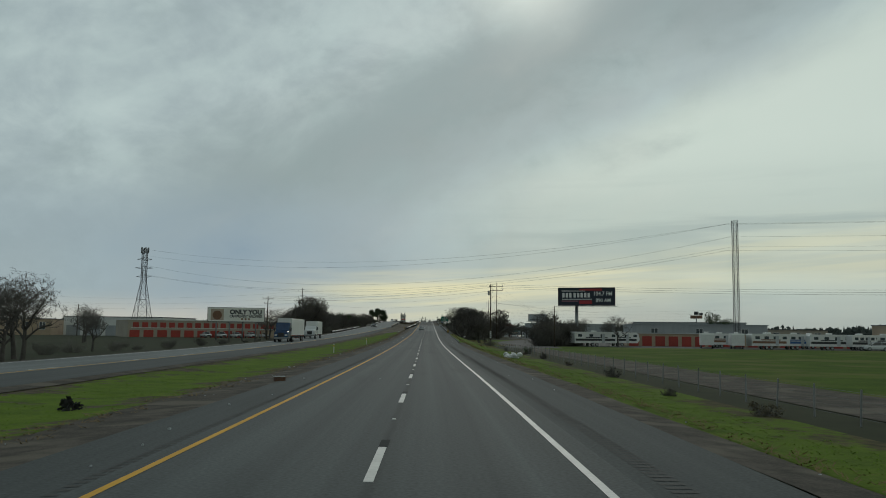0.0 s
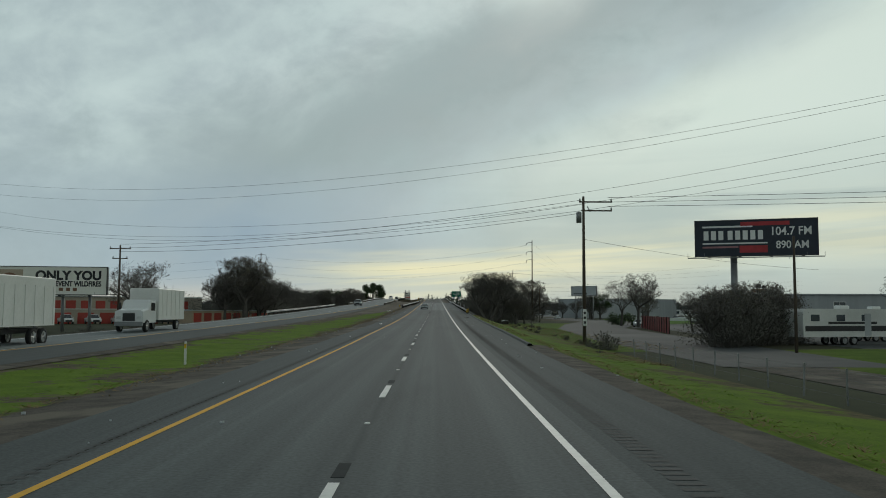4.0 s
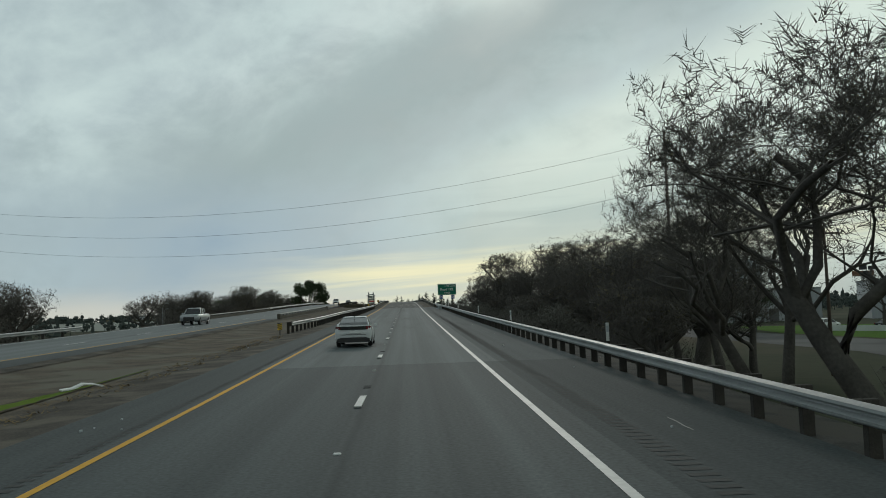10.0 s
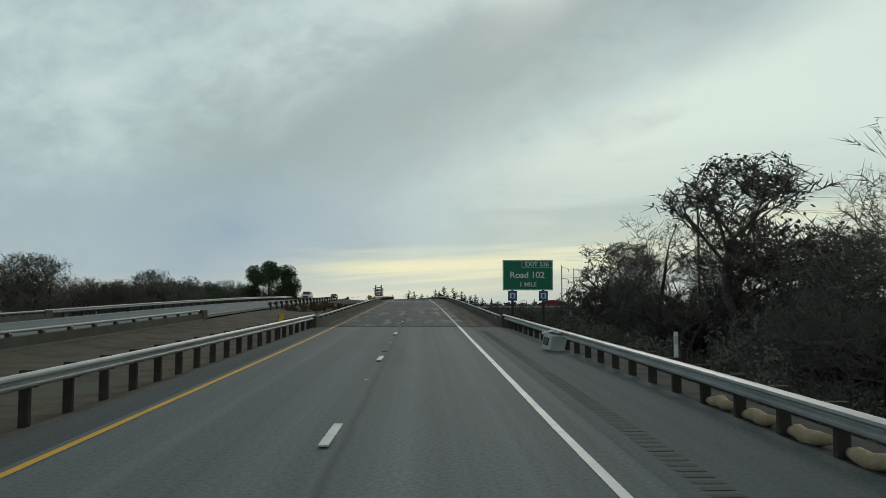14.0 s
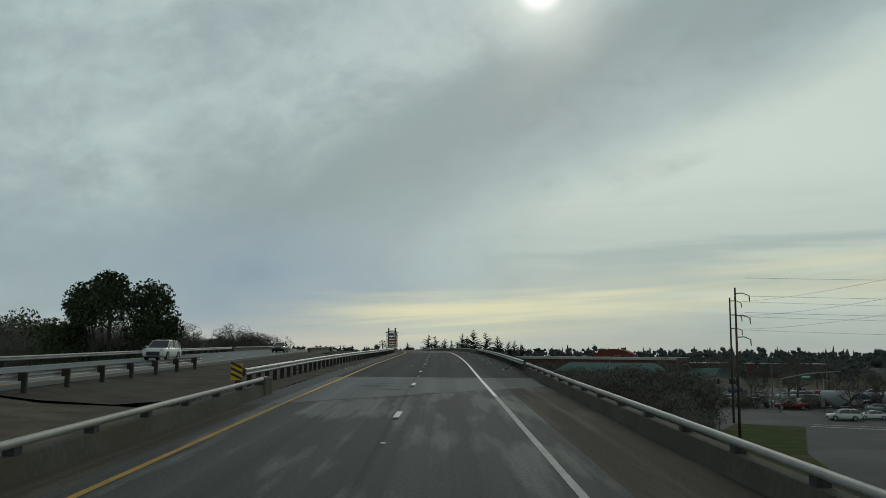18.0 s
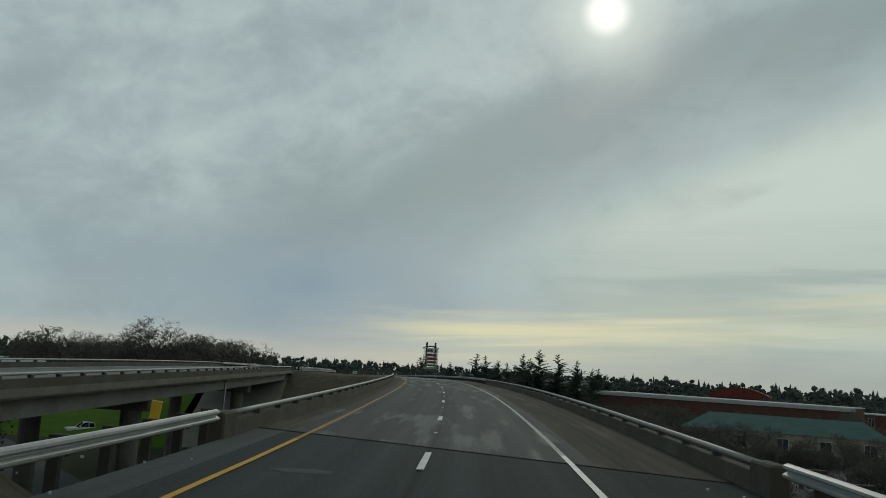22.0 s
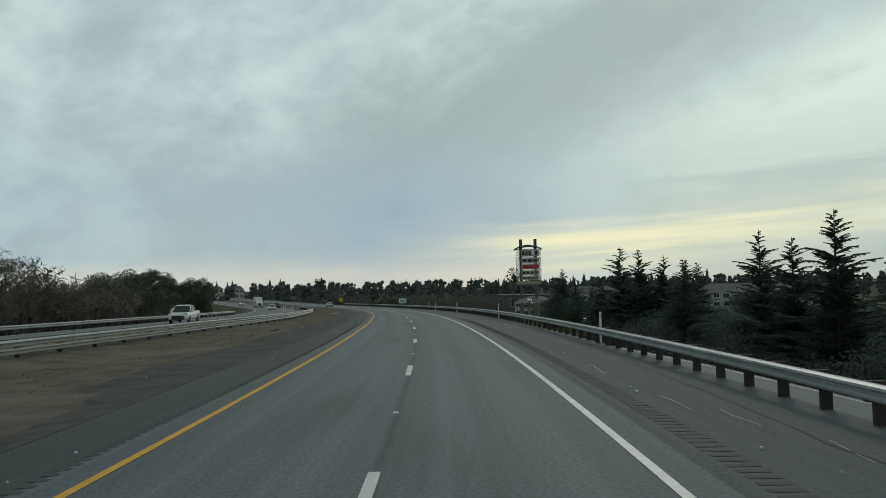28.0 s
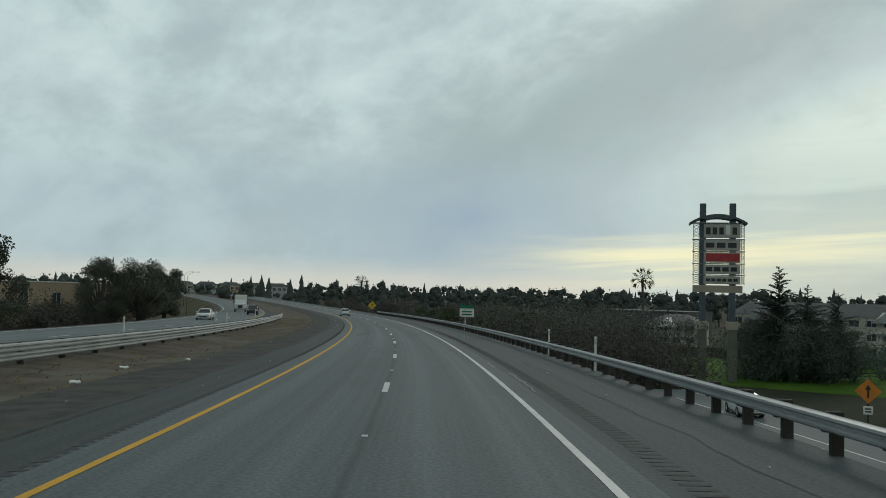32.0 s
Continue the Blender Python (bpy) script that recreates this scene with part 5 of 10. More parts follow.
def shrub_meshes(seed, h=3.0, w=3.0, leaves=1500, size=0.17, stems=70, material=None, side=5):
    """Arching stems that fork into fine twigs, with small leaves in loose clumps."""
    rnd = random.Random(seed)
    st, lf = Shape(), Shape()
    blobs = []
    for i in range(12):
        a, r = rnd.uniform(0, 6.28), rnd.random() ** 0.6 * w * 0.5
        blobs.append((Vector((math.cos(a) * r, math.sin(a) * r, h * rnd.uniform(0.15, 0.72) * (1 - 0.35 * r / (w * 0.5)))), rnd.uniform(0.2, 0.36) * min(h, w)))
    for c, r in blobs:
        scatter_leaves(rnd, lf, c, r, leaves // 12, size, 0.85)
    for i in range(stems):
        c, r = rnd.choice(blobs)
        tip = c + Vector((rnd.uniform(-1, 1), rnd.uniform(-1, 1), rnd.uniform(-0.2, 0.95))) * r
        b = Vector((c.x * 0.35 + rnd.uniform(-0.3, 0.3), c.y * 0.35 + rnd.uniform(-0.3, 0.3), -0.2))
        m1 = b.lerp(tip, 0.55) + Vector((rnd.uniform(-0.3, 0.3), rnd.uniform(-0.3, 0.3), 0.15)) * h * 0.12
        st.tube([b, m1, tip], [0.016, 0.011, 0.005], 3, False)
        for k in range(side):
            t = rnd.uniform(0.25, 1.0)
            s0 = b.lerp(m1, t * 2) if t < 0.5 else m1.lerp(tip, t * 2 - 1)
            e = s0 + Vector((rnd.uniform(-1, 1), rnd.uniform(-1, 1), rnd.uniform(-0.3, 0.9))).normalized() * rnd.uniform(0.12, 0.3) * h * 0.6
            spike(st, s0, e, 0.007)
    return st.mesh("stem", TWIG), lf.mesh("foliage", material or BRUSH_LEAF)


def leafy_tree_meshes(seed, h=10.0, w=7.0, n=2600, size=0.27, boughs=16, low=0.32, lobe=1.0, material=None):
    rnd = random.Random(seed)
    wd, lf = Shape(), Shape()
    wd.tube([(0, 0, -0.3), (0.1, 0, h * 0.25), (0, 0.15, h * 0.55)], [h * 0.035, h * 0.028, h * 0.014], 8, False)
    for i in range(boughs):
        a = 6.28 * i / 16 + rnd.uniform(-0.3, 0.3)
        z = h * rnd.uniform(low, 0.9)
        rr = w * 0.5 * math.sin(math.pi * min(0.95, (z / h - 0.1))) * rnd.uniform(0.5, 0.95)
        c = Vector((math.cos(a) * rr, math.sin(a) * rr, z))
        wd.tube([(0, 0, h * rnd.uniform(0.2, 0.45)), c * 0.55 + Vector((0, 0, h * 0.1)), c], [h * 0.012, h * 0.008, 0.02], 5, False)
        scatter_leaves(rnd, lf, c, rnd.uniform(0.15, 0.24) * w * lobe, n // boughs, size, 0.8)
    return wd.mesh("trunk", BARK, True), lf.mesh("crown", material or LEAF)


def conifer_meshes(seed, h=17.0):
    """A cedar with feathered boughs that rise towards their tips."""
    rnd = random.Random(seed)
    wd, nd = Shape(), Shape()
    wd.tube([(0, 0, -0.3), (0, 0, h * 0.5), (0.05, 0, h)], [h * 0.02, h * 0.011, 0.03], 7, False)
    z = h * 0.04
    while z < h * 0.985:
        t = z / h
        reach = h * 0.42 * (1 - t) ** 0.82 + 0.22
        for i in range(6 if t < 0.5 else 3 if t < 0.75 else 2):
            a = rnd.uniform(0, 6.28)
            ln = reach * rnd.choice((0.35, 0.45, 0.55, 0.7, 0.85, 1.0, 1.15)) * rnd.uniform(0.85, 1.12)
            dx, dy = math.cos(a), math.sin(a)
            rise = rnd.uniform(0.0, 0.22) + 0.26 * min(1.0, t * 1.4)
            pts = [Vector((0, 0, z)), Vector((dx * ln * 0.55, dy * ln * 0.55, z + ln * rise * 0.7)), Vector((dx * ln, dy * ln, z + ln * rise * rnd.uniform(0.75, 1.0)))]
            wd.tube(pts, [0.05 * (1 - t) + 0.02, 0.03, 0.01], 3, False)
            m = max(6, int(ln / 0.17))
            for k in range(m):
                f = (k + 1.0) / m
                p = pts[0].lerp(pts[1], f / 0.55) if f < 0.55 else pts[1].lerp(pts[2], (f - 0.55) / 0.45)
                for sgn in (-1, 1):
                    l2 = (0.18 + 0.95 * (1 - f) ** 0.7) * min(ln, 3.0) * 0.26 * rnd.uniform(0.4, 1.3)
                    tip = p + Vector((-dy * sgn * l2 + dx * l2 * 0.7, dx * sgn * l2 + dy * l2 * 0.7, l2 * rnd.uniform(-0.75, 0.15)))
                    wv = Vector((dx, dy, 0.25)) * rnd.uniform(0.05, 0.11)
                    nd.add([p - wv, tip, p + wv, p - Vector((0, 0, rnd.uniform(0.06, 0.2)))], [(0, 1, 2), (0, 3, 1)])
        z += h * 0.0125 * rnd.uniform(0.6, 1.5)
    return wd.mesh("trunk", BARK, True), nd.mesh("needle_crown", NEEDLE)


def palm_meshes(seed, h=12.0, r=2.3):
    rnd = random.Random(seed)
    tk, fr = Shape(), Shape()
    pts = [(0.04 * math.sin(i), 0, h * i / 8 - 0.3) for i in range(9)]
    tk.tube(pts, [0.3, 0.24, 0.22, 0.21, 0.2, 0.2, 0.2, 0.22, 0.3], 9, False)
    for i in range(46):
        a, e = rnd.uniform(0, 6.28), rnd.uniform(-0.9, 1.3)
        d = Vector((math.cos(a) * math.cos(e), math.sin(a) * math.cos(e), math.sin(e)))
        base = Vector((0, 0, h - 0.2))
        tip = base + d * r * 0.6
        fr.tube([base, tip], [0.03, 0.02], 3, False)
        s1 = d.orthogonal().normalized()
        for k in range(9):
            q = (k - 4) / 4
            e1 = tip + (d * (1 - 0.35 * abs(q)) + s1 * q * 0.9 + Vector((0, 0, -0.3))).normalized() * r * 0.5 * rnd.uniform(0.8, 1.1)
            fr.add([tip, e1, tip + (e1 - tip) * 0.5 + s1.cross(d) * 0.07], [(0, 1, 2)])
    return tk.mesh("trunk", BARK, True), fr.mesh("palm_head", FROND)


def plant(meshes, names, name, label, category, group, at, size=1.0):
    t = thing(name, label, category, at @ Matrix.Scale(size, 4), group)
    for nme, me in zip(names, meshes):
        if me:
            part(nme, me, None, t)
    return t


NEAR_OAK = [bare_tree_meshes(sd, 11, sp, lf, kd, leaf_size=0.022, crook=0.55, twig=0.0085) for sd, sp, lf, kd in ((3, 1.1, 0.1, (5, 5, 5, 4, 12)), (14, 0.95, 0.12, (6, 5, 4, 4, 12)), (25, 1.2, 0.1, (5, 5, 5, 4, 12)), (31, 0.85, 0.06, (5, 5, 4, 4, 12)))]
OLD_OAK = [bare_tree_meshes(8, 10.5, 1.0, 0.1, (4, 4, 4, 3, 3, 13), 0.2, 0.016, stems=((0, 0, -0.35, 0.1), (0.5, 0.5, 0.25, 0.1), (1.2, 0.9, 0.6, 0.2)), crook=0.62, girth=0.0155, twig=0.0062), bare_tree_meshes(17, 10.5, 1.0, 0.1, (5, 4, 4, 3, 3, 13), 0.24, 0.016, stems=((0, 0, -0.6, 0.0), (0.4, 0.6, 0.15, 0.2)), crook=0.62, girth=0.0155, twig=0.0062)]
BARE = [bare_tree_meshes(103, 11, 1.1, 0.0, (6, 5, 4, 3, 8), crook=0.5, twig=0.013), bare_tree_meshes(114, 11, 0.9, 0.0, (6, 5, 4, 3, 8), crook=0.5, twig=0.013), bare_tree_meshes(125, 11, 1.2, 0.0, (6, 5, 4, 3, 8), crook=0.5, twig=0.013), bare_tree_meshes(131, 11, 0.85, 0.0, (6, 5, 4, 3, 8), crook=0.5, twig=0.013)]
BUSHY = [bare_tree_meshes(41, 8, 1.1, 0.12, (6, 5, 4, 4, 6), 0.12, 0.026, twig=0.012), bare_tree_meshes(52, 8, 1.25, 0.12, (6, 5, 4, 4, 6), 0.1, 0.026, twig=0.012)]
NEAR_SCRUB = [bare_tree_meshes(241, 8, 1.15, 0.12, (6, 5, 5, 4, 11), 0.1, 0.02), bare_tree_meshes(252, 8, 1.3, 0.12, (6, 5, 5, 4, 11), 0.08, 0.02)]
SHRUB = [shrub_meshes(1, 3, 4, 2400, 0.032, 260, side=9), shrub_meshes(2, 3, 3.4, 2200, 0.032, 260, side=9), shrub_meshes(5, 3, 4.5, 2600, 0.032, 270, side=9)]
FAR_SHRUB = [shrub_meshes(101, 3, 4, 620, 0.085, 70), shrub_meshes(102, 3, 3.6, 620, 0.085, 70)]
SMALL = [shrub_meshes(7, 1.0, 1.2, 320, 0.05, 60), shrub_meshes(9, 0.8, 1.5, 320, 0.05, 60, DEAD_LEAF)]
GREENBUSH = [shrub_meshes(11, 3, 4, 1700, 0.18, 40, LEAF)]
LEAFY = [leafy_tree_meshes(1, 12, 10, 6400, 0.17), leafy_tree_meshes(2, 9, 7, 4200, 0.15)]
CON = [conifer_meshes(1), conifer_meshes(2), conifer_meshes(5)]
GUM = [leafy_tree_meshes(21, 17, 13, 12000, 0.19, 34, 0.3, 0.7, OLIVE), leafy_tree_meshes(22, 17, 11, 11000, 0.19, 30, 0.26, 0.75, OLIVE)]
PALM = palm_meshes(1)
prng = random.Random(77)


def ground_pose(x, y, z=GROUND_Z, turn=None):
    return pose(x, y, z, 0, 0, prng.uniform(0, 360) if turn is None else turn)


def bare(x, y, h, k=0, z=GROUND_Z, label="bare winter tree with dark spreading branches", group="bare trees"):
    return plant(BARE[k % 4], ("trunk", "crown", "withered_foliage"), "bare_tree", label, "tree", group, ground_pose(x, y, z), h / 11.0)


def bushy(x, y, h, k=0, z=GROUND_Z, label="dark scrubby tree thick with twigs and withered leaves", group="scrub trees"):
    return plant(BUSHY[k % 2], ("trunk", "crown", "withered_foliage"), "scrub_tree", label, "tree", group, ground_pose(x, y, z), h / 8.0)


def shrub(x, y, h, k=0, z=GROUND_Z, label="dense dark leafless winter shrub", group="shrubs", near=False):
    return plant(SHRUB[k % 3] if near else FAR_SHRUB[k % 2], ("stem", "foliage"), "shrub", label, "shrub", group, ground_pose(x, y, z), h / 2.7)


def scrub(x, y, h, k=0, z=GROUND_Z, label="dense twiggy scrub on the highway bank", group="thicket on the bank"):
    return plant(NEAR_SCRUB[k % 2], ("trunk", "crown", "withered_foliage"), "scrub_tree", label, "tree", group, ground_pose(x, y, z), h / 8.0)


def oak(x, y, h, k=0, z=GROUND_Z, label="large bare oak with crooked limbs and fine twigs", group="oaks on the bank"):
    return plant(NEAR_OAK[k % 4], ("trunk", "crown", "withered_foliage"), "oak_tree", label, "tree", group, ground_pose(x, y, z), h / 11.0)


def leafy(x, y, h, k=0, z=GROUND_Z, label="dark green evergreen tree with a broad crown", group="evergreen trees"):
    return plant(LEAFY[k % 2], ("trunk", "crown"), "evergreen_tree", label, "tree", group, ground_pose(x, y, z), h / (12.0 if k % 2 == 0 else 9.0))


def conifer(x, y, h, k=0, z=GROUND_Z, label="tall dark cedar with drooping boughs"):
    return plant(CON[k % 3], ("trunk", "needle_crown"), "cedar", label, "tree", "cedars beside the highway", ground_pose(x, y, z), h / 17.0)


def slope_z(s, u):
    """The bank's height beside the highway."""
    return max(GROUND_Z, road_z(s) - 0.3 - max(0, u - 8.5) / 1.8)


# right bank: scrub from the pole to the first bridge
for i in range(100):
    s = 276 + 164 * i / 99 + prng.uniform(-2, 2)
    u = min(prng.uniform(12.0, 25) if i % 3 else prng.uniform(10.6, 13), 13.0 if s < 345 else 17.0 if s < 388 else 25.0)
    if s < 309:
        continue
    z = slope_z(s, u)
    hgt = road_z(s) - z + (prng.uniform(0.8, 2.6) if u > 13 else prng.uniform(-0.2, 0.8))
    p = rp(s, u)
    if u > 13 and hgt > 4.2:
        if i % 2:
            scrub(p.x, p.y, hgt + 0.8, i, z - 0.15)
    else:
        shrub(p.x, p.y, min(max(1.2, hgt), 3.6), i, z - 0.15, "dense dark thicket shrub on the highway bank", "thicket on the bank", True)
for i in range(46):
    s = 388 + 52 * i / 45
    u = prng.uniform(21, 33)
    p = rp(s, u)
    hgt = road_z(s) - slope_z(s, u) + prng.uniform(0.5, 2.6)
    if i % 2:
        bushy(p.x, p.y, max(4, hgt), i, slope_z(s, u) - 0.1, label="dark scrub tree behind the bank", group="scrub behind the bank")
    else:
        shrub(p.x, p.y, min(max(3, hgt), 7), i, slope_z(s, u) - 0.1, "dark shrub behind the bank", "scrub behind the bank")
# oaks and scrub trees above it: along, across, top over the road
for i, (s, u, top) in enumerate(((312, 17.0, 6.0), (316, 13.5, 5.0), (318, 21.0, 6.5), (320, 16, 5), (322, 18, 6.5), (330, 22, 7.5), (341, 17, 9.0), (348, 20, 8.8), (360, 19, 9.8), (371, 21, 10.0), (384, 22, 9), (391, 20, 10.2), (397, 26, 8.5), (406, 18, 9.2), (413, 24, 9.5), (422, 19, 11.2), (432, 18, 8.5), (443, 17, 7), (452, 20, 6.5), (398, 34, 10), (420, 36, 9))):
    p = rp(s, u)
    z = slope_z(s, u)
    top *= 0.86 if i > 5 else 1.0
    if i < 1 or i in (10, 11, 12, 13, 14):
        oak(p.x, p.y, top + road_z(s) - z, i + 1, z)
    else:
        (scrub if i % 2 else oak)(p.x, p.y, top + road_z(s) - z, i, z)
# the two old oaks at the start of the guardrail and the scrub about them
for i, (x, y, hgt) in enumerate(((11.7, 287.0, 10.2), (12.4, 296.0, 10.8))):
    plant(OLD_OAK[i], ("trunk", "crown", "withered_foliage"), "oak_tree", "old bare oak with several leaning dark trunks", "tree", "oaks on the bank", ground_pose(x, y, slope_z(y, x - 0.9), 0), hgt / 10.5)
for x, y, hgt in ((18.2, 289, 5.6), (20.5, 294, 4.4), (12.5, 309, 4.2)):
    scrub(x, y, hgt, int(x), slope_z(y, x - 0.9) - 0.1, "twiggy scrub tree on the bank beside the guardrail")
# left row beyond the opposite carriageway
ROUND_OAK = bare_tree_meshes(63, 13, 1.15, 0.15, (8, 6, 5, 4, 9), 0.16, leaf_size=0.045, crook=0.5, twig=0.012)
for x, y, hgt in ((-38.2, 281.5, 14.0), (-41.5, 303, 12.0)):
    plant(ROUND_OAK, ("trunk", "crown", "withered_foliage"), "oak_tree", "broad bare oak with a full round crown of twigs", "tree", "trees beyond the opposite lanes", ground_pose(x, y), hgt / 13.0)
for i in range(26):
    s = 280 + 84 * i / 25 + prng.uniform(-2, 2)
    p = rp(s, -37 - prng.uniform(0, 12))
    (bare, bushy, bare)[i % 3](p.x, p.y, prng.uniform(8.8, 11.2), i, group="trees beyond the opposite lanes")
    if i % 2:
        shrub(p.x + 3, p.y + 2, prng.uniform(2.5, 4), i, group="shrubs beyond the opposite lanes")
for k, (x, y, top, wide) in enumerate(((-46.7, 463.7, 11.6, 1.0), (-34.5, 455.5, 12.0, 0.9), (-43.5, 504.5, 11.3, 0.9), (-34.0, 489.5, 12.1, 0.75), (-37.0, 501.0, 10.4, 0.8), (-45.0, 512.0, 10.6, 0.9))):
    t = plant(ROUND_OAK, ("trunk", "crown", "withered_foliage"), "oak_tree", "bare rounded oak standing apart beyond the opposite lanes", "tree", "single trees beyond the opposite lanes", ground_pose(x, y), (top - GROUND_Z) / 13.0)
    t.scale = (t.scale[0] * wide * 0.8, t.scale[1] * wide * 0.8, t.scale[2])
for x, y, hgt, k in ((-60, 520, 9.0, 0), (-66, 500, 7.5, 1), (-75, 540, 9.5, 2), (-58, 560, 10.5, 1), (-50, 540, 9.5, 2), (-46, 528, 9.0, 0)):
    bare(x, y, hgt, k)
for x, y, hgt in ((-46, 464, 4.5), (-35, 457, 5.5), (-44, 503, 6.5), (-36, 493, 5.5), (-55, 512, 6), (-52, 552, 8), (-62, 566, 8)):
    bushy(x, y, hgt, int(-x))
plant(leafy_tree_meshes(5, 18.8, 13.6, 21000, 0.23, 36, 0.24, 0.8), ("trunk", "crown"), "evergreen_tree", "big dark green pepper tree with a rounded crown", "tree", "evergreen trees", ground_pose(-34.7, 577), 1.0)
for i in range(34):
    x, y = prng.uniform(-100, -44), 590 + 94 * i / 33
    (bushy, bare, bushy, bare, leafy)[i % 5](x - max(0, y - 640) * 0.35, y, prng.uniform(12.5, 17), i)
for i in range(26):
    x, y = prng.uniform(-95, -46), 590 + 94 * i / 25
    shrub(x - max(0, y - 640) * 0.35, y, prng.uniform(5, 9), i)
# left of the curve
def left_z(s, u):
    """The bank's height beyond the opposite lanes."""
    f = (-28.6 - u) / (3 + 1.8 * road_z(s))
    return max(GROUND_Z, road_z(s) - 0.1 + (down(s) + 0.1) * f)


for i in range(46):
    s = 752 + 176 * i / 45
    u = -44 - prng.uniform(0, 26)
    p = rp(s, u)
    (bushy, bare, bare, bushy, bushy)[i % 5](p.x, p.y, prng.uniform(11.5, 16.5), i, z=left_z(s, u), group="trees along the curve")
for i in range(40):
    s = 752 + 170 * i / 39
    u = -46 - prng.uniform(0, 14)
    p = rp(s, u)
    shrub(p.x, p.y, prng.uniform(4, 7), i, z=left_z(s, u) - 0.1)
for i, (s, u, h) in enumerate(((955, -58, 17), (966, -52, 18.5), (976, -60, 18), (986, -51, 18), (996, -57, 17), (1052, -49, 16), (1060, -43, 17.5), (1069, -52, 18), (1078, -44, 17), (1086, -40, 15.5), (1094, -46, 14))):
    p = rp(s, u)
    plant(GUM[i % 2], ("trunk", "crown"), "gum_tree", "tall grey-green tree with a loose broad crown", "tree", "gum trees along the curve", ground_pose(p.x, p.y, left_z(s, u)), h / 17.0)
# cedars and scrub right of the second bridge
for i, (x, y, ztop) in enumerate(((10.2, 883.1, 19.2), (14.5, 862.3, 20.2), (19.4, 849, 18.9), (23.1, 828.7, 16.8), (2, 902.8, 15.8), (-6.7, 941.3, 19.7), (-3.2, 937, 19.0), (-20.5, 1000, 16.2), (-12.0, 1003, 12.6), (-17.0, 998, 13.6), (12, 872, 17.5), (-11, 948, 13.5))):
    conifer(x, y, ztop - GROUND_Z, i)
for i in range(56):
    s = 726 + 175 * i / 55
    u = prng.uniform(41, 56)
    p = rp(s, u)
    z = GROUND_Z
    (shrub if i % 3 else bushy)(p.x, p.y, prng.uniform(3.5, 6.2), i, z=z - 0.1, label="dark shrubbery below the highway bank", group="shrubbery below the bank")
for i in range(64):
    s = 900 + 320 * i / 63
    u = prng.uniform(52, 62) if s < 1000 else prng.uniform(21, 36)
    p = rp(s, u)
    if p.y < 1003 and p.x > -38 + (p.y - 869) * 0.02:
        continue
    (bushy, shrub, bare, bushy)[i % 4](p.x, p.y, prng.uniform(5.5, 8.5) if i % 4 != 2 else prng.uniform(8, 11), i, z=GROUND_Z, group="trees along the curve")
# right side beyond the first bridge
for i in range(34):
    (bushy if i % 2 else bare)(prng.uniform(17, 45), 640 + 130 * i / 33, prng.uniform(4.5, 7.0), i)
for s, u, k in ((466, -8.5, 1), (470, -10, 0), (476, -9, 1), (480, -11.5, 1), (484, -8.2, 0), (489, -10.2, 1), (494, -9, 1), (500, -8, 0), (505, -11, 1), (532, -8.4, 1), (546, -8.8, 0), (558, -7.9, 1)):
    p = rp(s, u, -0.5)
    plant(SMALL[k], ("stem", "foliage"), "weed_clump", "dry brown weed clump in the dirt median", "shrub", "median weeds", ground_pose(p.x, p.y, p.z), prng.uniform(0.35, 0.65))
for x, y, hgt, k in ((-8, 975, 10, 0), (2, 962, 11, 1), (-16, 1000, 7, 2)):
    bare(x, y, hgt, k, label="bare tree with thin branches beside the lawn", group="trees by the lawn")
for i in range(16):
    bare(prng.uniform(75, 150), prng.uniform(620, 900), prng.uniform(7, 12), i)
# dense growth between the curve and the shopping sign
for i in range(34):
    s = 965 + 95 * i / 33
    p = rp(s, prng.uniform(15, 31))
    if p.x > -41 + (p.y - 869) * 0.02 or s < 985:
        continue
    (bushy, leafy, leafy)[i % 3](p.x, p.y, prng.uniform(7.5, 9.6), i, label="dark dense tree by the shopping sign", group="thicket by the shopping sign")
for i in range(16):
    p = rp(962 + 90 * i / 23, prng.uniform(13, 22))
    if p.x < -44 + (p.y - 869) * 0.02:
        shrub(p.x, p.y, prng.uniform(4.5, 6.5), i, group="thicket by the shopping sign")
# trees between the first bridge and the car park
for i in range(40):
    y = 540 + 110 * i / 39
    x = 1 + (y - 486) * prng.uniform(0.17, 0.3)
    if x < 16:
        continue
    (bushy, bare, bushy)[i % 3](x, y, prng.uniform(6.0, 9.0), i, group="trees below the first bridge")
    if i % 2:
        shrub(x + 2, y + 3, prng.uniform(2.5, 4.5), i, group="shrubs below the first bridge")
for i in range(24):
    bare(prng.uniform(60, 130), prng.uniform(620, 800), prng.uniform(6, 10), i, group="car park trees")
# scrub beside the second bridge
for i in range(20):
    p = rp(655 + 85 * i / 19, prng.uniform(14, 42))
    (bushy, bare)[i % 2](p.x, p.y, prng.uniform(5, 8), i, group="scrub below the second bridge")
for i in range(30):
    s = 770 + 150 * i / 29
    u = prng.uniform(40, 46)
    p = rp(s, u)
    shrub(p.x, p.y, prng.uniform(4.2, 7.0), i, z=GROUND_Z - 0.1, label="dark shrubbery below the highway bank", group="shrubbery below the bank")
for i in range(30):
    x, y = prng.uniform(16, 46), prng.uniform(755, 850)
    (bushy, shrub, bare)[i % 3](x, y, prng.uniform(4.5, 7.5) if i % 3 != 1 else prng.uniform(3, 4.5), i, group="scrub before the shops")
for i in range(7):
    bare(-34 + 100 * prng.random(), prng.uniform(1012, 1040), prng.uniform(7, 10), i, group="trees before the apartments")
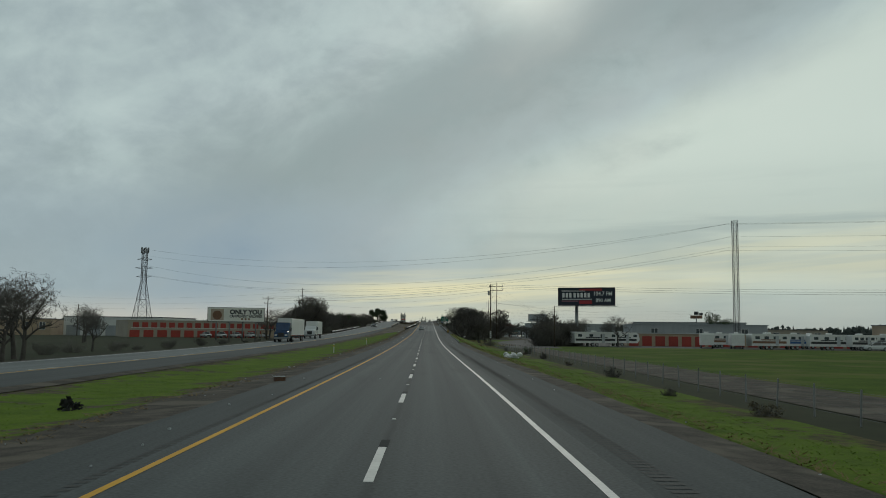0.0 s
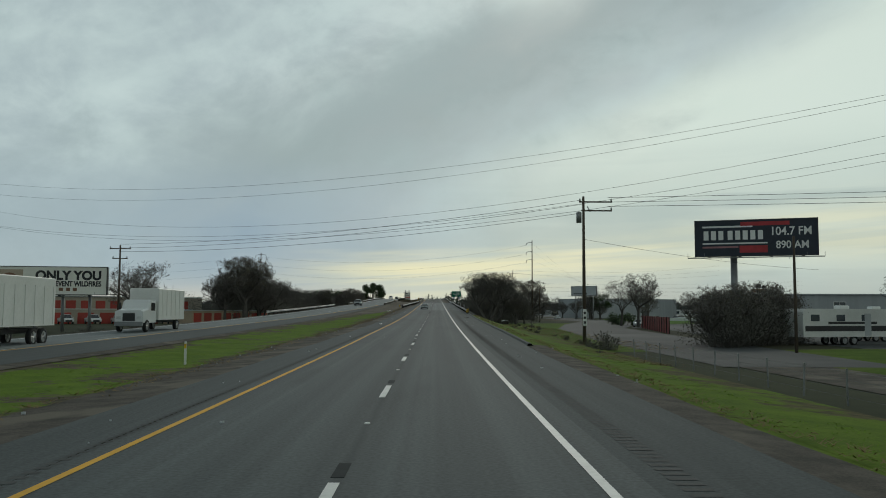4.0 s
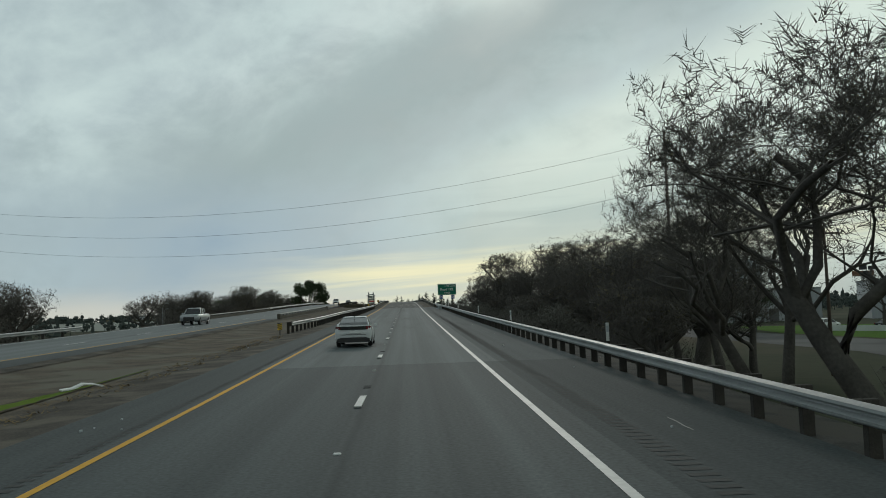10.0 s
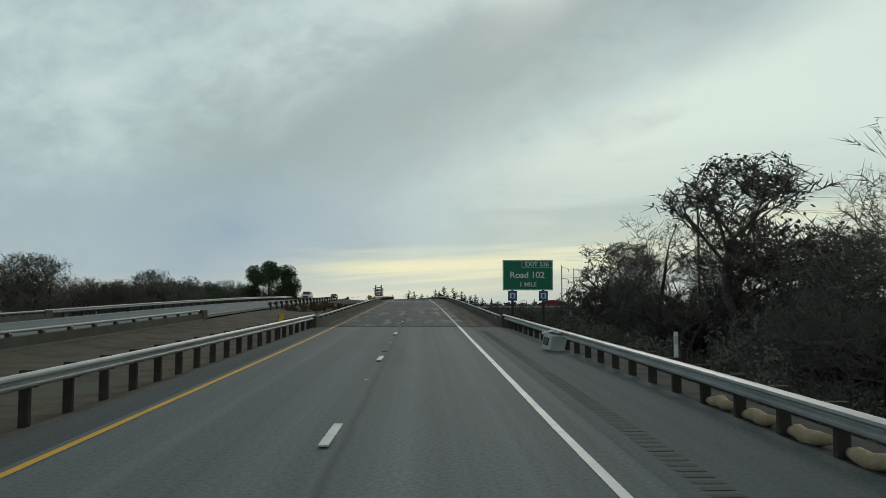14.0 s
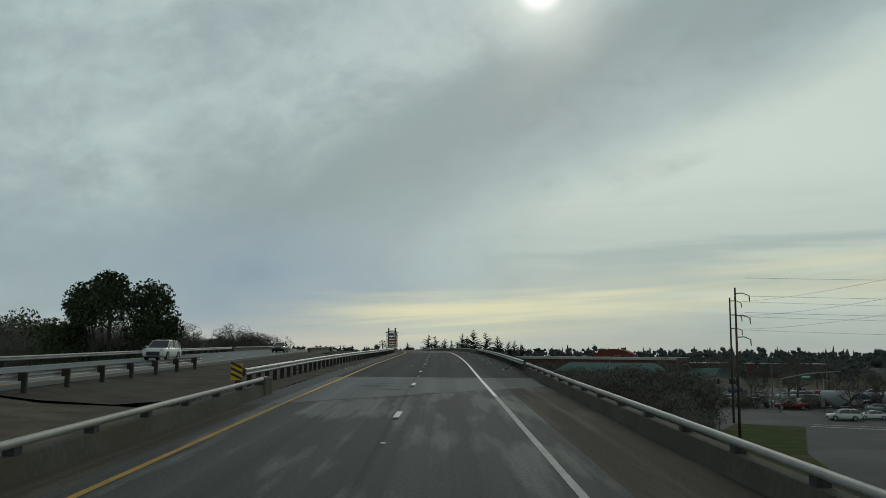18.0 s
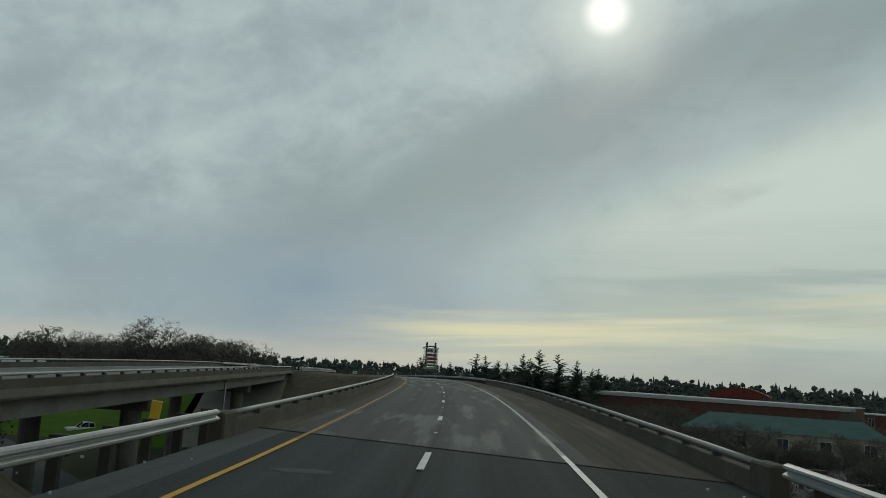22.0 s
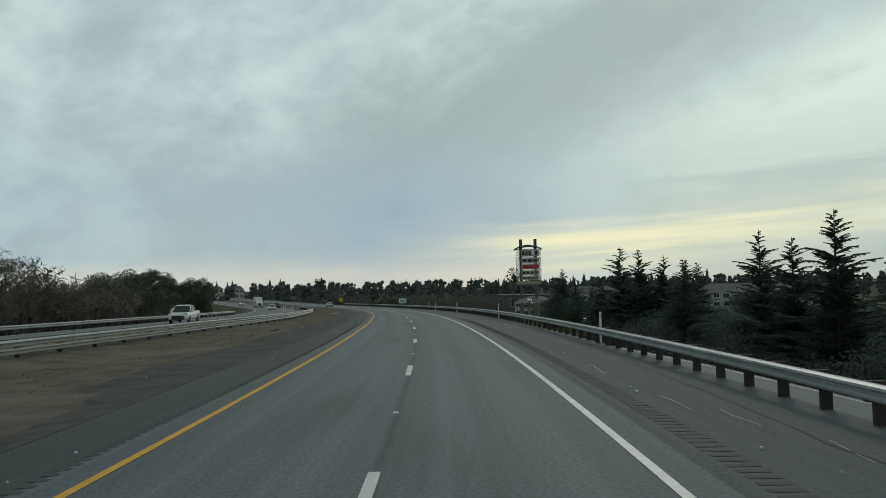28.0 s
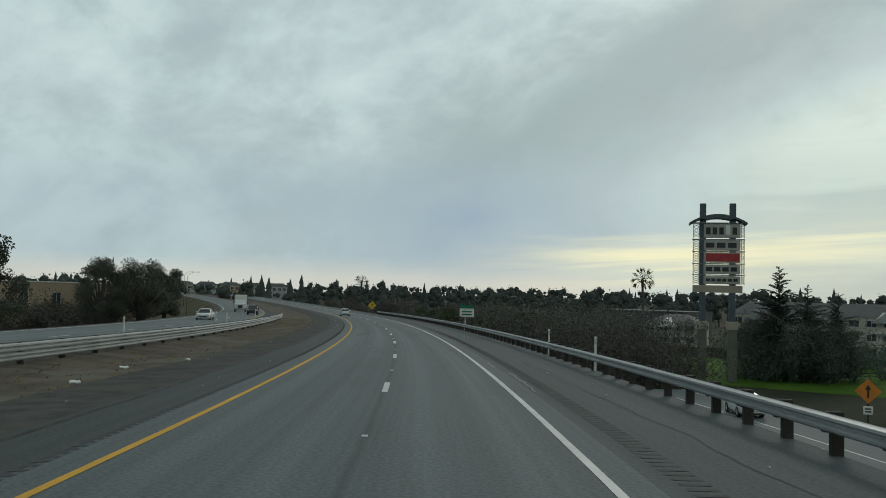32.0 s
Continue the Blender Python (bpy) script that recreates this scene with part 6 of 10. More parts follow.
# the woods' undergrowth: dense dark masses below and between the trees
def thicket(name, seed, spots, label, material=None, n=46, leaf=1.0):
    """Spots of (x, y, foot, height, width): lumpy twiggy crowns that run into one another."""
    rnd = random.Random(seed)
    sh = Shape()
    for x, y, z, h, w in spots:
        for b in range(6):
            a, r = rnd.uniform(0, 6.28), w * 0.5 * rnd.random() ** 0.6
            c = Vector((x + math.cos(a) * r, y + math.sin(a) * r, z + h * (0.12 + 0.62 * rnd.random() * (1 - 0.3 * r / w))))
            e = rnd.uniform(0.2, 0.3) * min(h, w * 1.2)
            for _ in range(n):
                d = Vector((rnd.gauss(0, 1), rnd.gauss(0, 1), rnd.gauss(0, 1))).normalized() * e * rnd.random() ** 0.4
                p = c + d
                u = Vector((rnd.uniform(-1, 1), rnd.uniform(-1, 1), rnd.uniform(-1, 1))).normalized() * rnd.uniform(0.16, 0.34) * leaf
                v = u.orthogonal().normalized() * rnd.uniform(0.1, 0.26) * leaf
                sh.add([p - u, p + v, p + u, p - v], [(0, 1, 2, 3)])
            for _ in range(7):
                q = c + Vector((rnd.uniform(-1, 1), rnd.uniform(-1, 1), rnd.uniform(0.2, 1.3))) * e * 1.1
                spike(sh, Vector((x + (c.x - x) * 0.4, y + (c.y - y) * 0.4, z)), q, 0.012 * min(4.0, h))
    return tagged(part(name, sh, material or BRUSH_LEAF, None, label), "", "thicket", "", "stuff")


def scatter_spots(seed, n, place, hmin, hmax):
    rnd = random.Random(seed)
    out = []
    for i in range(n):
        x, y, z = place(rnd, i / n)
        h = rnd.uniform(hmin, hmax)
        out.append((x, y, z, h, h * rnd.uniform(0.7, 1.2)))
    return out


def along(s0, s1, u0, u1, foot):
    def f(rnd, t):
        s, u = s0 + (s1 - s0) * t, rnd.uniform(u0, u1)
        p = rp(s, u)
        return p.x, p.y, foot(s, u)
    return f


flat_foot = lambda s, u: GROUND_Z
thicket("thicket", 45, scatter_spots(45, 26, lambda rnd, t: (-184 + 34 * t, 1004 + 18 * t + rnd.uniform(-6, 2), GROUND_Z), 8.0, 12.0), "dark trees before the brown store beyond the curve", DARK_BRUSH, 70, 0.8)
thicket("thicket", 43, scatter_spots(43, 22, lambda rnd, t: (24 + 9.5 * t, 175 + 13 * t + rnd.uniform(-2, 3), GROUND_Z), 4.2, 6.2), "dark overgrown hedge below the radio billboard", DARK_BRUSH, 190, 0.3)
thicket("thicket", 44, scatter_spots(44, 5, lambda rnd, t: (14.6 + 3.0 * t, 289 + rnd.uniform(0, 3), slope_z(289, 15)), 3.0, 4.4), "dark low growth under the old oaks", DARK_BRUSH, 190, 0.22)
bare(40.6, 175.7, 6.6, 2, label="slim bare tree in the grass beside the storage rows", group="small bare trees")
leafy(87, 250, 9.0, 0, label="round dark evergreen behind the storage rows", group="evergreen trees")
thicket("thicket", 41, scatter_spots(41, 40, lambda rnd, t: (rnd.uniform(20, 31), 583 + 46 * t, GROUND_Z), 6.0, 9.0), "dark dense scrub below the end of the first bridge", DARK_BRUSH, 130, 0.38)
thicket("thicket", 42, scatter_spots(42, 34, lambda rnd, t: (44 + 50 * t, rnd.uniform(643, 652), GROUND_Z), 2.4, 4.8), "dark trees and hedges along the car park", DARK_BRUSH, 110, 0.4)
for i, (x, y, h) in enumerate(((43, 735, 5.5), (49, 731, 6.2), (55, 728, 5.2), (61, 733, 6.0), (67, 726, 5.4), (47, 742, 6.5), (58, 739, 6.0), (45, 646, 6.0), (52, 648, 5.2), (60, 646, 6.4), (76, 650, 5.6), (88, 648, 6.2))):
    bare(x, y, h, i, label="small bare tree in the shop car park", group="car park trees")

thicket("thicket", 11, scatter_spots(11, 150, along(600, 745, 13, 40, flat_foot), 2.5, 5.2), "dark tangled scrub below the second bridge", DARK_BRUSH, 105, 0.46)
thicket("thicket", 12, scatter_spots(12, 110, lambda rnd, t: (rnd.uniform(20, 46), 760 + 75 * t, GROUND_Z), 3.0, 6.0), "dark tangled scrub before the shops", DARK_BRUSH, 90, 0.6)
thicket("thicket", 13, scatter_spots(13, 130, lambda rnd, t: (rnd.uniform(12, 50), 815 + 95 * t, GROUND_Z), 5.0, 8.5), "dark evergreen growth round the cedars", NEEDLE, 65, 0.7)
thicket("thicket", 14, scatter_spots(14, 170, lambda rnd, t: (rnd.uniform(-72, -50) + (9 if t > 0.5 else 0) - 30 * max(0, t - 0.5), 610 + 153 * t + (52 if t > 0.5 else 0), GROUND_Z), 7.0, 12.0), "dark wooded belt beyond the opposite lanes", DARK_BRUSH, 60, 0.82)
thicket("thicket", 15, scatter_spots(15, 80, along(840, 930, -80, -52, left_z), 8.0, 12.5) + scatter_spots(35, 30, along(1048, 1092, -64, -46, left_z), 5.0, 9.5), "dark wooded belt along the curve", DARK_BRUSH, 60, 0.82)
thicket("thicket", 16, scatter_spots(16, 110, along(975, 1075, 14, 30, flat_foot), 6.5, 10.0), "dark dense growth between the curve and the shopping sign", DARK_BRUSH, 60, 0.82)
thicket("thicket", 18, scatter_spots(18, 110, lambda rnd, t: (rnd.uniform(-64, -40) - 8 * t, 985 + 62 * t, GROUND_Z), 8.0, 12.0), "rounded dark scrub oaks beside the shopping sign", DARK_BRUSH, 60, 0.82)
thicket("thicket", 26, scatter_spots(26, 46, along(961, 988, 21, 33, flat_foot), 9.5, 14.0), "dark rounded scrub oaks below the curve", DARK_BRUSH, 120, 0.55)
thicket("thicket", 28, scatter_spots(28, 22, lambda rnd, t: (-25.5 + 14.5 * t, rnd.uniform(996, 1006), GROUND_Z), 8.0, 12.5), "dense dark green conifer boughs beside the shopping sign", NEEDLE, 150, 0.55)
thicket("thicket", 29, scatter_spots(29, 70, lambda rnd, t: (30 + 64 * t, 843 - 34 * t - rnd.uniform(0, 9), GROUND_Z), 4.5, 8.2), "dark bushes before the long brick store", DARK_BRUSH, 80, 0.6)
thicket("thicket", 20, scatter_spots(20, 60, lambda rnd, t: (-8 + 70 * t, rnd.uniform(1000, 1034) - 25 * t, GROUND_Z), 4.5, 8.0), "dark garden trees before the apartment houses", NEEDLE)
thicket("thicket", 21, scatter_spots(21, 60, along(286, 364, -50, -39, flat_foot), 6.0, 9.2), "dark twiggy growth beyond the opposite lanes", None, 110, 0.55)
thicket("thicket", 22, scatter_spots(22, 70, lambda rnd, t: (-4 + 26 * t + rnd.uniform(-3, 3), rnd.uniform(915, 955) - 8 * t, GROUND_Z), 5.0, 8.5), "dark evergreen growth under the cedars", NEEDLE, 90, 0.6)
thicket("thicket", 23, scatter_spots(23, 30, lambda rnd, t: (33 + 34 * t, 747 - 12 * t + rnd.uniform(-6, 3), GROUND_Z), 2.2, 4.2), "dark bushes before the teal-roofed shops", DARK_BRUSH, 110, 0.5)
thicket("dry_weeds", 25, scatter_spots(25, 46, along(473, 500, -14, -7.6, lambda s, u: road_z(s) - 0.5), 0.5, 1.1), "brown dry weeds on the dirt beside the bridge", DRY_WEED, 60, 0.2)
thicket("thicket", 27, scatter_spots(27, 90, along(322, 440, 11.0, 17.0, slope_z), 2.2, 4.2), "dark tangled undergrowth on the highway bank", DARK_BRUSH, 130, 0.3)
thicket("thicket", 17, scatter_spots(17, 34, lambda rnd, t: (rnd.uniform(-66, -44), 505 + 90 * t, GROUND_Z), 4.0, 6.5), "dark growth beyond the opposite lanes")
for i, (x, y, ztop) in enumerate(((-65.7, 754.2, 18.8), (-60, 762, 16), (-63.7, 812, 16.8), (-58, 642, 16), (-66, 664, 17), (-60, 680, 16.5))):
    (bare if i % 2 == 0 else bushy)(x, y, ztop - GROUND_Z, i)
for i, (x, y, ztop) in enumerate(((29, 843, 15), (33, 862, 15.5), (27, 872, 16), (38, 880, 14), (2, 938, 17.5), (5.5, 931, 16.5), (9, 941, 16))):
    conifer(x, y, ztop - GROUND_Z, i + 1)
bare(16.8, 246.3, 2.5, 1, label="thin dead sapling in the grass strip", group="small bare trees")
# palms
plant(PALM, ("trunk", "palm_head"), "palm_tree", "tall fan palm with a round shaggy head", "tree", "palms", ground_pose(-41.6, 1082.5), 17.0 / 12.6)
plant(PALM, ("trunk", "palm_head"), "palm_tree", "tall fan palm with a round shaggy head", "tree", "palms", ground_pose(-154.9, 1191.1), 16.4 / 12.6)
plant(GREENBUSH[0], ("stem", "foliage"), "garden_bush", "tall shaggy dark green bush beside the lawn", "shrub", "garden bushes", ground_pose(40.0, 284.5), 1.25)
plant(PALM, ("trunk", "palm_head"), "palm_tree", "tall fan palm with a round shaggy head", "tree", "palms", ground_pose(205, 610), 1.45)


def far_woods(name, seed, n, place, hmin, hmax, label):
    """Distant tree line: many small ragged crowns, round and pointed."""
    rnd = random.Random(seed)
    sh = Shape()
    for i in range(n):
        x, y = place(rnd, i / n)
        pointed = noise.noise(Vector((x, y, 0)) * 0.02) > 0.12 and rnd.random() < 0.55
        h = rnd.uniform(hmin, hmax)
        w = h * (rnd.uniform(0.36, 0.5) if pointed else rnd.uniform(0.42, 0.75))
        if pointed:
            tiers = 6
            for k in range(tiers):
                z0, z1 = h * k / tiers * 0.92, h * min(1.0, (k + 1.6) / tiers)
                r = w * 0.55 * (1 - k / tiers * 0.92)
                ring = [(x + math.cos(6.283 * q / 7) * r * rnd.uniform(0.6, 1.2), y + math.sin(6.283 * q / 7) * r * rnd.uniform(0.6, 1.2), GROUND_Z + z0 + rnd.uniform(-0.03, 0.03) * h) for q in range(7)]
                sh.add(ring + [(x, y, GROUND_Z + z1)], [(q, (q + 1) % 7, 7) for q in range(7)])
            continue
        sh.add([(x - 0.03 * h, y, GROUND_Z - 0.2), (x + 0.03 * h, y, GROUND_Z - 0.2), (x, y + 0.03 * h, GROUND_Z - 0.2), (x, y, GROUND_Z + 0.5 * h)], [(0, 1, 3), (1, 2, 3), (2, 0, 3)])
        for k in range(7):
            a, rr = rnd.uniform(0, 6.28), w * 0.5 * rnd.random() ** 0.6 * 0.75
            c = Vector((x + math.cos(a) * rr, y + math.sin(a) * rr, GROUND_Z + h * rnd.uniform(0.22, 0.8) * (1 - 0.25 * rr / w)))
            e = h * rnd.uniform(0.12, 0.18)
            rings = []
            for ph in (0.5, 1.15, 1.9, 2.6):
                rings.append([(c.x + math.sin(ph) * math.cos(1.2566 * q + k) * e * rnd.uniform(0.5, 0.95), c.y + math.sin(ph) * math.sin(1.2566 * q + k) * e * rnd.uniform(0.5, 0.95), c.z - math.cos(ph) * e * rnd.uniform(0.5, 0.8)) for q in range(5)])
            sh.loft(rings)
            for _ in range(10):
                d = Vector((rnd.gauss(0, 1), rnd.gauss(0, 1), rnd.gauss(0.3, 1))).normalized()
                q = c + d * e * rnd.uniform(0.6, 1.15)
                u = Vector((rnd.uniform(-1, 1), rnd.uniform(-1, 1), rnd.uniform(-1, 1))).normalized() * e * 0.24
                v = u.orthogonal() * rnd.uniform(0.5, 1.0)
                sh.add([q - u, q + v, q + u], [(0, 1, 2)])
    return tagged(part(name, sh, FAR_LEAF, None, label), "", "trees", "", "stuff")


def arc(cx, cy, r0, r1, a0, a1):
    def f(rnd, t):
        a = radians(a0 + (a1 - a0) * t + rnd.uniform(-0.5, 0.5))
        r = rnd.uniform(r0, r1)
        return cx + math.sin(a) * r, cy + math.cos(a) * r
    return f


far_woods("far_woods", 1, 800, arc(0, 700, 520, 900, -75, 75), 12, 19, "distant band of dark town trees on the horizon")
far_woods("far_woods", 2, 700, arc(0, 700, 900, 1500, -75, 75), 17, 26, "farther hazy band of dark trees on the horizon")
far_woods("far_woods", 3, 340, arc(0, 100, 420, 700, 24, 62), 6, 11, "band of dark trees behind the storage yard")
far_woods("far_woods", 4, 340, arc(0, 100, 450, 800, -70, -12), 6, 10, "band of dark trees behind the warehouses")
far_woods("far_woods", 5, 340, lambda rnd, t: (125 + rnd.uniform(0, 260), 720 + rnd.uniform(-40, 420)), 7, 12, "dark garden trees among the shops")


def grass_tufts(name, areas, material, seed, label, hmin=0.02, hmax=0.055):
    rnd = random.Random(seed)
    sh = Shape()
    for s0, s1, u0, u1, n, dz in areas:
        for _ in range(n):
            s, u = rnd.uniform(s0, s1), rnd.uniform(u0, u1)
            if noise.noise(Vector((s * 0.15, u * 0.35, seed))) < -0.42:
                continue
            p = rp(s, u, dz(s, u) if callable(dz) else dz)
            for k in range(5):
                a = rnd.uniform(0, 6.28)
                h = rnd.uniform(hmin, hmax)
                d = Vector((math.cos(a), math.sin(a), 0))
                w = Vector((-d.y, d.x, 0)) * 0.018
                q = p + Vector((rnd.uniform(-0.16, 0.16), rnd.uniform(-0.16, 0.16), 0))
                sh.add([q - w, q + w, q + d * h * 2.6 + Vector((0, 0, h * 0.8))], [(0, 1, 2)])
    return tagged(part(name, sh, material, None, label), "", "grass", "", "stuff")


def bank_z(s, u):
    f = (u - 8.25) / max(0.1, bank_foot(s) - 8.25)
    return -0.15 + (down(s) + 0.15) * min(1, f)


def median_z(s, u):
    return gz(u, s) if green_left(s) + 0.2 < u < green_right(s) - 0.2 else -2.0


grass_tufts("grass", ((0, 300, -14.9, -8.3, 5000, median_z), (0, 262, 8.5, 11.0, 4000, bank_z), (168, 285, 11, 19, 1000, lambda s, u: max(bank_z(s, u) if u < 14 else GROUND_Z - road_z(s) + 0.03, GROUND_Z - road_z(s) + 0.03))), BLADES, 3, "uneven bright green winter grass blades")
grass_tufts("dry_grass", ((168, 285, 11, 20, 3000, lambda s, u: GROUND_Z - road_z(s) + 0.03), (150, 268, 10.5, 14.5, 2600, bank_z), (740, 1010, -13, -7.5, 2500, -0.15), (0, 330, -8.6, -7.4, 1500, -0.1), (0, 262, 8.0, 8.8, 1500, -0.1)), DRY_BLADES, 4, "sparse dry brown weeds on bare ground", 0.04, 0.13)
for s, u, k in ((36, 11.2, 0), (52, 12.3, 0), (70, 12.6, 1), (120, 12.4, 0), (152, 10.4, 1), (160, 11.6, 0), (172, 13.0, 0), (178, 13.6, 1), (190, 14, 0), (201, 14.5, 1), (214, 14, 0), (226, 14.6, 1), (237, 15, 0), (246, 14, 1), (28, 12, 1), (88, 13, 0), (104, 13, 1), (232, 16.5, 0), (240, 17.5, 1), (247, 16, 1), (252, 18, 0), (258, 15.5, 1), (262, 18.5, 1), (268, 17, 0), (243, 13, 1), (255, 12.5, 0)):
    p = rp(s, u, flat=True)
    plant(SMALL[k], ("stem", "foliage"), "weed_clump", "low brown weedy clump by the fence", "shrub", "roadside weeds", ground_pose(p.x, p.y, GROUND_Z), prng.uniform(0.45, 0.9))
plant(shrub_meshes(13, 1.55, 1.0, 900, 0.045, 80, LEAF), ("stem", "foliage"), "bush", "upright dark green bush by the wire fence", "shrub", "roadside weeds", ground_pose(13.6, 107.5, GROUND_Z), 1.0)
plant(SMALL[0], ("stem", "foliage"), "bush", "dark roadside bush near the pole", "shrub", "roadside weeds", ground_pose(13.2, 168, GROUND_Z), 1.8)


# ---------------------------------------------------------------- poles, towers and wires
def utility_pole(x, y, h, arms, label, z=GROUND_Z, r=0.17, turn=0.0, transformer=False, steps=False):
    """arms: (height from the ground, reach to -x, reach to +x)."""
    t = thing("utility_pole", label, "utility pole", pose(x, y, z, 0, 0, turn), "utility poles")
    part("pole", Shape().tube([(0, 0, -0.3), (0, 0, h * 0.5), (0, 0, h)], [r, r * 0.85, r * 0.62], 9), POLE_WOOD, t, smooth=True)
    for hz, a, b in arms:
        part("crossarm", Shape().box(-a, -0.06, hz - 0.06, b, 0.06, hz + 0.06, None, 0.01), POLE_WOOD, t)
        for xx in ([-a + 0.08] if a > 0.3 else []) + ([b - 0.08] if b > 0.3 else []):
            part("insulator", Shape().tube([(xx, 0, hz + 0.05), (xx, 0, hz + 0.13), (xx, 0, hz + 0.3)], [0.05, 0.085, 0.05], 7), STEEL, t, "grey porcelain insulator")
    if transformer:
        part("transformer", Shape().tube([(-0.42, 0, h - 2.4), (-0.42, 0, h - 1.5), (-0.42, 0, h - 1.4)], [0.24, 0.24, 0.1], 12), STEEL, t, "grey transformer can", smooth=True)
        part("cutout", Shape().tube([(0.35, 0, h - 0.9), (0.6, 0, h - 1.4)], 0.05, 6), STEEL, t)
        part("sign_plate", Shape().box(-0.16, -0.24, 1.5, 0.16, -0.2, 3.0), SIGN_WHITE, t, "white vertical plate with dark bars")
        for k in range(3):
            part("plate_bar", Shape().box(-0.1, -0.25, 1.7 + 0.42 * k, 0.1, -0.243, 1.92 + 0.42 * k), SIGN_BLACK, t)
    return t


def davit_pole(x, y, h, sides, label, z=GROUND_Z, levels=(0.6, 3.3, 5.8), r=0.22):
    t = thing("utility_pole", label, "utility pole", pose(x, y, z), "utility poles")
    part("pole", Shape().tube([(0, 0, -0.3), (0, 0, h)], [r, r * 0.6], 10), POLE_WOOD, t, smooth=True)
    for d in levels:
        for sg in sides:
            part("davit_arm", Shape().tube([(0, 0, h - d), (sg * 0.9, 0, h - d + 0.05), (sg * 1.7, 0, h - d - 0.25)], [0.08, 0.07, 0.05], 6), STEEL, t)
            part("insulator", Shape().tube([(sg * 1.7, 0, h - d - 0.25), (sg * 1.75, 0, h - d - 1.0)], [0.07, 0.06], 6), DARK_STEEL, t)
    return t


def wire(p, q, sag, r=0.014, label="thin black overhead cable with a slight sag"):
    p, q = Vector(p), Vector(q)
    pts = [p.lerp(q, i / 24) - Vector((0, 0, 4 * sag * (i / 24) * (1 - i / 24))) for i in range(25)]
    return tagged(part("overhead_wire", Shape().tube(pts, r, 4), WIRE, None, label), "", "cable", "overhead wires")


def lattice_tower(x, y, h, base, top, label, name, arms, panels=9, guyed=False):
    t = thing(name, label, "tower", pose(x, y, GROUND_Z))
    wid = lambda z: base + (top - base) * min(1, z / (h * 0.62)) if not guyed else base
    corners = ((-1, -1), (1, -1), (1, 1), (-1, 1))
    for cx, cy in corners:
        pts = [(cx * wid(h * i / 8) / 2, cy * wid(h * i / 8) / 2, h * i / 8) for i in range(9)]
        part("leg", Shape().tube(pts, 0.09 if not guyed else 0.05, 4), DARK_STEEL, t)
    zs = [0.0]
    for i in range(panels):
        zs.append(zs[-1] + (h / panels if guyed else h / panels * (1.35 - 0.7 * i / (panels - 1))))
    for z0, z1 in zip(zs, zs[1:]):
        sh = Shape()
        for k in range(4):
            a, b = corners[k], corners[(k + 1) % 4]
            w0, w1 = wid(z0) / 2, wid(z1) / 2
            sh.tube([(a[0] * w0, a[1] * w0, z0), (b[0] * w1, b[1] * w1, z1)], 0.05 if not guyed else 0.025, 3)
            sh.tube([(b[0] * w0, b[1] * w0, z0), (a[0] * w1, a[1] * w1, z1)], 0.05 if not guyed else 0.025, 3)
            sh.tube([(a[0] * w1, a[1] * w1, z1), (b[0] * w1, b[1] * w1, z1)], 0.045 if not guyed else 0.022, 3)
        part("bracing_panel", sh, DARK_STEEL, t)
    for z, reach in arms:
        sh = Shape()
        for sg in (-1, 1):
            sh.tube([(0, 0, z + 0.5), (sg * reach, 0, z)], 0.06, 4)
            sh.tube([(0, 0, z - 0.35), (sg * reach, 0, z)], 0.06, 4)
        part("tower_arm", sh, DARK_STEEL, t)
    return t


tl = lattice_tower(-91.6, 273.3, 28.4, 6.5, 1.4, "tall dark steel lattice power tower with short arms", "power_tower", ((25.0, 2.4), (22.2, 2.9), (19.4, 2.4)))
for k in range(6):
    a = k * math.pi / 3
    part("antenna_panel", Shape().box(math.cos(a) * 1.15 - 0.16, math.sin(a) * 1.15 - 0.16, 27.0, math.cos(a) * 1.15 + 0.16, math.sin(a) * 1.15 + 0.16, 28.9, None, 0.04), STEEL, tl, "grey antenna panel")
lattice_tower(63.9, 171.2, 26.3, 0.95, 0.95, "slim dark steel lattice mast beside the storage yard", "lattice_mast", (), 26, True)
utility_pole(14.4, 183.3, 13.2, ((12.7, 0.4, 2.6), (11.9, 0.2, 2.6)), "brown wooden utility pole with a transformer by the side road", transformer=True)
davit_pole(30.0, 360.9, 24.2, (-1,), "tall dark pole with three arms on one side")
davit_pole(-57.6, 388.6, 22.0, (-1, 1), "tall dark pole with three pairs of arms")
utility_pole(-41, 219.6, 11.4, ((10.9, 1.4, 1.4), (9.6, 1.0, 1.0)), "dark wooden pole with a wide crossarm beside the billboard")
utility_pole(-117, 285, 10.6, ((10.2, 1.3, 1.3), (9.2, 1.3, 1.3)), "dark wooden pole with crossarms by the warehouse")
utility_pole(-136, 262, 12.2, ((11.8, 1.3, 1.3), (10.6, 1.0, 1.0)), "dark wooden pole with crossarms among bare trees")
davit_pole(44.0, 612.0, 18.5, (1,), "dark slender pole with arms at the street crossing", levels=(0.5, 2.6, 4.6), r=0.18)
davit_pole(36.6, 588.3, 18.1, (1,), "dark slender pole with paired insulators at the street crossing", levels=(0.7, 3.4, 6.0), r=0.18)
utility_pole(34.9, 479, 21.0, ((19.5, 1.5, 1.5),), "tall wooden pole with one crossarm behind the thicket", r=0.2)
utility_pole(27.5, 322, 9.5, ((9.0, 1.0, 1.0),), "small wooden pole behind the trees", r=0.13)
utility_pole(-170.3, 1052, 18.2, (), "plain tall wooden pole beyond the curve", r=0.2)
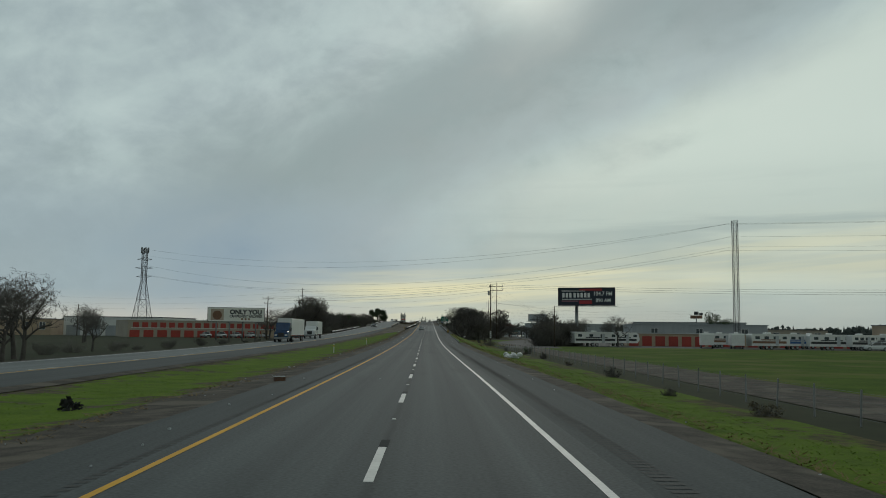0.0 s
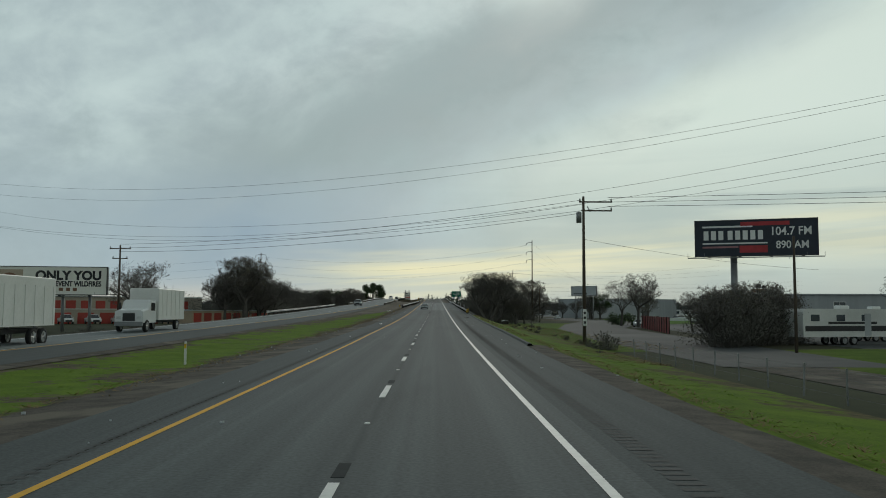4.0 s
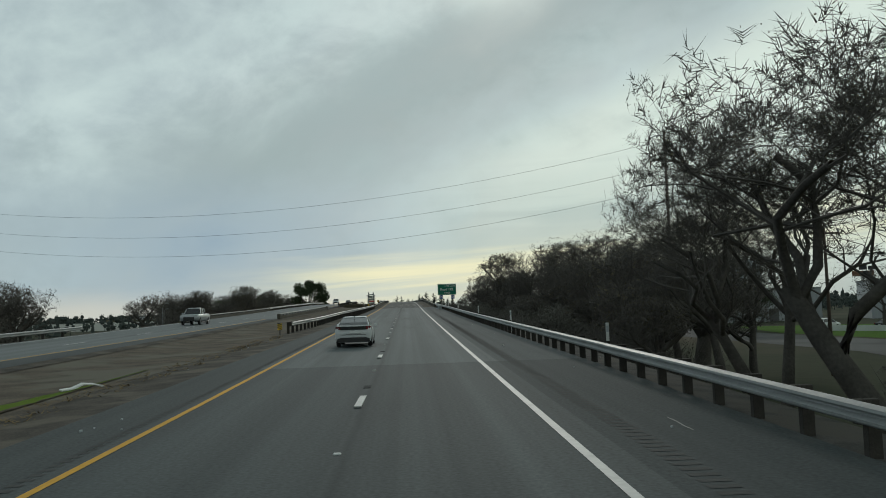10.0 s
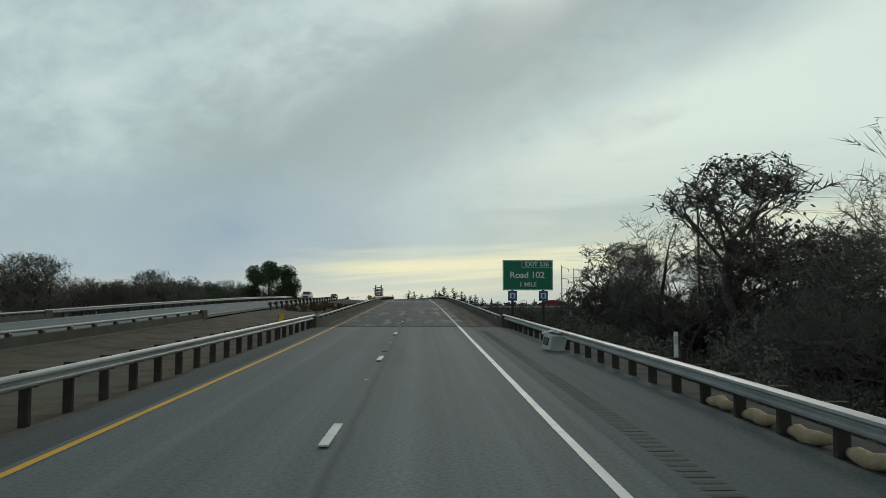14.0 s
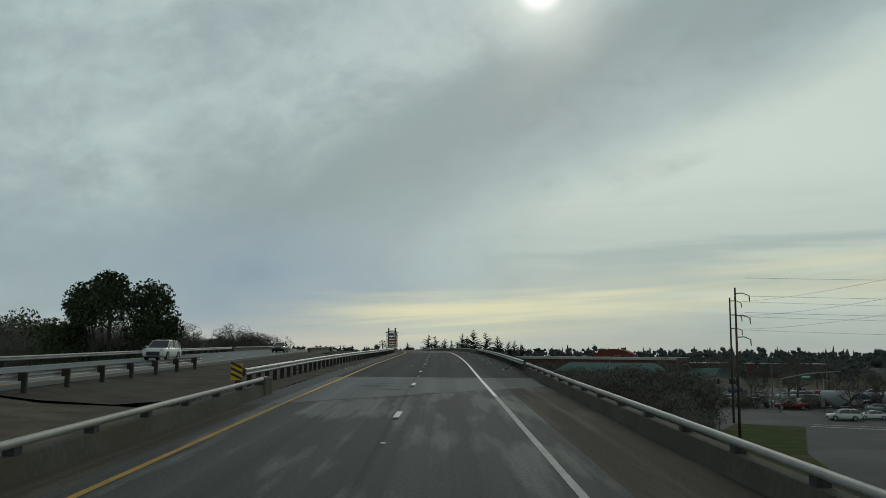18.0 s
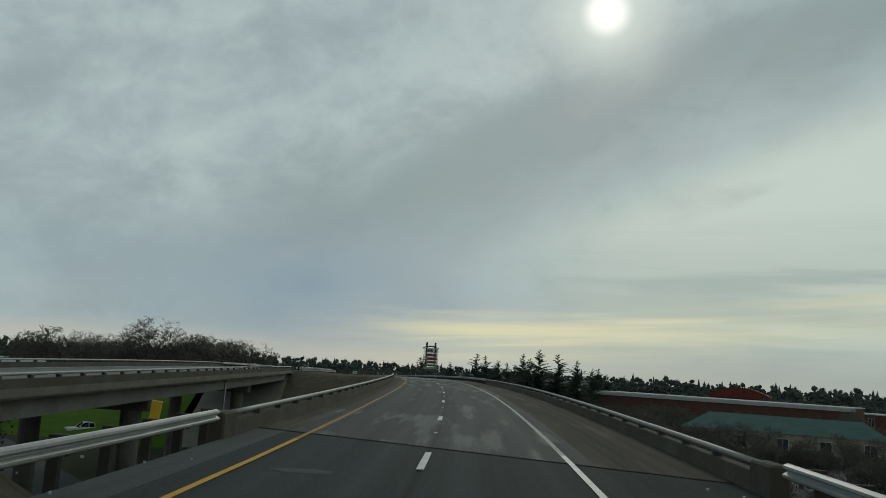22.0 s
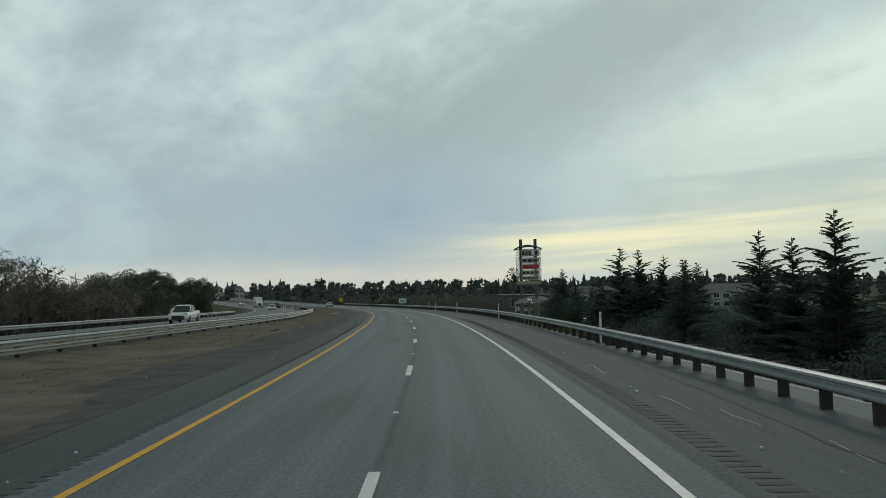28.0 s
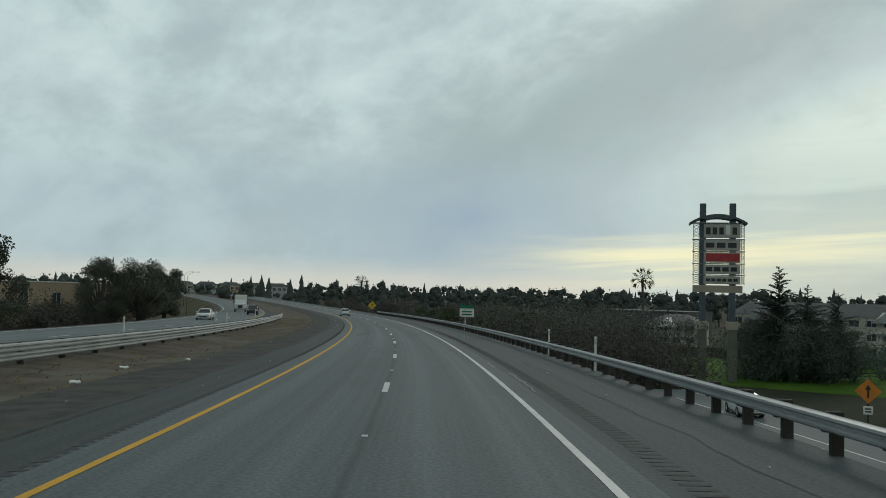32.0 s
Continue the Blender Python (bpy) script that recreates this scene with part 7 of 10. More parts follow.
utility_pole(-128, 962, 17.5, ((17.0, 0.9, 0.9), (15.8, 0.7, 0.7)), "wooden pole with short crossarms beyond the curve", r=0.2)
utility_pole(25.6, 165, 8.0, (), "plain leaning wooden pole in the grass field", r=0.12, turn=20)
for ya, za, yb, zb, sag in ((278.2, 19.7, 176.0, 20.3, 6.95), (273.2, 19.8, 171.2, 20.7, 6.95), (276.2, 22.9, 174.0, 23.0, 8.1), (279.0, 26.2, 177.0, 26.0, 6.2), (277.0, 28.2, 175.0, 25.9, 6.0)):
    wire((-91.6, ya, za), (63.9, yb, zb), sag, 0.016)
    wire((63.9, yb, zb), (300, yb - 135, zb + 1), 3.0, 0.013)
for k, z in enumerate((12.9, 12.5, 11.7)):
    wire((14.4, 183.3, z + GROUND_Z), (-41, 219.6, 11.2 - 0.5 * k), 0.9, 0.017)
    if k < 3:
        wire((16.6, 183.3, 12.8 - 0.4 * k), (190, 92, 12.5 - 0.5 * k), 2.0, 0.018)
wire((14.4, 183.3, 9.0), (46, 206, 7.5), 0.4)
for k, d in enumerate((0.85, 3.55, 6.05)):
    wire((30.0 - 1.75, 360.9, 24.2 - d - 0.9), (-57.6 + 1.75, 388.6, 22.0 - d - 0.9), 3.3, 0.014)
    wire((30.0, 360.9, 24.2 - d), (62 + 4 * k, 424, 9), 1.0, 0.012)
    wire((-57.6 - 1.75, 388.6, 22.0 - d - 0.9), (-190, 430, 19.0 - d), 2.0, 0.014)
for k, z in enumerate((20.9, 19.4, 19.4)):
    wire((34.9 + (0, -1.4, 1.4)[k], 479, z), (120, 460, 22 - 2 * k), 2.0, 0.014)
    wire((34.9 + (0, -1.4, 1.4)[k], 479, z), (44, 612, 17.5 - 2 * k), 2.5, 0.013)
for k, z in enumerate((17.6, 15.4, 13.4)):
    wire((45.6, 612, z), (190, 590, z + 0.5), 1.5, 0.014)
    wire((37.7, 588.3, z + 1.4), (190, 540, z + 1.0), 1.5, 0.014)


def street_lamp(x, y, h, reach, turn, label, z=GROUND_Z, r=0.09):
    t = thing("street_lamp", label, "street lamp", pose(x, y, z, 0, 0, turn), "street lamps")
    part("pole", Shape().tube([(0, 0, -0.2), (0, 0, h - 1.1)], [r, r * 0.7], 8), STEEL, t, smooth=True)
    part("lamp_arm", Shape().tube([(0, 0, h - 1.1), (0.25 * reach, 0, h - 0.45), (0.6 * reach, 0, h - 0.08), (reach, 0, h)], [r * 0.6, r * 0.55, r * 0.5, r * 0.45], 6), STEEL, t, smooth=True)
    part("lamp_head", Shape().box(reach - 0.1, -0.13, h - 0.1, reach + 0.6, 0.13, h + 0.06, None, 0.04), STEEL, t, "grey lamp head")
    return t


street_lamp(-24.6, 673.4, 11.4, 3.6, 10, "grey steel street lamp with a long arm between the bridges")
street_lamp(31.8, 642.2, 9.8, 1.6, 0, "grey steel street lamp with a short arm by the car park")
street_lamp(-56.9, 472, 9.3, 0.8, 0, "small dark lamp post beyond the opposite lanes")
street_lamp(-66, 505, 8.5, 0.8, 0, "small dark lamp post beyond the opposite lanes")
for s, u, h in ((1122, -36, 13), (1205, -34, 13)):
    p = rp(s, u)
    street_lamp(p.x, p.y, h, 2.6, on_line(s)[3] + 5, "grey highway lamp with a long curved arm on the curve", left_z(s, u))
for x, y, h in ((-58, 1000, 11), (-84, 1052, 10), (52, 660, 8), (84, 700, 8), (70, 640, 7)):
    street_lamp(x, y, h, 1.5, prng.uniform(0, 360), "slender grey street lamp beyond the highway")


# ---------------------------------------------------------------- billboards and signs
def facing(x, y, z, tx, ty):
    """A pose at x, y, z whose -y side faces tx, ty."""
    return pose(x, y, z, 0, 0, math.degrees(math.atan2(ty - y, tx - x)) + 90)


def billboard(x0, y0, x1, y1, zb, zt, label, face, post_z=GROUND_Z, posts=1):
    cx, cy = (x0 + x1) / 2, (y0 + y1) / 2
    w, h = math.hypot(x1 - x0, y1 - y0), zt - zb
    at = pose(cx, cy, zb, 0, 0, math.degrees(math.atan2(y1 - y0, x1 - x0)))
    t = thing("billboard", label, "billboard", at, "billboards")
    part("panel", Shape().box(-w / 2, -0.15, 0, w / 2, 0.15, h), face, t)
    fr = Shape()
    fr.box(-w / 2 - 0.1, -0.2, -0.1, w / 2 + 0.1, 0.2, 0.0).box(-w / 2 - 0.1, -0.2, h, w / 2 + 0.1, 0.2, h + 0.08)
    fr.box(-w / 2 - 0.1, -0.2, 0, -w / 2, 0.2, h).box(w / 2, -0.2, 0, w / 2 + 0.1, 0.2, h)
    part("panel_frame", fr, DARK_STEEL, t)
    part("second_face", Shape().box(-w / 2, 0.9, 0, w / 2, 1.1, h), SIGN_GREY, t, "grey back of the second face")
    part("walkway", Shape().box(-w / 2 - 0.9, -1.0, -0.3, w / 2 + 0.7, -0.25, -0.22), STEEL, t, "grating catwalk below the panel")
    rail = Shape()
    for k in range(9):
        xx = -w / 2 - 0.9 + (w + 1.6) * k / 8
        rail.tube([(xx, -0.95, -0.25), (xx, -0.95, 0.3)], 0.025, 4) if k in (0, 1, 7, 8) else rail.tube([(xx, -0.2, -0.5), (xx, -0.95, -0.25)], 0.03, 4)
    part("catwalk_rail", rail, STEEL, t)
    for k in range(posts):
        xx = 0 if posts == 1 else -w * 0.35 + w * 0.7 * k / (posts - 1)
        part("column", Shape().tube([(xx - (w * 0.18 if posts == 1 else 0), 0.5, post_z - zb - 0.2), (xx - (w * 0.18 if posts == 1 else 0), 0.5, 0.2)], 0.42 if posts == 1 else 0.2, 12), STEEL, t, smooth=True)
    for k in range(4):
        xx = -w * 0.38 + w * 0.76 * k / 3
        part("flood_lamp", Shape().tube([(xx, -0.3, -0.2), (xx, -1.5, -0.25)], 0.02, 4).box(xx - 0.16, -1.65, -0.3, xx + 0.16, -1.4, -0.12), DARK_STEEL, t)
    return t, w, h


rad, w, h = billboard(33.9, 213.5, 47.2, 208.6, 9.5, 13.9, "dark radio billboard with white lettering on a steel column", SIGN_NAVY)
for x0, z0, x1, z1, m in ((-0.44, 0.80, -0.02, 0.85, SIGN_WHITE), (-0.44, 0.33, 0.1, 0.37, SIGN_WHITE), (-0.12, 0.84, 0.28, 0.95, SIGN_RED), (-0.44, 0.22, -0.14, 0.27, SIGN_PINK), (-0.13, 0.08, 0.1, 0.28, SIGN_RED)):
    part("printed_stripe", Shape().box(x0 * w, -0.165, z0 * h, x1 * w, -0.15, z1 * h), m, rad)
for k in range(8):
    x0 = (-0.43 + 0.0625 * k + (0.015 if k > 2 else 0)) * w
    part("name_block", Shape().box(x0, -0.165, 0.45 * h, x0 + 0.042 * w, -0.15, 0.71 * h, None, 0.0), SIGN_WHITE, rad, "white block standing for a letter")
lettering("lettering", "104.7 FM", 1.45, SIGN_WHITE, rad, pose(0.29 * w, -0.155, 0.66 * h), width=0.88, bold=0.02)
lettering("lettering", "890 AM", 1.3, SIGN_WHITE, rad, pose(0.3 * w, -0.155, 0.28 * h), width=0.9, bold=0.02)
only, w, h = billboard(-54.8, 213.4, -41.0, 215.4, 4.4, 7.85, "cream billboard with a black wildfire slogan", SIGN_CREAM, posts=4)
lettering("lettering", "ONLY YOU", 1.55, SIGN_BLACK, only, pose(0.17 * w, -0.16, 0.68 * h), width=1.0, bold=0.07)
lettering("lettering", "CAN PREVENT WILDFIRES", 0.9, SIGN_BLACK, only, pose(0.17 * w, -0.16, 0.38 * h), width=0.76, bold=0.035)
part("picture_patch", Shape().box(-0.45 * w, -0.165, 0.08 * h, -0.22 * w, -0.15, 0.9 * h), surface("billboard_tan", (0.5, 0.42, 0.33), 0.6, (0.42, 0.34, 0.26), 0.8, 6), only)
part("picture_shape", Shape().tube([(-0.335 * w, -0.17, 0.45 * h), (-0.335 * w, -0.16, 0.45 * h)], 1.15, 20), SIGN_BROWN, only, "plain brown round shape")
for k in range(3):
    part("small_mark", Shape().box((0.09 + 0.06 * k) * w, -0.165, 0.12 * h, (0.125 + 0.06 * k) * w, -0.15, 0.24 * h), SIGN_BROWN, only)
bb, w, h = billboard(49.0, 405, 56.8, 400, 8.2, 11.4, "pale grey billboard among bare trees", SIGN_GREY, posts=3)
for k in range(7):
    part("name_block", Shape().box((-0.4 + 0.08 * k) * w, -0.165, 0.12 * h, (-0.345 + 0.08 * k) * w, -0.15, 0.28 * h), SIGN_BLACK, bb)


def exit_sign():
    at = pose(9.1, 440.4, 0, 0, 0, 0)
    zb, wd, hg = 8.15, 3.75, 2.25
    t = thing("exit_sign", "green highway exit sign with white lettering on two posts", "road sign", pose(9.1, 440.4, zb))
    part("panel", Shape().box(-wd / 2, -0.03, 0, wd / 2, 0.03, hg, None, 0.02), SIGN_GREEN, t)
    br = Shape()
    for a in ((-wd / 2 + 0.03, 0.03, wd / 2 - 0.03, 0.07), (-wd / 2 + 0.03, hg - 0.08, wd / 2 - 0.03, hg - 0.04), (-wd / 2 + 0.03, 0.07, -wd / 2 + 0.07, hg - 0.08), (wd / 2 - 0.07, 0.07, wd / 2 - 0.03, hg - 0.08)):
        br.box(a[0], -0.042, a[1], a[2], -0.03, a[3])
    part("border", br, SIGN_WHITE, t)
    eb = Shape()
    for a in ((-0.45, 1.66, 1.8, 1.69), (-0.45, 1.66, -0.42, 2.17)):
        eb.box(a[0], -0.042, a[1], a[2], -0.03, a[3])
    part("exit_frame", eb, SIGN_WHITE, t)
    lettering("lettering", "EXIT 536", 0.47, SIGN_WHITE, t, pose(0.68, -0.035, 1.93), width=1.0, bold=0.006)
    lettering("lettering", "Road 102", 0.66, SIGN_WHITE, t, pose(-0.05, -0.035, 1.12), width=1.02, bold=0.01)
    lettering("lettering", "1 MILE", 0.46, SIGN_WHITE, t, pose(0.0, -0.035, 0.42), width=1.0, bold=0.008)
    for x in (-1.15, 1.15):
        part("post", Shape().box(x - 0.09, 0.03, -zb + 3.5, x + 0.09, 0.2, hg - 0.2), POST_WOOD, t)
        plate = part("route_plate", Shape().box(x - 0.34, -0.03, -0.78, x + 0.34, 0.02, -0.04, None, 0.02), SIGN_BLUE, t, "small blue plate with a white emblem")
        part("plate_mark", Shape().box(x - 0.2, -0.045, -0.6, x + 0.2, -0.03, -0.2), SIGN_WHITE, plate)
        part("plate_bar", Shape().box(x - 0.08, -0.055, -0.56, x + 0.08, -0.045, -0.26), SIGN_BLUE, plate)


exit_sign()


PYLON_PANEL = surface("pylon_panel", (0.42, 0.43, 0.4), 0.5, (0.34, 0.35, 0.33), 0.6, 6)
PYLON_BLUE = surface("pylon_blue_steel", (0.1, 0.13, 0.16), 0.55, (0.07, 0.09, 0.11), 0.5, 6, metal=0.3)


def pylon_sign():
    t = thing("pylon_sign", "tall grey shopping centre pylon sign with stacked white panels", "pylon sign", facing(-29.6, 992.5, GROUND_Z + 1.0, -25, 800))
    for x in (-2.0, 2.0):
        part("column", Shape().box(x - 0.42, -0.42, -1.5, x + 0.42, 0.42, 23.8, None, 0.05), PYLON_BLUE, t, "dark blue-grey square steel column")
        part("column_base", Shape().box(x - 0.6, -0.6, -1.5, x + 0.6, 0.6, 6.2, None, 0.06), CONCRETE, t, "concrete column base")
        part("base_cap", Shape().box(x - 0.75, -0.75, 6.2, x + 0.75, 0.75, 7.3, None, 0.05), CREAM, t)
    part("beam", Shape().box(-3.3, -0.55, 11.3, 3.3, 0.55, 12.3, None, 0.05), CREAM, t)
    zs = ((19.0, 20.9), (17.2, 18.6), (15.5, 16.9), (13.9, 15.2), (12.5, 13.6))
    for i, (a, b) in enumerate(zs):
        p = part("sign_panel", Shape().box(-1.9, -0.62, a, 3.0, 0.62, b, None, 0.04), PYLON_PANEL, t, "dull white tenant panel")
        if i == 2:
            part("colour_field", Shape().box(-1.6, -0.64, a + 0.15, 2.85, -0.62, b - 0.15), SIGN_RED, p, "plain red field")
        elif i == 0:
            for k, m in enumerate((SIGN_BLACK, DARK_STEEL, SIGN_BLACK, SIGN_WHITE, DARK_STEEL)):
                part("colour_shape", Shape().box(-1.6 + 0.88 * k, -0.64, a + 0.4, -1.0 + 0.88 * k, -0.62, b - (0.5 if k != 3 else 0.2)), m, p)
        else:
            n = (0, 3, 0, 4, 6)[i]
            for k in range(n):
                x0 = -1.6 + 4.4 * k / n
                part("colour_shape", Shape().box(x0, -0.64, a + 0.35, x0 + 3.4 / n, -0.62, b - 0.35), (SIGN_BLACK, DARK_STEEL, SIGN_GREEN)[i % 3], p)
        cage = Shape()
        for x in (-3.3, -2.5, 3.1, 3.5):
            cage.tube([(x, -0.5, a - 0.1), (x, -0.5, b + 0.1)], 0.05, 4)
        for k in range(4):
            z0, z1 = a + (b - a) * k / 4, a + (b - a) * (k + 1) / 4
            cage.tube([(-3.3, -0.5, z0), (-2.5, -0.5, z1)], 0.04, 3).tube([(-2.5, -0.5, z0), (-3.3, -0.5, z1)], 0.04, 3)
            cage.tube([(3.1, -0.5, z0), (3.5, -0.5, z1)], 0.04, 3).tube([(3.5, -0.5, z0), (3.1, -0.5, z1)], 0.04, 3)
        cage.box(-3.4, -0.55, b + 0.08, 3.6, 0.55, b + 0.2)
        part("cage_frame", cage, STEEL, t)
    top = Shape()
    n = 14
    up = [(-3.9 + 7.8 * i / n, 21.0 + 1.25 * math.sin(math.pi * i / n) ** 0.8) for i in range(n + 1)]
    lowr = [(x * 0.97, z - 0.28 - (0.3 if 3 < i < n - 3 else 0.0)) for i, (x, z) in enumerate(up)]
    top.prism(up + lowr[::-1], -1.1, 1.1)
    part("arched_top", top, PYLON_BLUE, t, "curved grey metal canopy")


pylon_sign()


def diamond_sign(at, size, h, material, label, marks=True):
    t = thing("warning_sign", label, "road sign", at, "warning signs")
    part("post", Shape().box(-0.05, 0.02, -0.3, 0.05, 0.12, h), POST_WOOD, t)
    d = size * 0.7071
    part("panel", Shape().prism([(0, h - d), (d, h), (0, h + d), (-d, h)], -0.02, 0.02), material, t)
    if marks:
        part("arrow_mark", Shape().prism([(-0.07, h - d * 0.55), (0.07, h - d * 0.55), (0.07, h + d * 0.1), (0.2, h + d * 0.1), (0, h + d * 0.55), (-0.2, h + d * 0.1), (-0.07, h + d * 0.1)], -0.03, -0.02), SIGN_BLACK, t)
    return t


diamond_sign(facing(-101.2, 1051.5, 4.4, -40, 870), 1.35, 3.4, SIGN_YELLOW, "yellow diamond warning sign with a black arrow")
roadwork = diamond_sign(facing(-22.8, 935.2, 1.0, -28, 816), 1.25, 3.7, SIGN_ORANGE, "orange diamond roadwork sign with a small white plate below the bank")
part("lower_plate", Shape().box(-0.32, -0.02, 2.05, 0.32, 0.02, 2.65, None, 0.02), SIGN_WHITE, roadwork, "small white plate with dark bars")
for k in range(2):
    part("plate_bar", Shape().box(-0.2, -0.03, 2.2 + 0.2 * k, 0.2, -0.02, 2.3 + 0.2 * k), SIGN_BLACK, roadwork)
struct("mound", Shape().add([(-26, 931, -0.3), (-19.5, 931, -0.3), (-19.5, 939.5, -0.3), (-26, 939.5, -0.3), (-23.8, 934, 1.05), (-21.8, 934, 1.05), (-21.8, 936.4, 1.05), (-23.8, 936.4, 1.05)], [(4, 5, 6, 7), (0, 1, 5, 4), (1, 2, 6, 5), (2, 3, 7, 6), (3, 0, 4, 7)]), SLOPE, "low soil mound under the roadwork sign", "mound")
ws = thing("guide_sign", "small white and green guide sign past the curve", "road sign", facing(-63.5, 984, 6.0, -40, 870))
part("panel", Shape().box(-1.0, -0.03, 1.7, 1.0, 0.03, 2.9, None, 0.02), SIGN_WHITE, ws)
part("header", Shape().box(-1.0, -0.035, 2.9, 1.0, 0.035, 3.4), SIGN_GREEN, ws)
for k in range(2):
    part("text_bar", Shape().box(-0.7, -0.04, 1.95 + 0.4 * k, 0.7, -0.03, 2.15 + 0.4 * k), SIGN_GREEN, ws)
for x in (-0.7, 0.7):
    part("post", Shape().box(x - 0.06, 0.03, -0.5, x + 0.06, 0.12, 3.0), POST_WOOD, ws)
bx = thing("box_sign", "white box sign on a pole above the trees", "sign", facing(-135, 919, GROUND_Z, -10, 730))
part("column", Shape().tube([(0, 0, 0), (0, 0, 17)], 0.3, 10), STEEL, bx)
part("panel", Shape().box(-1.9, -0.4, 17, 1.9, 0.4, 20, None, 0.05), SIGN_WHITE, bx)
for k in range(5):
    part("colour_shape", Shape().box(-1.5 + 0.6 * k, -0.42, 17.4, -1.05 + 0.6 * k, -0.4, 18.4), DARK_STEEL, bx)
tsn = thing("pole_sign", "cluster of dark oval signs on a tall pole", "sign", facing(203, 633, GROUND_Z, 0, 230))
part("column", Shape().tube([(0, 0, 0), (0, 0, 17)], 0.35, 10), STEEL, tsn)
for x0, x1, z0, z1, m in ((-4.4, 4.4, 15.2, 17.6, SIGN_BROWN), (-1.6, 1.6, 18.0, 20.5, DARK_STEEL), (2.0, 4.8, 17.9, 19.6, DARK_STEEL)):
    part("sign_panel", Shape().box(x0, -0.3, z0, x1, 0.3, z1, None, 0.15), m, tsn)


def marker_post(at, h, material, label, cap=None):
    t = thing("marker_post", label, "marker post", at, "marker posts")
    part("post", Shape().box(-0.05, -0.02, -0.4, 0.05, 0.02, h, None, 0.008), material, t)
    if cap:
        part("reflector", Shape().box(-0.045, -0.03, h - 0.3, 0.045, -0.02, h - 0.1), cap, t)
    return t


for s, u in ((322, 7.45), (374, 7.35), (345, 7.4), (398, 7.3), (297, 7.5), (796, 8.0), (836, 8.0), (756, 8.2), (876, 8.0), (916, 8.1), (958, 8.1), (905, 8.0)):
    marker_post(rpose(s, u, 0, prng.uniform(-6, 6)), 1.35, WHITE_PAINT, "thin white flexible marker post behind the guardrail", SIGN_GREY)
for s, u in ((144, -9.3), (95, -9.5)):
    marker_post(rpose(s, u, -0.2, prng.uniform(-6, 6)), 1.0, WHITE_PAINT, "short white marker post in the grass", SIGN_YELLOW)
for s, u in ((928, -17.5), (968, -17.3), (975, -19.5), (1010, -17.6)):
    marker_post(rpose(s, u, 0), 1.3, WHITE_PAINT, "white marker post beside the opposite lanes")


def end_marker(s, u, size=1.0):
    t = thing("object_marker", "black and yellow striped object marker at a rail end", "marker", rpose(s, u) @ Matrix.Scale(size, 4), "object markers")
    part("post", Shape().box(-0.05, 0.0, -0.4, 0.05, 0.08, 1.0), POST_WOOD, t)
    part("panel", Shape().box(-0.24, -0.03, 0.3, 0.24, 0.0, 1.0, None, 0.0), SIGN_YELLOW, t)
    for k in range(3):
        z = 0.36 + 0.23 * k
        sh = Shape().add([(-0.24, -0.034, z + 0.16), (0.24, -0.034, z - 0.06), (0.24, -0.034, z + 0.05), (-0.24, -0.034, z + 0.27)], [(0, 1, 2, 3)])
        part("stripe", sh, SIGN_BLACK, t)


end_marker(267.3, 7.2)
end_marker(333.4, -8.5, 0.7)
end_marker(522.3, -7.3)
for s, u in ((613, -5.75), (421, -5.95)):
    t = thing("rail_cap_marker", "pale yellow plate marking the start of a bridge rail", "marker", rpose(s, u), "rail plates")
    part("plate", Shape().box(-0.11, -0.03, 0.62, 0.11, 0.03, 1.12, pose(0, 0, 0, 0, 6, 0), 0.01), SIGN_YELLOW, t)
    part("post", Shape().box(-0.05, 0.03, -0.4, 0.05, 0.1, 1.0), POST_WOOD, t)


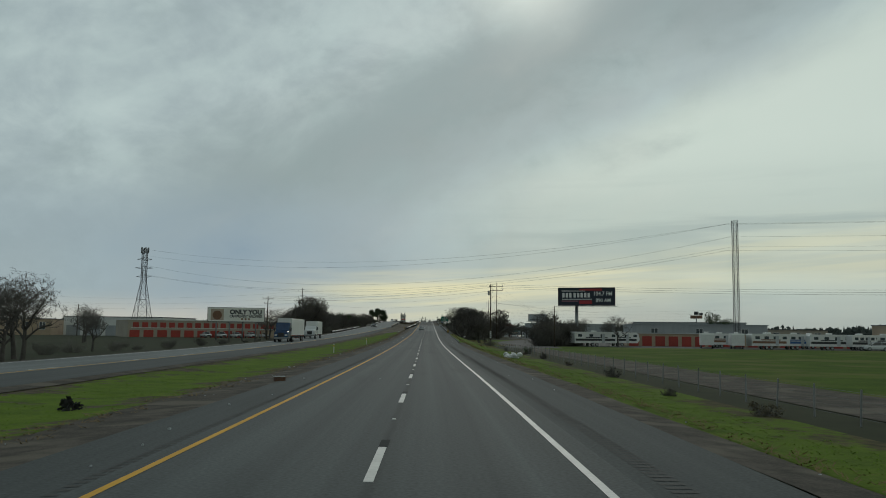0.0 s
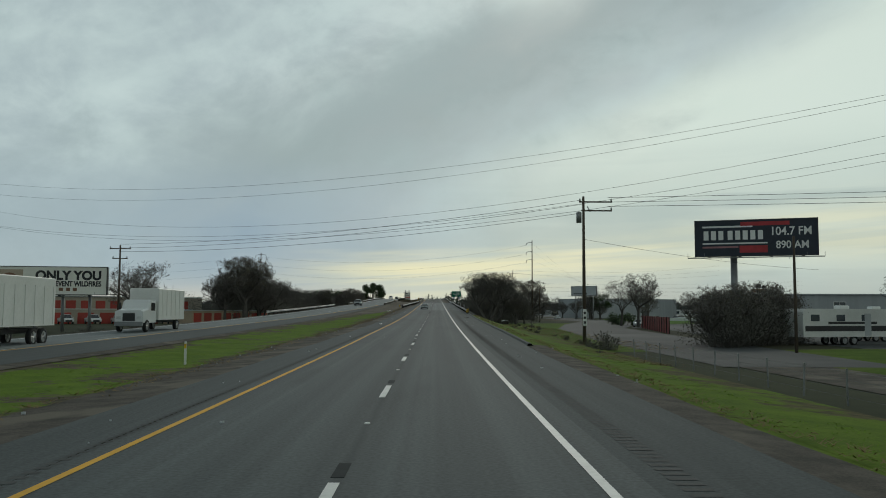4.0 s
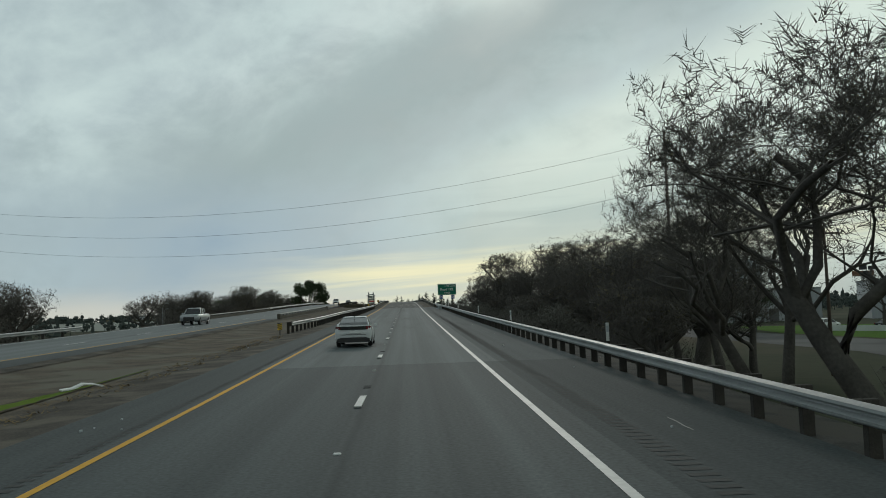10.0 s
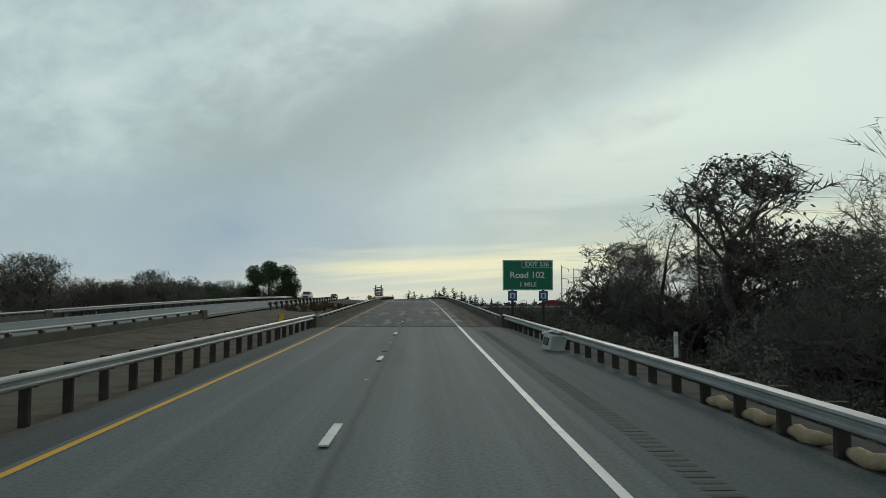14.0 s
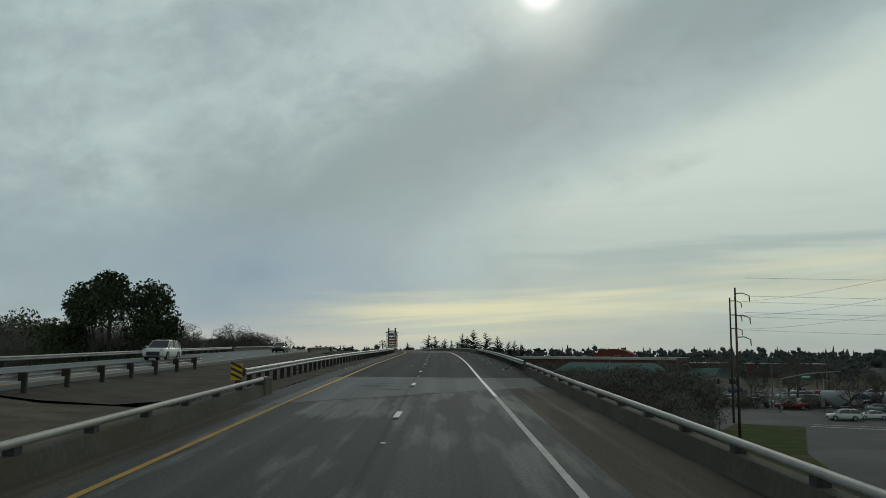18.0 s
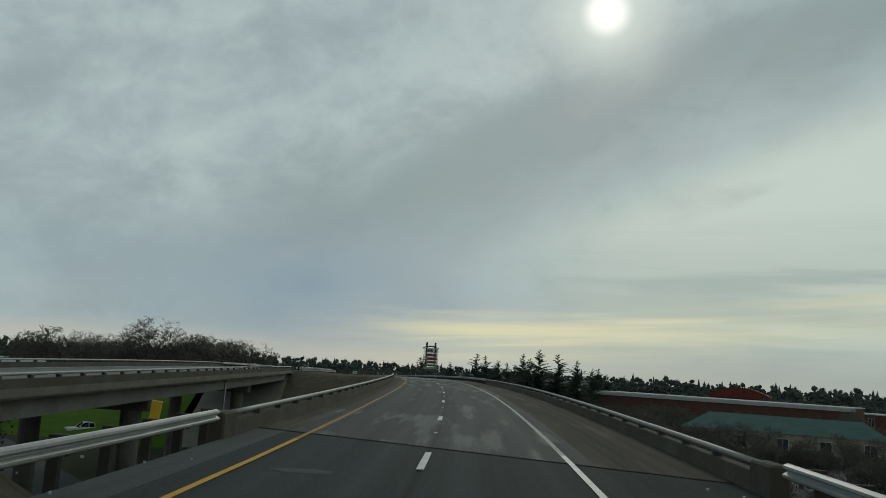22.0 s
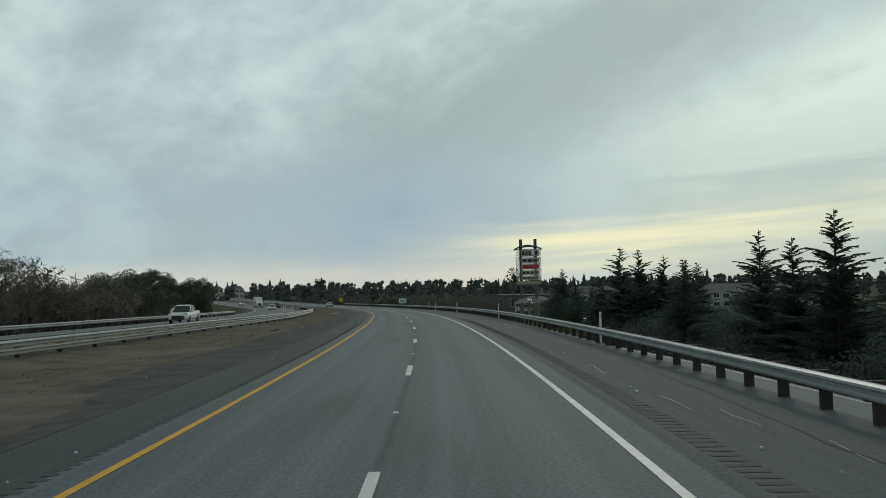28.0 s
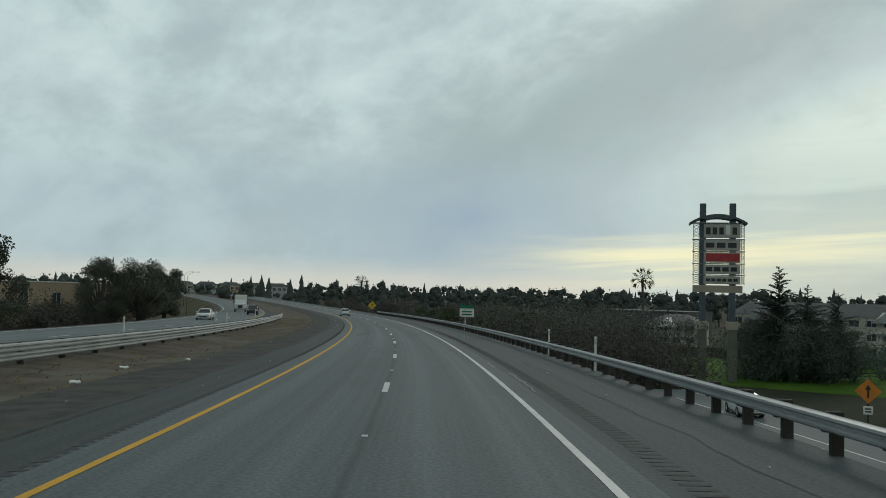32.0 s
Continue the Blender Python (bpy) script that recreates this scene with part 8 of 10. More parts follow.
# ---------------------------------------------------------------- buildings
def shed(name, x0, y0, x1, y1, depth, h, wall, roof, label, category="building", doors=0, door_mat=None, windows=0, pitch=0.0, storeys=1, door_h=2.4, z=GROUND_Z, group=""):
    """A building whose front runs from (x0, y0) to (x1, y1), seen from its right-hand side; doors and windows along the front."""
    w = math.hypot(x1 - x0, y1 - y0)
    t = thing(name, label, category, pose(x0, y0, z, 0, 0, math.degrees(math.atan2(y1 - y0, x1 - x0))), group)
    ex = 0.25
    body = Shape().box(0, 0, -0.3, w, depth, h)
    part("wall", body, wall, t)
    if pitch:
        r = Shape().add([(-ex, -ex, h), (w + ex, -ex, h), (w + ex, depth + ex, h), (-ex, depth + ex, h), (-ex + depth * 0.3, depth / 2, h + pitch), (w + ex - depth * 0.3, depth / 2, h + pitch)],
                        [(0, 1, 5, 4), (1, 2, 5), (2, 3, 4, 5), (3, 0, 4), (3, 2, 1, 0)])
        part("roof", r, roof, t)
    else:
        part("roof", Shape().box(-ex, -ex, h, w + ex, depth + ex, h + 0.22), roof, t)
    for st in range(storeys):
        zb = st * h / storeys
        if doors and st == 0:
            for k in range(doors):
                c = w * (k + 0.5) / doors
                dw = w / doors * 0.36
                d = part("roller_door", Shape().box(c - dw, -0.06, 0.0, c + dw, -0.003, door_h), door_mat or RED_DOOR, t)
                ribs = Shape()
                for q in range(5):
                    ribs.box(c - dw, -0.075, door_h * (q + 0.5) / 5, c + dw, -0.06, door_h * (q + 0.5) / 5 + 0.05)
                part("door_rib", ribs, door_mat or RED_DOOR, d)
        if windows and not (doors and st == 0):
            for k in range(windows):
                c = w * (k + 0.5) / windows
                ww, hh = min(0.9, w / windows * 0.3), h / storeys
                wn = part("window", Shape().box(c - ww, -0.05, zb + hh * 0.35, c + ww, -0.003, zb + hh * 0.8), PANE, t)
                f = Shape()
                f.box(c - ww - 0.08, -0.08, zb + hh * 0.35 - 0.08, c + ww + 0.08, -0.002, zb + hh * 0.35).box(c - ww - 0.08, -0.08, zb + hh * 0.8, c + ww + 0.08, -0.002, zb + hh * 0.8 + 0.08)
                f.box(c - ww - 0.08, -0.08, zb + hh * 0.35, c - ww, -0.002, zb + hh * 0.8).box(c + ww, -0.08, zb + hh * 0.35, c + ww + 0.08, -0.002, zb + hh * 0.8).box(c - 0.03, -0.08, zb + hh * 0.35, c + 0.03, -0.05, zb + hh * 0.8)
                part("window_frame", f, WHITE_PAINT, wn)
    return t


# storage yard on the right
shed("storage_row", 47, 195, 80, 192.5, 8, 2.9, TAN, ROOF_WHITE, "long low storage row with red roller doors and a white roof", doors=11, door_h=2.3, group="storage rows")
shed("storage_row", 81, 192.4, 114, 190, 8, 2.9, TAN, ROOF_WHITE, "long low storage row with red roller doors and a white roof", doors=11, door_h=2.3, group="storage rows")
shed("storage_row", 115, 190, 150, 187, 8, 2.9, TAN, ROOF_WHITE, "long low storage row with red roller doors and a white roof", doors=11, door_h=2.3, group="storage rows")
shed("grey_hall", 60, 244, 98, 240, 20, 5.6, GREY_WALL, GREY_WALL, "plain grey metal-clad hall behind the storage rows", windows=3)
shed("tan_hall", 128, 226, 165, 220, 20, 6.0, TAN, ROOF_GREY, "tan stucco hall behind the trailers", windows=4)
shed("pale_hall", 100, 262, 124, 258, 14, 4.6, CREAM, ROOF_GREY, "pale low hall behind the storage rows", windows=4)
# left: storage, warehouses
shed("storage_hall", -92, 262, -49, 288, 18, 5.3, CREAM, WHITE_PAINT, "two-tone storage hall with a row of red panels under the roof", doors=12, door_h=2.2, storeys=1)
hall = shed("storage_row", -47.5, 276, -36.5, 296, 8, 2.6, TAN, ROOF_WHITE, "low row of red storage doors beside the bare trees", doors=8, door_h=2.2, group="storage rows")
hp = thing("panel_band", "row of red upright panels high on the storage wall", "wall panels", pose(-92, 262, GROUND_Z, 0, 0, math.degrees(math.atan2(26, 43))))
for k in range(17):
    part("red_panel", Shape().box(1.5 + 2.75 * k, -0.12, 3.0, 3.3 + 2.75 * k, -0.02, 4.6), RED_DOOR, hp)
part("panel_rail", Shape().box(1.0, -0.1, 2.85, 48.5, -0.01, 3.0), WHITE_PAINT, hp)
shed("warehouse", -128, 300, -92, 296, 30, 6.5, WHITE_PAINT, ROOF_GREY, "long white warehouse with a flat grey roof", windows=0, doors=5, door_mat=GREY_WALL, door_h=3.6)
shed("brown_hall", -150, 288, -129, 292, 20, 5.5, TAN, ROOF_GREY, "brown stucco hall beside the warehouse", windows=4)
# shops right of the thicket
far_hall = shed("metal_hall", 64, 472, 109, 485, 24, 8.3, GREY_WALL, ROOF_WHITE, "long pale grey metal hall behind the lawn")
part("door", Shape().box(30, -0.06, 0, 33, -0.003, 3.2), DARK_WALL, far_hall)
shed("white_hall", 116, 474, 172, 452, 24, 9.6, GREY_WALL, ROOF_GREY, "large pale metal hall with a small green sign")
hs = thing("hall_sign", "small green sign on the pale hall", "sign", pose(116, 474, GROUND_Z, 0, 0, math.degrees(math.atan2(-22, 56))))
part("panel", Shape().box(7.5, -0.16, 6.2, 11.5, -0.02, 7.8, None, 0.03), SIGN_GREEN, hs)
part("text_bar", Shape().box(8.0, -0.18, 6.8, 11.0, -0.16, 7.2), SIGN_WHITE, hs)
# town seen from the bridges
store = shed("brick_store", 30, 850, 92, 817, 24, 8.7, BRICK, ROOF_WHITE, "very long low brick store with a white roof edge")
part("fascia", Shape().box(-0.3, -0.4, 7.9, 70.5, -0.004, 8.75, None, 0.03), ROOF_WHITE, store, "pale metal roof edge")
shed("long_store", 70, 905, 170, 860, 26, 6.2, BRICK, ROOF_WHITE, "long brick store with a pale flat roof", windows=14)
shed("teal_shop", 36.5, 760, 70, 748, 15, 4.4, CREAM, TEAL_ROOF, "long cream shop with a teal hipped metal roof", pitch=2.9, windows=5, doors=0)
shed("teal_shop", 73, 746, 90, 740, 13, 3.6, CREAM, TEAL_ROOF, "cream shop with a teal hipped metal roof", pitch=2.4, windows=4)
arch = thing("arched_hall", "hall with a red curved metal roof above the stores", "building", pose(79, 873, GROUND_Z, 0, 0, -20))
part("wall", Shape().box(-9, 0, -0.3, 9, 14, 9.2), BRICK, arch)
part("roof", Shape().prism([(-9.4 + 18.8 * i / 12, 8.4 + 4.1 * math.sin(math.pi * (0.12 + 0.76 * i / 12))) for i in range(13)] + [(9.4, 9.1), (-9.4, 9.1)], -0.4, 14.4), RED_ROOF, arch)
for k in range(3):
    part("window", Shape().box(-6.6 + 4.6 * k, -0.06, 1.0, -4.1 + 4.6 * k, -0.003, 3.4), PANE, arch)
shed("low_house", 128, 745, 150, 732, 12, 4.0, TAN, ROOF_GREY, "low tan house roof among garden trees", pitch=2.4, windows=4, group="town houses")
shed("low_house", 160, 690, 190, 676, 14, 4.5, WHITE_PAINT, ROOF_GREY, "low white building among garden trees", windows=6, group="town houses")
shed("brick_house", -86, 712, -66, 722, 10, 7.6, BRICK, ROOF_WHITE, "low brick house with a pale metal roof beyond the bridge", pitch=2.2, windows=4, storeys=2)
shed("white_store", -300, 900, -200, 960, 30, 6.0, WHITE_PAINT, ROOF_WHITE, "very long white store far beyond the bridge", windows=10)
# apartments on the right of the curve
for i, (x, y, ln, rise) in enumerate(((-23, 1058, 38, -4), (18, 1052, 36, -8), (-41, 1078, 12, -3))):
    tall = i < 2
    a = shed("apartment_house", x, y, x + ln, y + rise, 14, 8.4 if tall else 5.6, (PALE_STUCCO, GREY_WALL, PALE_STUCCO)[i], DARK_WALL, "long three-storey cream apartment house with a dark roof" if tall else "low cream house with a white gable", pitch=2.8 if tall else 2.0, windows=12 if tall else 4, storeys=3 if tall else 2, group="apartment houses")
    for k in range(3 if tall else 1):
        x0 = 3 + 12 * k
        z0 = 7.4 if tall else 4.6
        g = Shape().add([(x0, -1.4, z0), (x0 + 5, -1.4, z0), (x0 + 2.5, -1.4, z0 + 2.2), (x0, 4, z0), (x0 + 5, 4, z0), (x0 + 2.5, 4, z0 + 2.2)], [(0, 1, 2), (0, 2, 5, 3), (1, 4, 5, 2)])
        part("gable", g, WHITE_PAINT if not tall else GREY_WALL, a)
        if tall:
            part("balcony", Shape().box(x0, -1.3, 2.7, x0 + 5, 0, 2.85).box(x0, -1.3, 5.4, x0 + 5, 0, 5.55), WHITE_PAINT, a)
shed("long_roofed_store", -58, 1130, -30, 1118, 20, 7.5, DARK_WALL, ROOF_GREY, "long dark-roofed building behind the shopping sign", windows=6)
shed("white_store", -182, 1020, -160, 1046, 20, 11.5, TAN, WHITE_PAINT, "brown store with a white roof edge behind the trees", windows=5)
# row of far houses at the end of the curve
for i in range(5):
    shed("town_house", -372 + 15 * i, 1395 + 7 * i, -359 + 15 * i, 1401 + 7 * i, 10, 13.0, (CREAM, GREY_WALL, TAN)[i % 3], ROOF_GREY, "pale two-storey house far down the highway", pitch=2.5, windows=4, storeys=3, group="far houses")


# ---------------------------------------------------------------- vehicles
def wheel_meshes(r, w):
    ty = Shape()
    n = 18
    prof = ((-w / 2, r * 0.68), (-w / 2, r * 0.93), (-w * 0.36, r), (w * 0.36, r), (w / 2, r * 0.93), (w / 2, r * 0.68))
    ty.loft([[(x, math.cos(2 * math.pi * k / n) * q, math.sin(2 * math.pi * k / n) * q) for x, q in prof] for k in range(n + 1)], cap=False, closed=False)
    rm = Shape().tube([(-w * 0.42, 0, 0), (w * 0.42, 0, 0)], r * 0.69, 16)
    for k in range(5):
        a = 2 * math.pi * k / 5
        for sx in (-1, 1):
            rm.tube([(sx * w * 0.46, 0, 0), (sx * w * 0.46, math.cos(a) * r * 0.62, math.sin(a) * r * 0.62)], r * 0.09, 4)
    return ty.mesh("tyre", TYRE, True), rm.mesh("rim", RIM)


WHEEL = {k: wheel_meshes(*v) for k, v in {"car": (0.32, 0.2), "suv": (0.38, 0.24), "truck": (0.5, 0.28)}.items()}


def add_wheel(parent, kind, x, y, r):
    w = part("wheel", WHEEL[kind][0], None, parent, at=pose(x, y, r))
    part("rim", WHEEL[kind][1], None, w, "metal rim")


def section(hw, zb, zt, tuck=0.84):
    """Rounded cross-section of a car body, sill to bonnet line."""
    h = zt - zb
    half = [(hw * 0.86, zb), (hw * 0.95, zb + h * 0.06), (hw * 0.985, zb + h * 0.3), (hw, zb + h * 0.52), (hw * 0.995, zb + h * 0.72), (hw * 0.97, zb + h * 0.86), (hw * 0.92, zb + h * 0.96), (hw * tuck, zt)]
    return [(x, z) for x, z in half] + [(-x, z) for x, z in half[::-1]]


CARS = {
    # length, half width, body stations (y, bottom, top), cabin stations (y, top, half width)
    "hatch": (4.5, 0.88, ((-2.25, 0.36, 0.93), (-2.17, 0.28, 1.0), (-1.95, 0.22, 1.03), (-1.6, 0.2, 1.04), (0.4, 0.2, 0.97), (1.3, 0.2, 0.9), (2.0, 0.24, 0.72), (2.25, 0.36, 0.6)),
              ((-2.12, 1.04, 0.74), (-1.7, 1.2, 0.68), (-0.9, 1.43, 0.60), (-0.1, 1.47, 0.58), (0.55, 1.34, 0.62), (1.35, 0.92, 0.74)), "car", 1.36),
    "sedan": (4.7, 0.9, ((-2.35, 0.38, 0.86), (-2.2, 0.26, 0.98), (-1.4, 0.2, 0.98), (0.7, 0.2, 0.94), (1.6, 0.2, 0.88), (2.15, 0.24, 0.76), (2.35, 0.36, 0.62)),
              ((-1.75, 0.98, 0.74), (-1.0, 1.36, 0.62), (-0.2, 1.44, 0.6), (0.35, 1.38, 0.62), (1.2, 0.94, 0.76)), "car", 1.4),
    "suv": (4.9, 0.96, ((-2.45, 0.45, 1.0), (-2.35, 0.34, 1.12), (-1.2, 0.3, 1.12), (0.9, 0.3, 1.1), (1.7, 0.3, 1.06), (2.3, 0.34, 0.98), (2.45, 0.45, 0.8)),
            ((-2.4, 1.12, 0.86), (-2.05, 1.66, 0.72), (-0.6, 1.78, 0.70), (0.4, 1.72, 0.71), (1.25, 1.1, 0.84)), "suv", 1.45),
    "pickup": (5.7, 1.0, ((-2.85, 0.5, 1.12), (-2.75, 0.42, 1.2), (-0.75, 0.4, 1.2), (0.9, 0.4, 1.16), (1.9, 0.4, 1.14), (2.65, 0.44, 1.08), (2.85, 0.5, 0.9)),
               ((-0.85, 1.18, 0.88), (-0.7, 1.78, 0.74), (0.2, 1.86, 0.72), (0.7, 1.8, 0.73), (1.4, 1.15, 0.86)), "suv", 1.85),
}
CAR_CACHE = {}


def car(kind, paint, at, label, group="", far=False):
    """Body, glazing, roof, lamps, bumpers, mirrors and wheels; the front looks along +y."""
    ln, hw, body, cab, wk, axle = CARS[kind]
    key = (kind, paint.name, far)
    if key in CAR_CACHE:
        t = copy_thing(CAR_CACHE[key], at)
        return tagged(t, label, "", group)
    t = thing("pickup_truck" if kind == "pickup" else "car", label, "car", at, group)
    b = Shape()
    b.loft([[(x * (0.9 if i in (0, len(body) - 1) else 1), y, z) for x, z in section(hw, zb, zt)] for i, (y, zb, zt) in enumerate(body)])
    part("body", b, paint, t, smooth=True)
    base = lambda y: float(np.interp(y, [q[0] for q in body], [q[2] for q in body])) - 0.04
    g = Shape()
    g.loft([[(w * 1.06 + 0.06, y, base(y)), (w, y, zt - 0.02), (-w, y, zt - 0.02), (-w * 1.06 - 0.06, y, base(y))] for y, zt, w in cab])
    part("glazing", g, GLASS, t, "dark tinted windows")
    rf = Shape()
    top = [c for c in cab if c[1] > cab[0][1] + 0.25] or cab[1:3]
    rf.loft([[(w + 0.02, y, zt - 0.06), (w * 0.9, y, zt + 0.01), (-w * 0.9, y, zt + 0.01), (-w - 0.02, y, zt - 0.06)] for y, zt, w in top])
    part("roof_panel", rf, paint, t)
    for sx in (-1, 1):
        for (ya, za, wa), (yb, zb, wb) in ((cab[0], cab[1]), (cab[-2], cab[-1])):
            part("pillar", Shape().tube([(sx * (wa + 0.02), ya, max(za - 0.03, base(ya))), (sx * (wb + 0.02), yb, max(zb - 0.03, base(yb)))], 0.035, 4), paint, t)
        ym = (top[0][0] + top[-1][0]) / 2
        part("pillar", Shape().tube([(sx * (cab[2][2] + 0.015), ym, cab[2][1] - 0.04), (sx * (hw - 0.07), ym, base(ym))], 0.035, 4), paint, t)
        if kind == "hatch":
            lamp = Shape().loft([[(sx * x, y, z) for x, y, z in q] for q in (((0.62, -2.29, 0.98), (0.62, -2.29, 0.86), (0.62, -2.16, 0.86), (0.62, -2.16, 0.98)), ((0.80, -2.22, 0.99), (0.80, -2.22, 0.80), (0.80, -2.05, 0.80), (0.80, -2.05, 0.99)), ((0.875, -2.08, 0.97), (0.875, -2.12, 0.72), (0.875, -1.96, 0.76), (0.875, -1.8, 0.95)))])
            part("tail_lamp", lamp, TAIL_RED, t, "dark red wrap-round tail lamp")
        else:
            part("tail_lamp", Shape().box(sx * hw * 0.86 - 0.13, body[0][0] - 0.02, body[1][2] - 0.24, sx * hw * 0.86 + 0.1, body[0][0] + 0.16, body[1][2] - 0.02, None, 0.03), TAIL_RED, t, "red tail lamp")
        if not far:
            part("sill", Shape().box(sx * (hw - 0.06) - 0.05, -axle + 0.4, 0.19, sx * (hw - 0.06) + 0.05, axle - 0.4, 0.3, None, 0.02), BLACK_PLASTIC, t)
        for sy in () if far else (-1, 1):
            arch = Shape()
            ra = WHEEL_R[wk] + 0.06
            arch.loft([[(sx * (hw + 0.006), sy * axle + math.cos(q) * rr, WHEEL_R[wk] + math.sin(q) * rr) for rr in (ra - 0.05, ra)] for q in [math.pi * w / 10 for w in range(11)]], cap=False, closed=False)
            part("wheel_arch", arch, BLACK_PLASTIC, t)
        if not far:
            part("door_handle", Shape().box(sx * (hw + 0.005) - 0.015, -0.25, 0.82, sx * (hw + 0.005) + 0.015, -0.05, 0.86), paint, t)
        part("head_lamp", Shape().box(sx * hw * 0.74 - 0.18, body[-1][0] - 0.12, body[-2][2] - 0.16, sx * hw * 0.74 + 0.14, body[-1][0] + 0.0, body[-2][2] - 0.02, None, 0.02), LAMP_CLEAR, t, "clear head lamp")
        part("mirror", Shape().box(sx * (hw + 0.09) - 0.09, cab[-1][0] - 0.35, base(0.8) + 0.04, sx * (hw + 0.09) + 0.09, cab[-1][0] - 0.2, base(0.8) + 0.2, None, 0.03), paint, t)
        for sy in (-1, 1):
            r = WHEEL_R[wk]
            add_wheel(t, wk, sx * (hw - 0.1), sy * axle - (0.0 if kind != "pickup" else 0.05), r)
    part("rear_bumper", Shape().box(-hw * 0.78, body[0][0] - 0.04, 0.32, hw * 0.78, body[0][0] + 0.12, 0.46, None, 0.04), BLACK_PLASTIC, t)
    if not far:
        part("hatch_line", Shape().box(-hw * 0.7, body[0][0] - 0.012, 0.58, hw * 0.7, body[0][0] + 0.02, 0.6), BLACK_PLASTIC, t)
    part("front_grille", Shape().box(-hw * 0.6, body[-1][0] - 0.08, 0.42, hw * 0.6, body[-1][0] + 0.03, body[-1][2] - 0.05, None, 0.03), BLACK_PLASTIC, t)
    part("number_plate", Shape().box(-0.17, body[0][0] - 0.03, 0.66, 0.17, body[0][0] - 0.0, 0.78), SIGN_WHITE, t)
    if kind == "hatch":
        part("lower_rear_window", Shape().box(-0.64, -2.285, 0.83, 0.64, -2.18, 0.985, None, 0.015), GLASS, t, "dark lower rear window")
        part("spoiler", Shape().box(-0.74, -2.3, 0.99, 0.74, -1.98, 1.045, None, 0.02), paint, t)
        part("plate_recess", Shape().box(-0.36, -2.262, 0.62, 0.36, -2.22, 0.64), BLACK_PLASTIC, t)
        part("emblem", Shape().tube([(0, -2.275, 0.765), (0, -2.24, 0.765)], 0.045, 10), STEEL, t, "plain round metal badge")
        part("rear_wiper", Shape().tube([(-0.02, -2.13, 1.1), (-0.35, -2.03, 1.14)], 0.012, 5), BLACK_PLASTIC, t)
        part("antenna", Shape().tube([(0, -1.0, 1.42), (0, -1.12, 1.52)], [0.02, 0.006], 5), BLACK_PLASTIC, t)
        part("diffuser", Shape().box(-0.8, -2.3, 0.24, 0.8, -2.1, 0.43, None, 0.05), BLACK_PLASTIC, t)
    if kind == "pickup":
        part("bed_liner", Shape().box(-0.78, -2.7, 1.16, 0.78, -0.95, 1.205), BLACK_PLASTIC, t)
    CAR_CACHE[key] = t
    return t


WHEEL_R = {"car": 0.32, "suv": 0.38, "truck": 0.5}
car("hatch", CAR_WHITE, rpose(313.2, -1.6), "white hatchback with a dark rear window on the highway")
car("sedan", CAR_WHITE, rpose(1035, -1.9), "white car far ahead on the curve")
car("pickup", CAR_WHITE, rpose(848, -22.2, 0, 180), "white pickup truck on the opposite lanes")
car("pickup", CAR_SILVER, rpose(365, -22.6, 0, 180), "silver pickup truck on the opposite lanes")
car("suv", CAR_WHITE, rpose(560, -22.5, 0, 180), "white car on the opposite lanes")
car("sedan", CAR_BLACK, rpose(610, -19.0, 0, 180), "dark car on the opposite lanes")
car("sedan", CAR_WHITE, rpose(985, -22.2, 0, 180), "white car on the opposite lanes of the curve", "cars on the curve")
car("suv", CAR_BLACK, rpose(1030, -19, 0, 180), "dark car on the opposite lanes of the curve", "cars on the curve")
car("sedan", CAR_WHITE, rpose(1120, -22.2, 0, 180), "white car on the opposite lanes of the curve", "cars on the curve")
car("suv", CAR_WHITE, rpose(936, 27.5, 0, -8, access_z(936)), "white estate car on the access road below the bank")
car("sedan", CAR_SILVER, pose(38.6, 263.5, GROUND_Z, 0, 0, 170), "silver car parked by the driveway")
car("sedan", CAR_WHITE, pose(46, 420, GROUND_Z, 0, 0, 0), "white car far along the side road")
car("pickup", CAR_WHITE, pose(-56, 712, GROUND_Z, 0, 0, 130), "white service pickup under the opposite bridge")
car("suv", CAR_BLACK, pose(-66, 735, GROUND_Z, 0, 0, 130), "dark car under the opposite bridge")
car("pickup", CAR_WHITE, rpose(795, 25.0, 0, 0, access_z(795)), "white pickup on the access road below the guardrail")

paints = (CAR_WHITE, CAR_SILVER, CAR_BLACK, CAR_WHITE, CAR_RED, CAR_BLUE, CAR_SILVER)
names = {CAR_WHITE: "white", CAR_SILVER: "silver", CAR_BLACK: "black", CAR_RED: "red", CAR_BLUE: "blue"}
k = 0
for row, (x, y, n, turn) in enumerate(((58, 655, 7, 70), (64, 672, 7, 70), (72, 690, 8, 70), (78, 708, 8, 70), (40, 678, 4, 60), (54, 800, 5, 60), (80, 640, 6, 70))):
    for i in range(n):
        if prng.random() < 0.22:
            continue
        p = paints[(k * 3 + row) % 7]
        car(("sedan", "suv", "pickup", "hatch")[k % 4] if k % 4 != 2 or p in (CAR_WHITE, CAR_SILVER) else "suv", p, pose(x + 5.2 * i * 0.94, y - 5.2 * i * 0.34, GROUND_Z, 0, 0, turn + (180 if k % 3 else 0)), names[p] + " car standing in the shop car park", "cars in the car park", True)
        k += 1
car("sedan", CAR_WHITE, pose(69, 621, GROUND_Z, 0, 0, 80), "white low car waiting at the street crossing", "cars in the car park")
car("suv", CAR_WHITE, pose(63.5, 619, GROUND_Z, 0, 0, 80), "white car waiting at the street crossing", "cars in the car park")
car("pickup", CAR_RED, pose(66, 645, GROUND_Z, 0, 0, 80), "red pickup waiting at the street crossing", "cars in the car park")


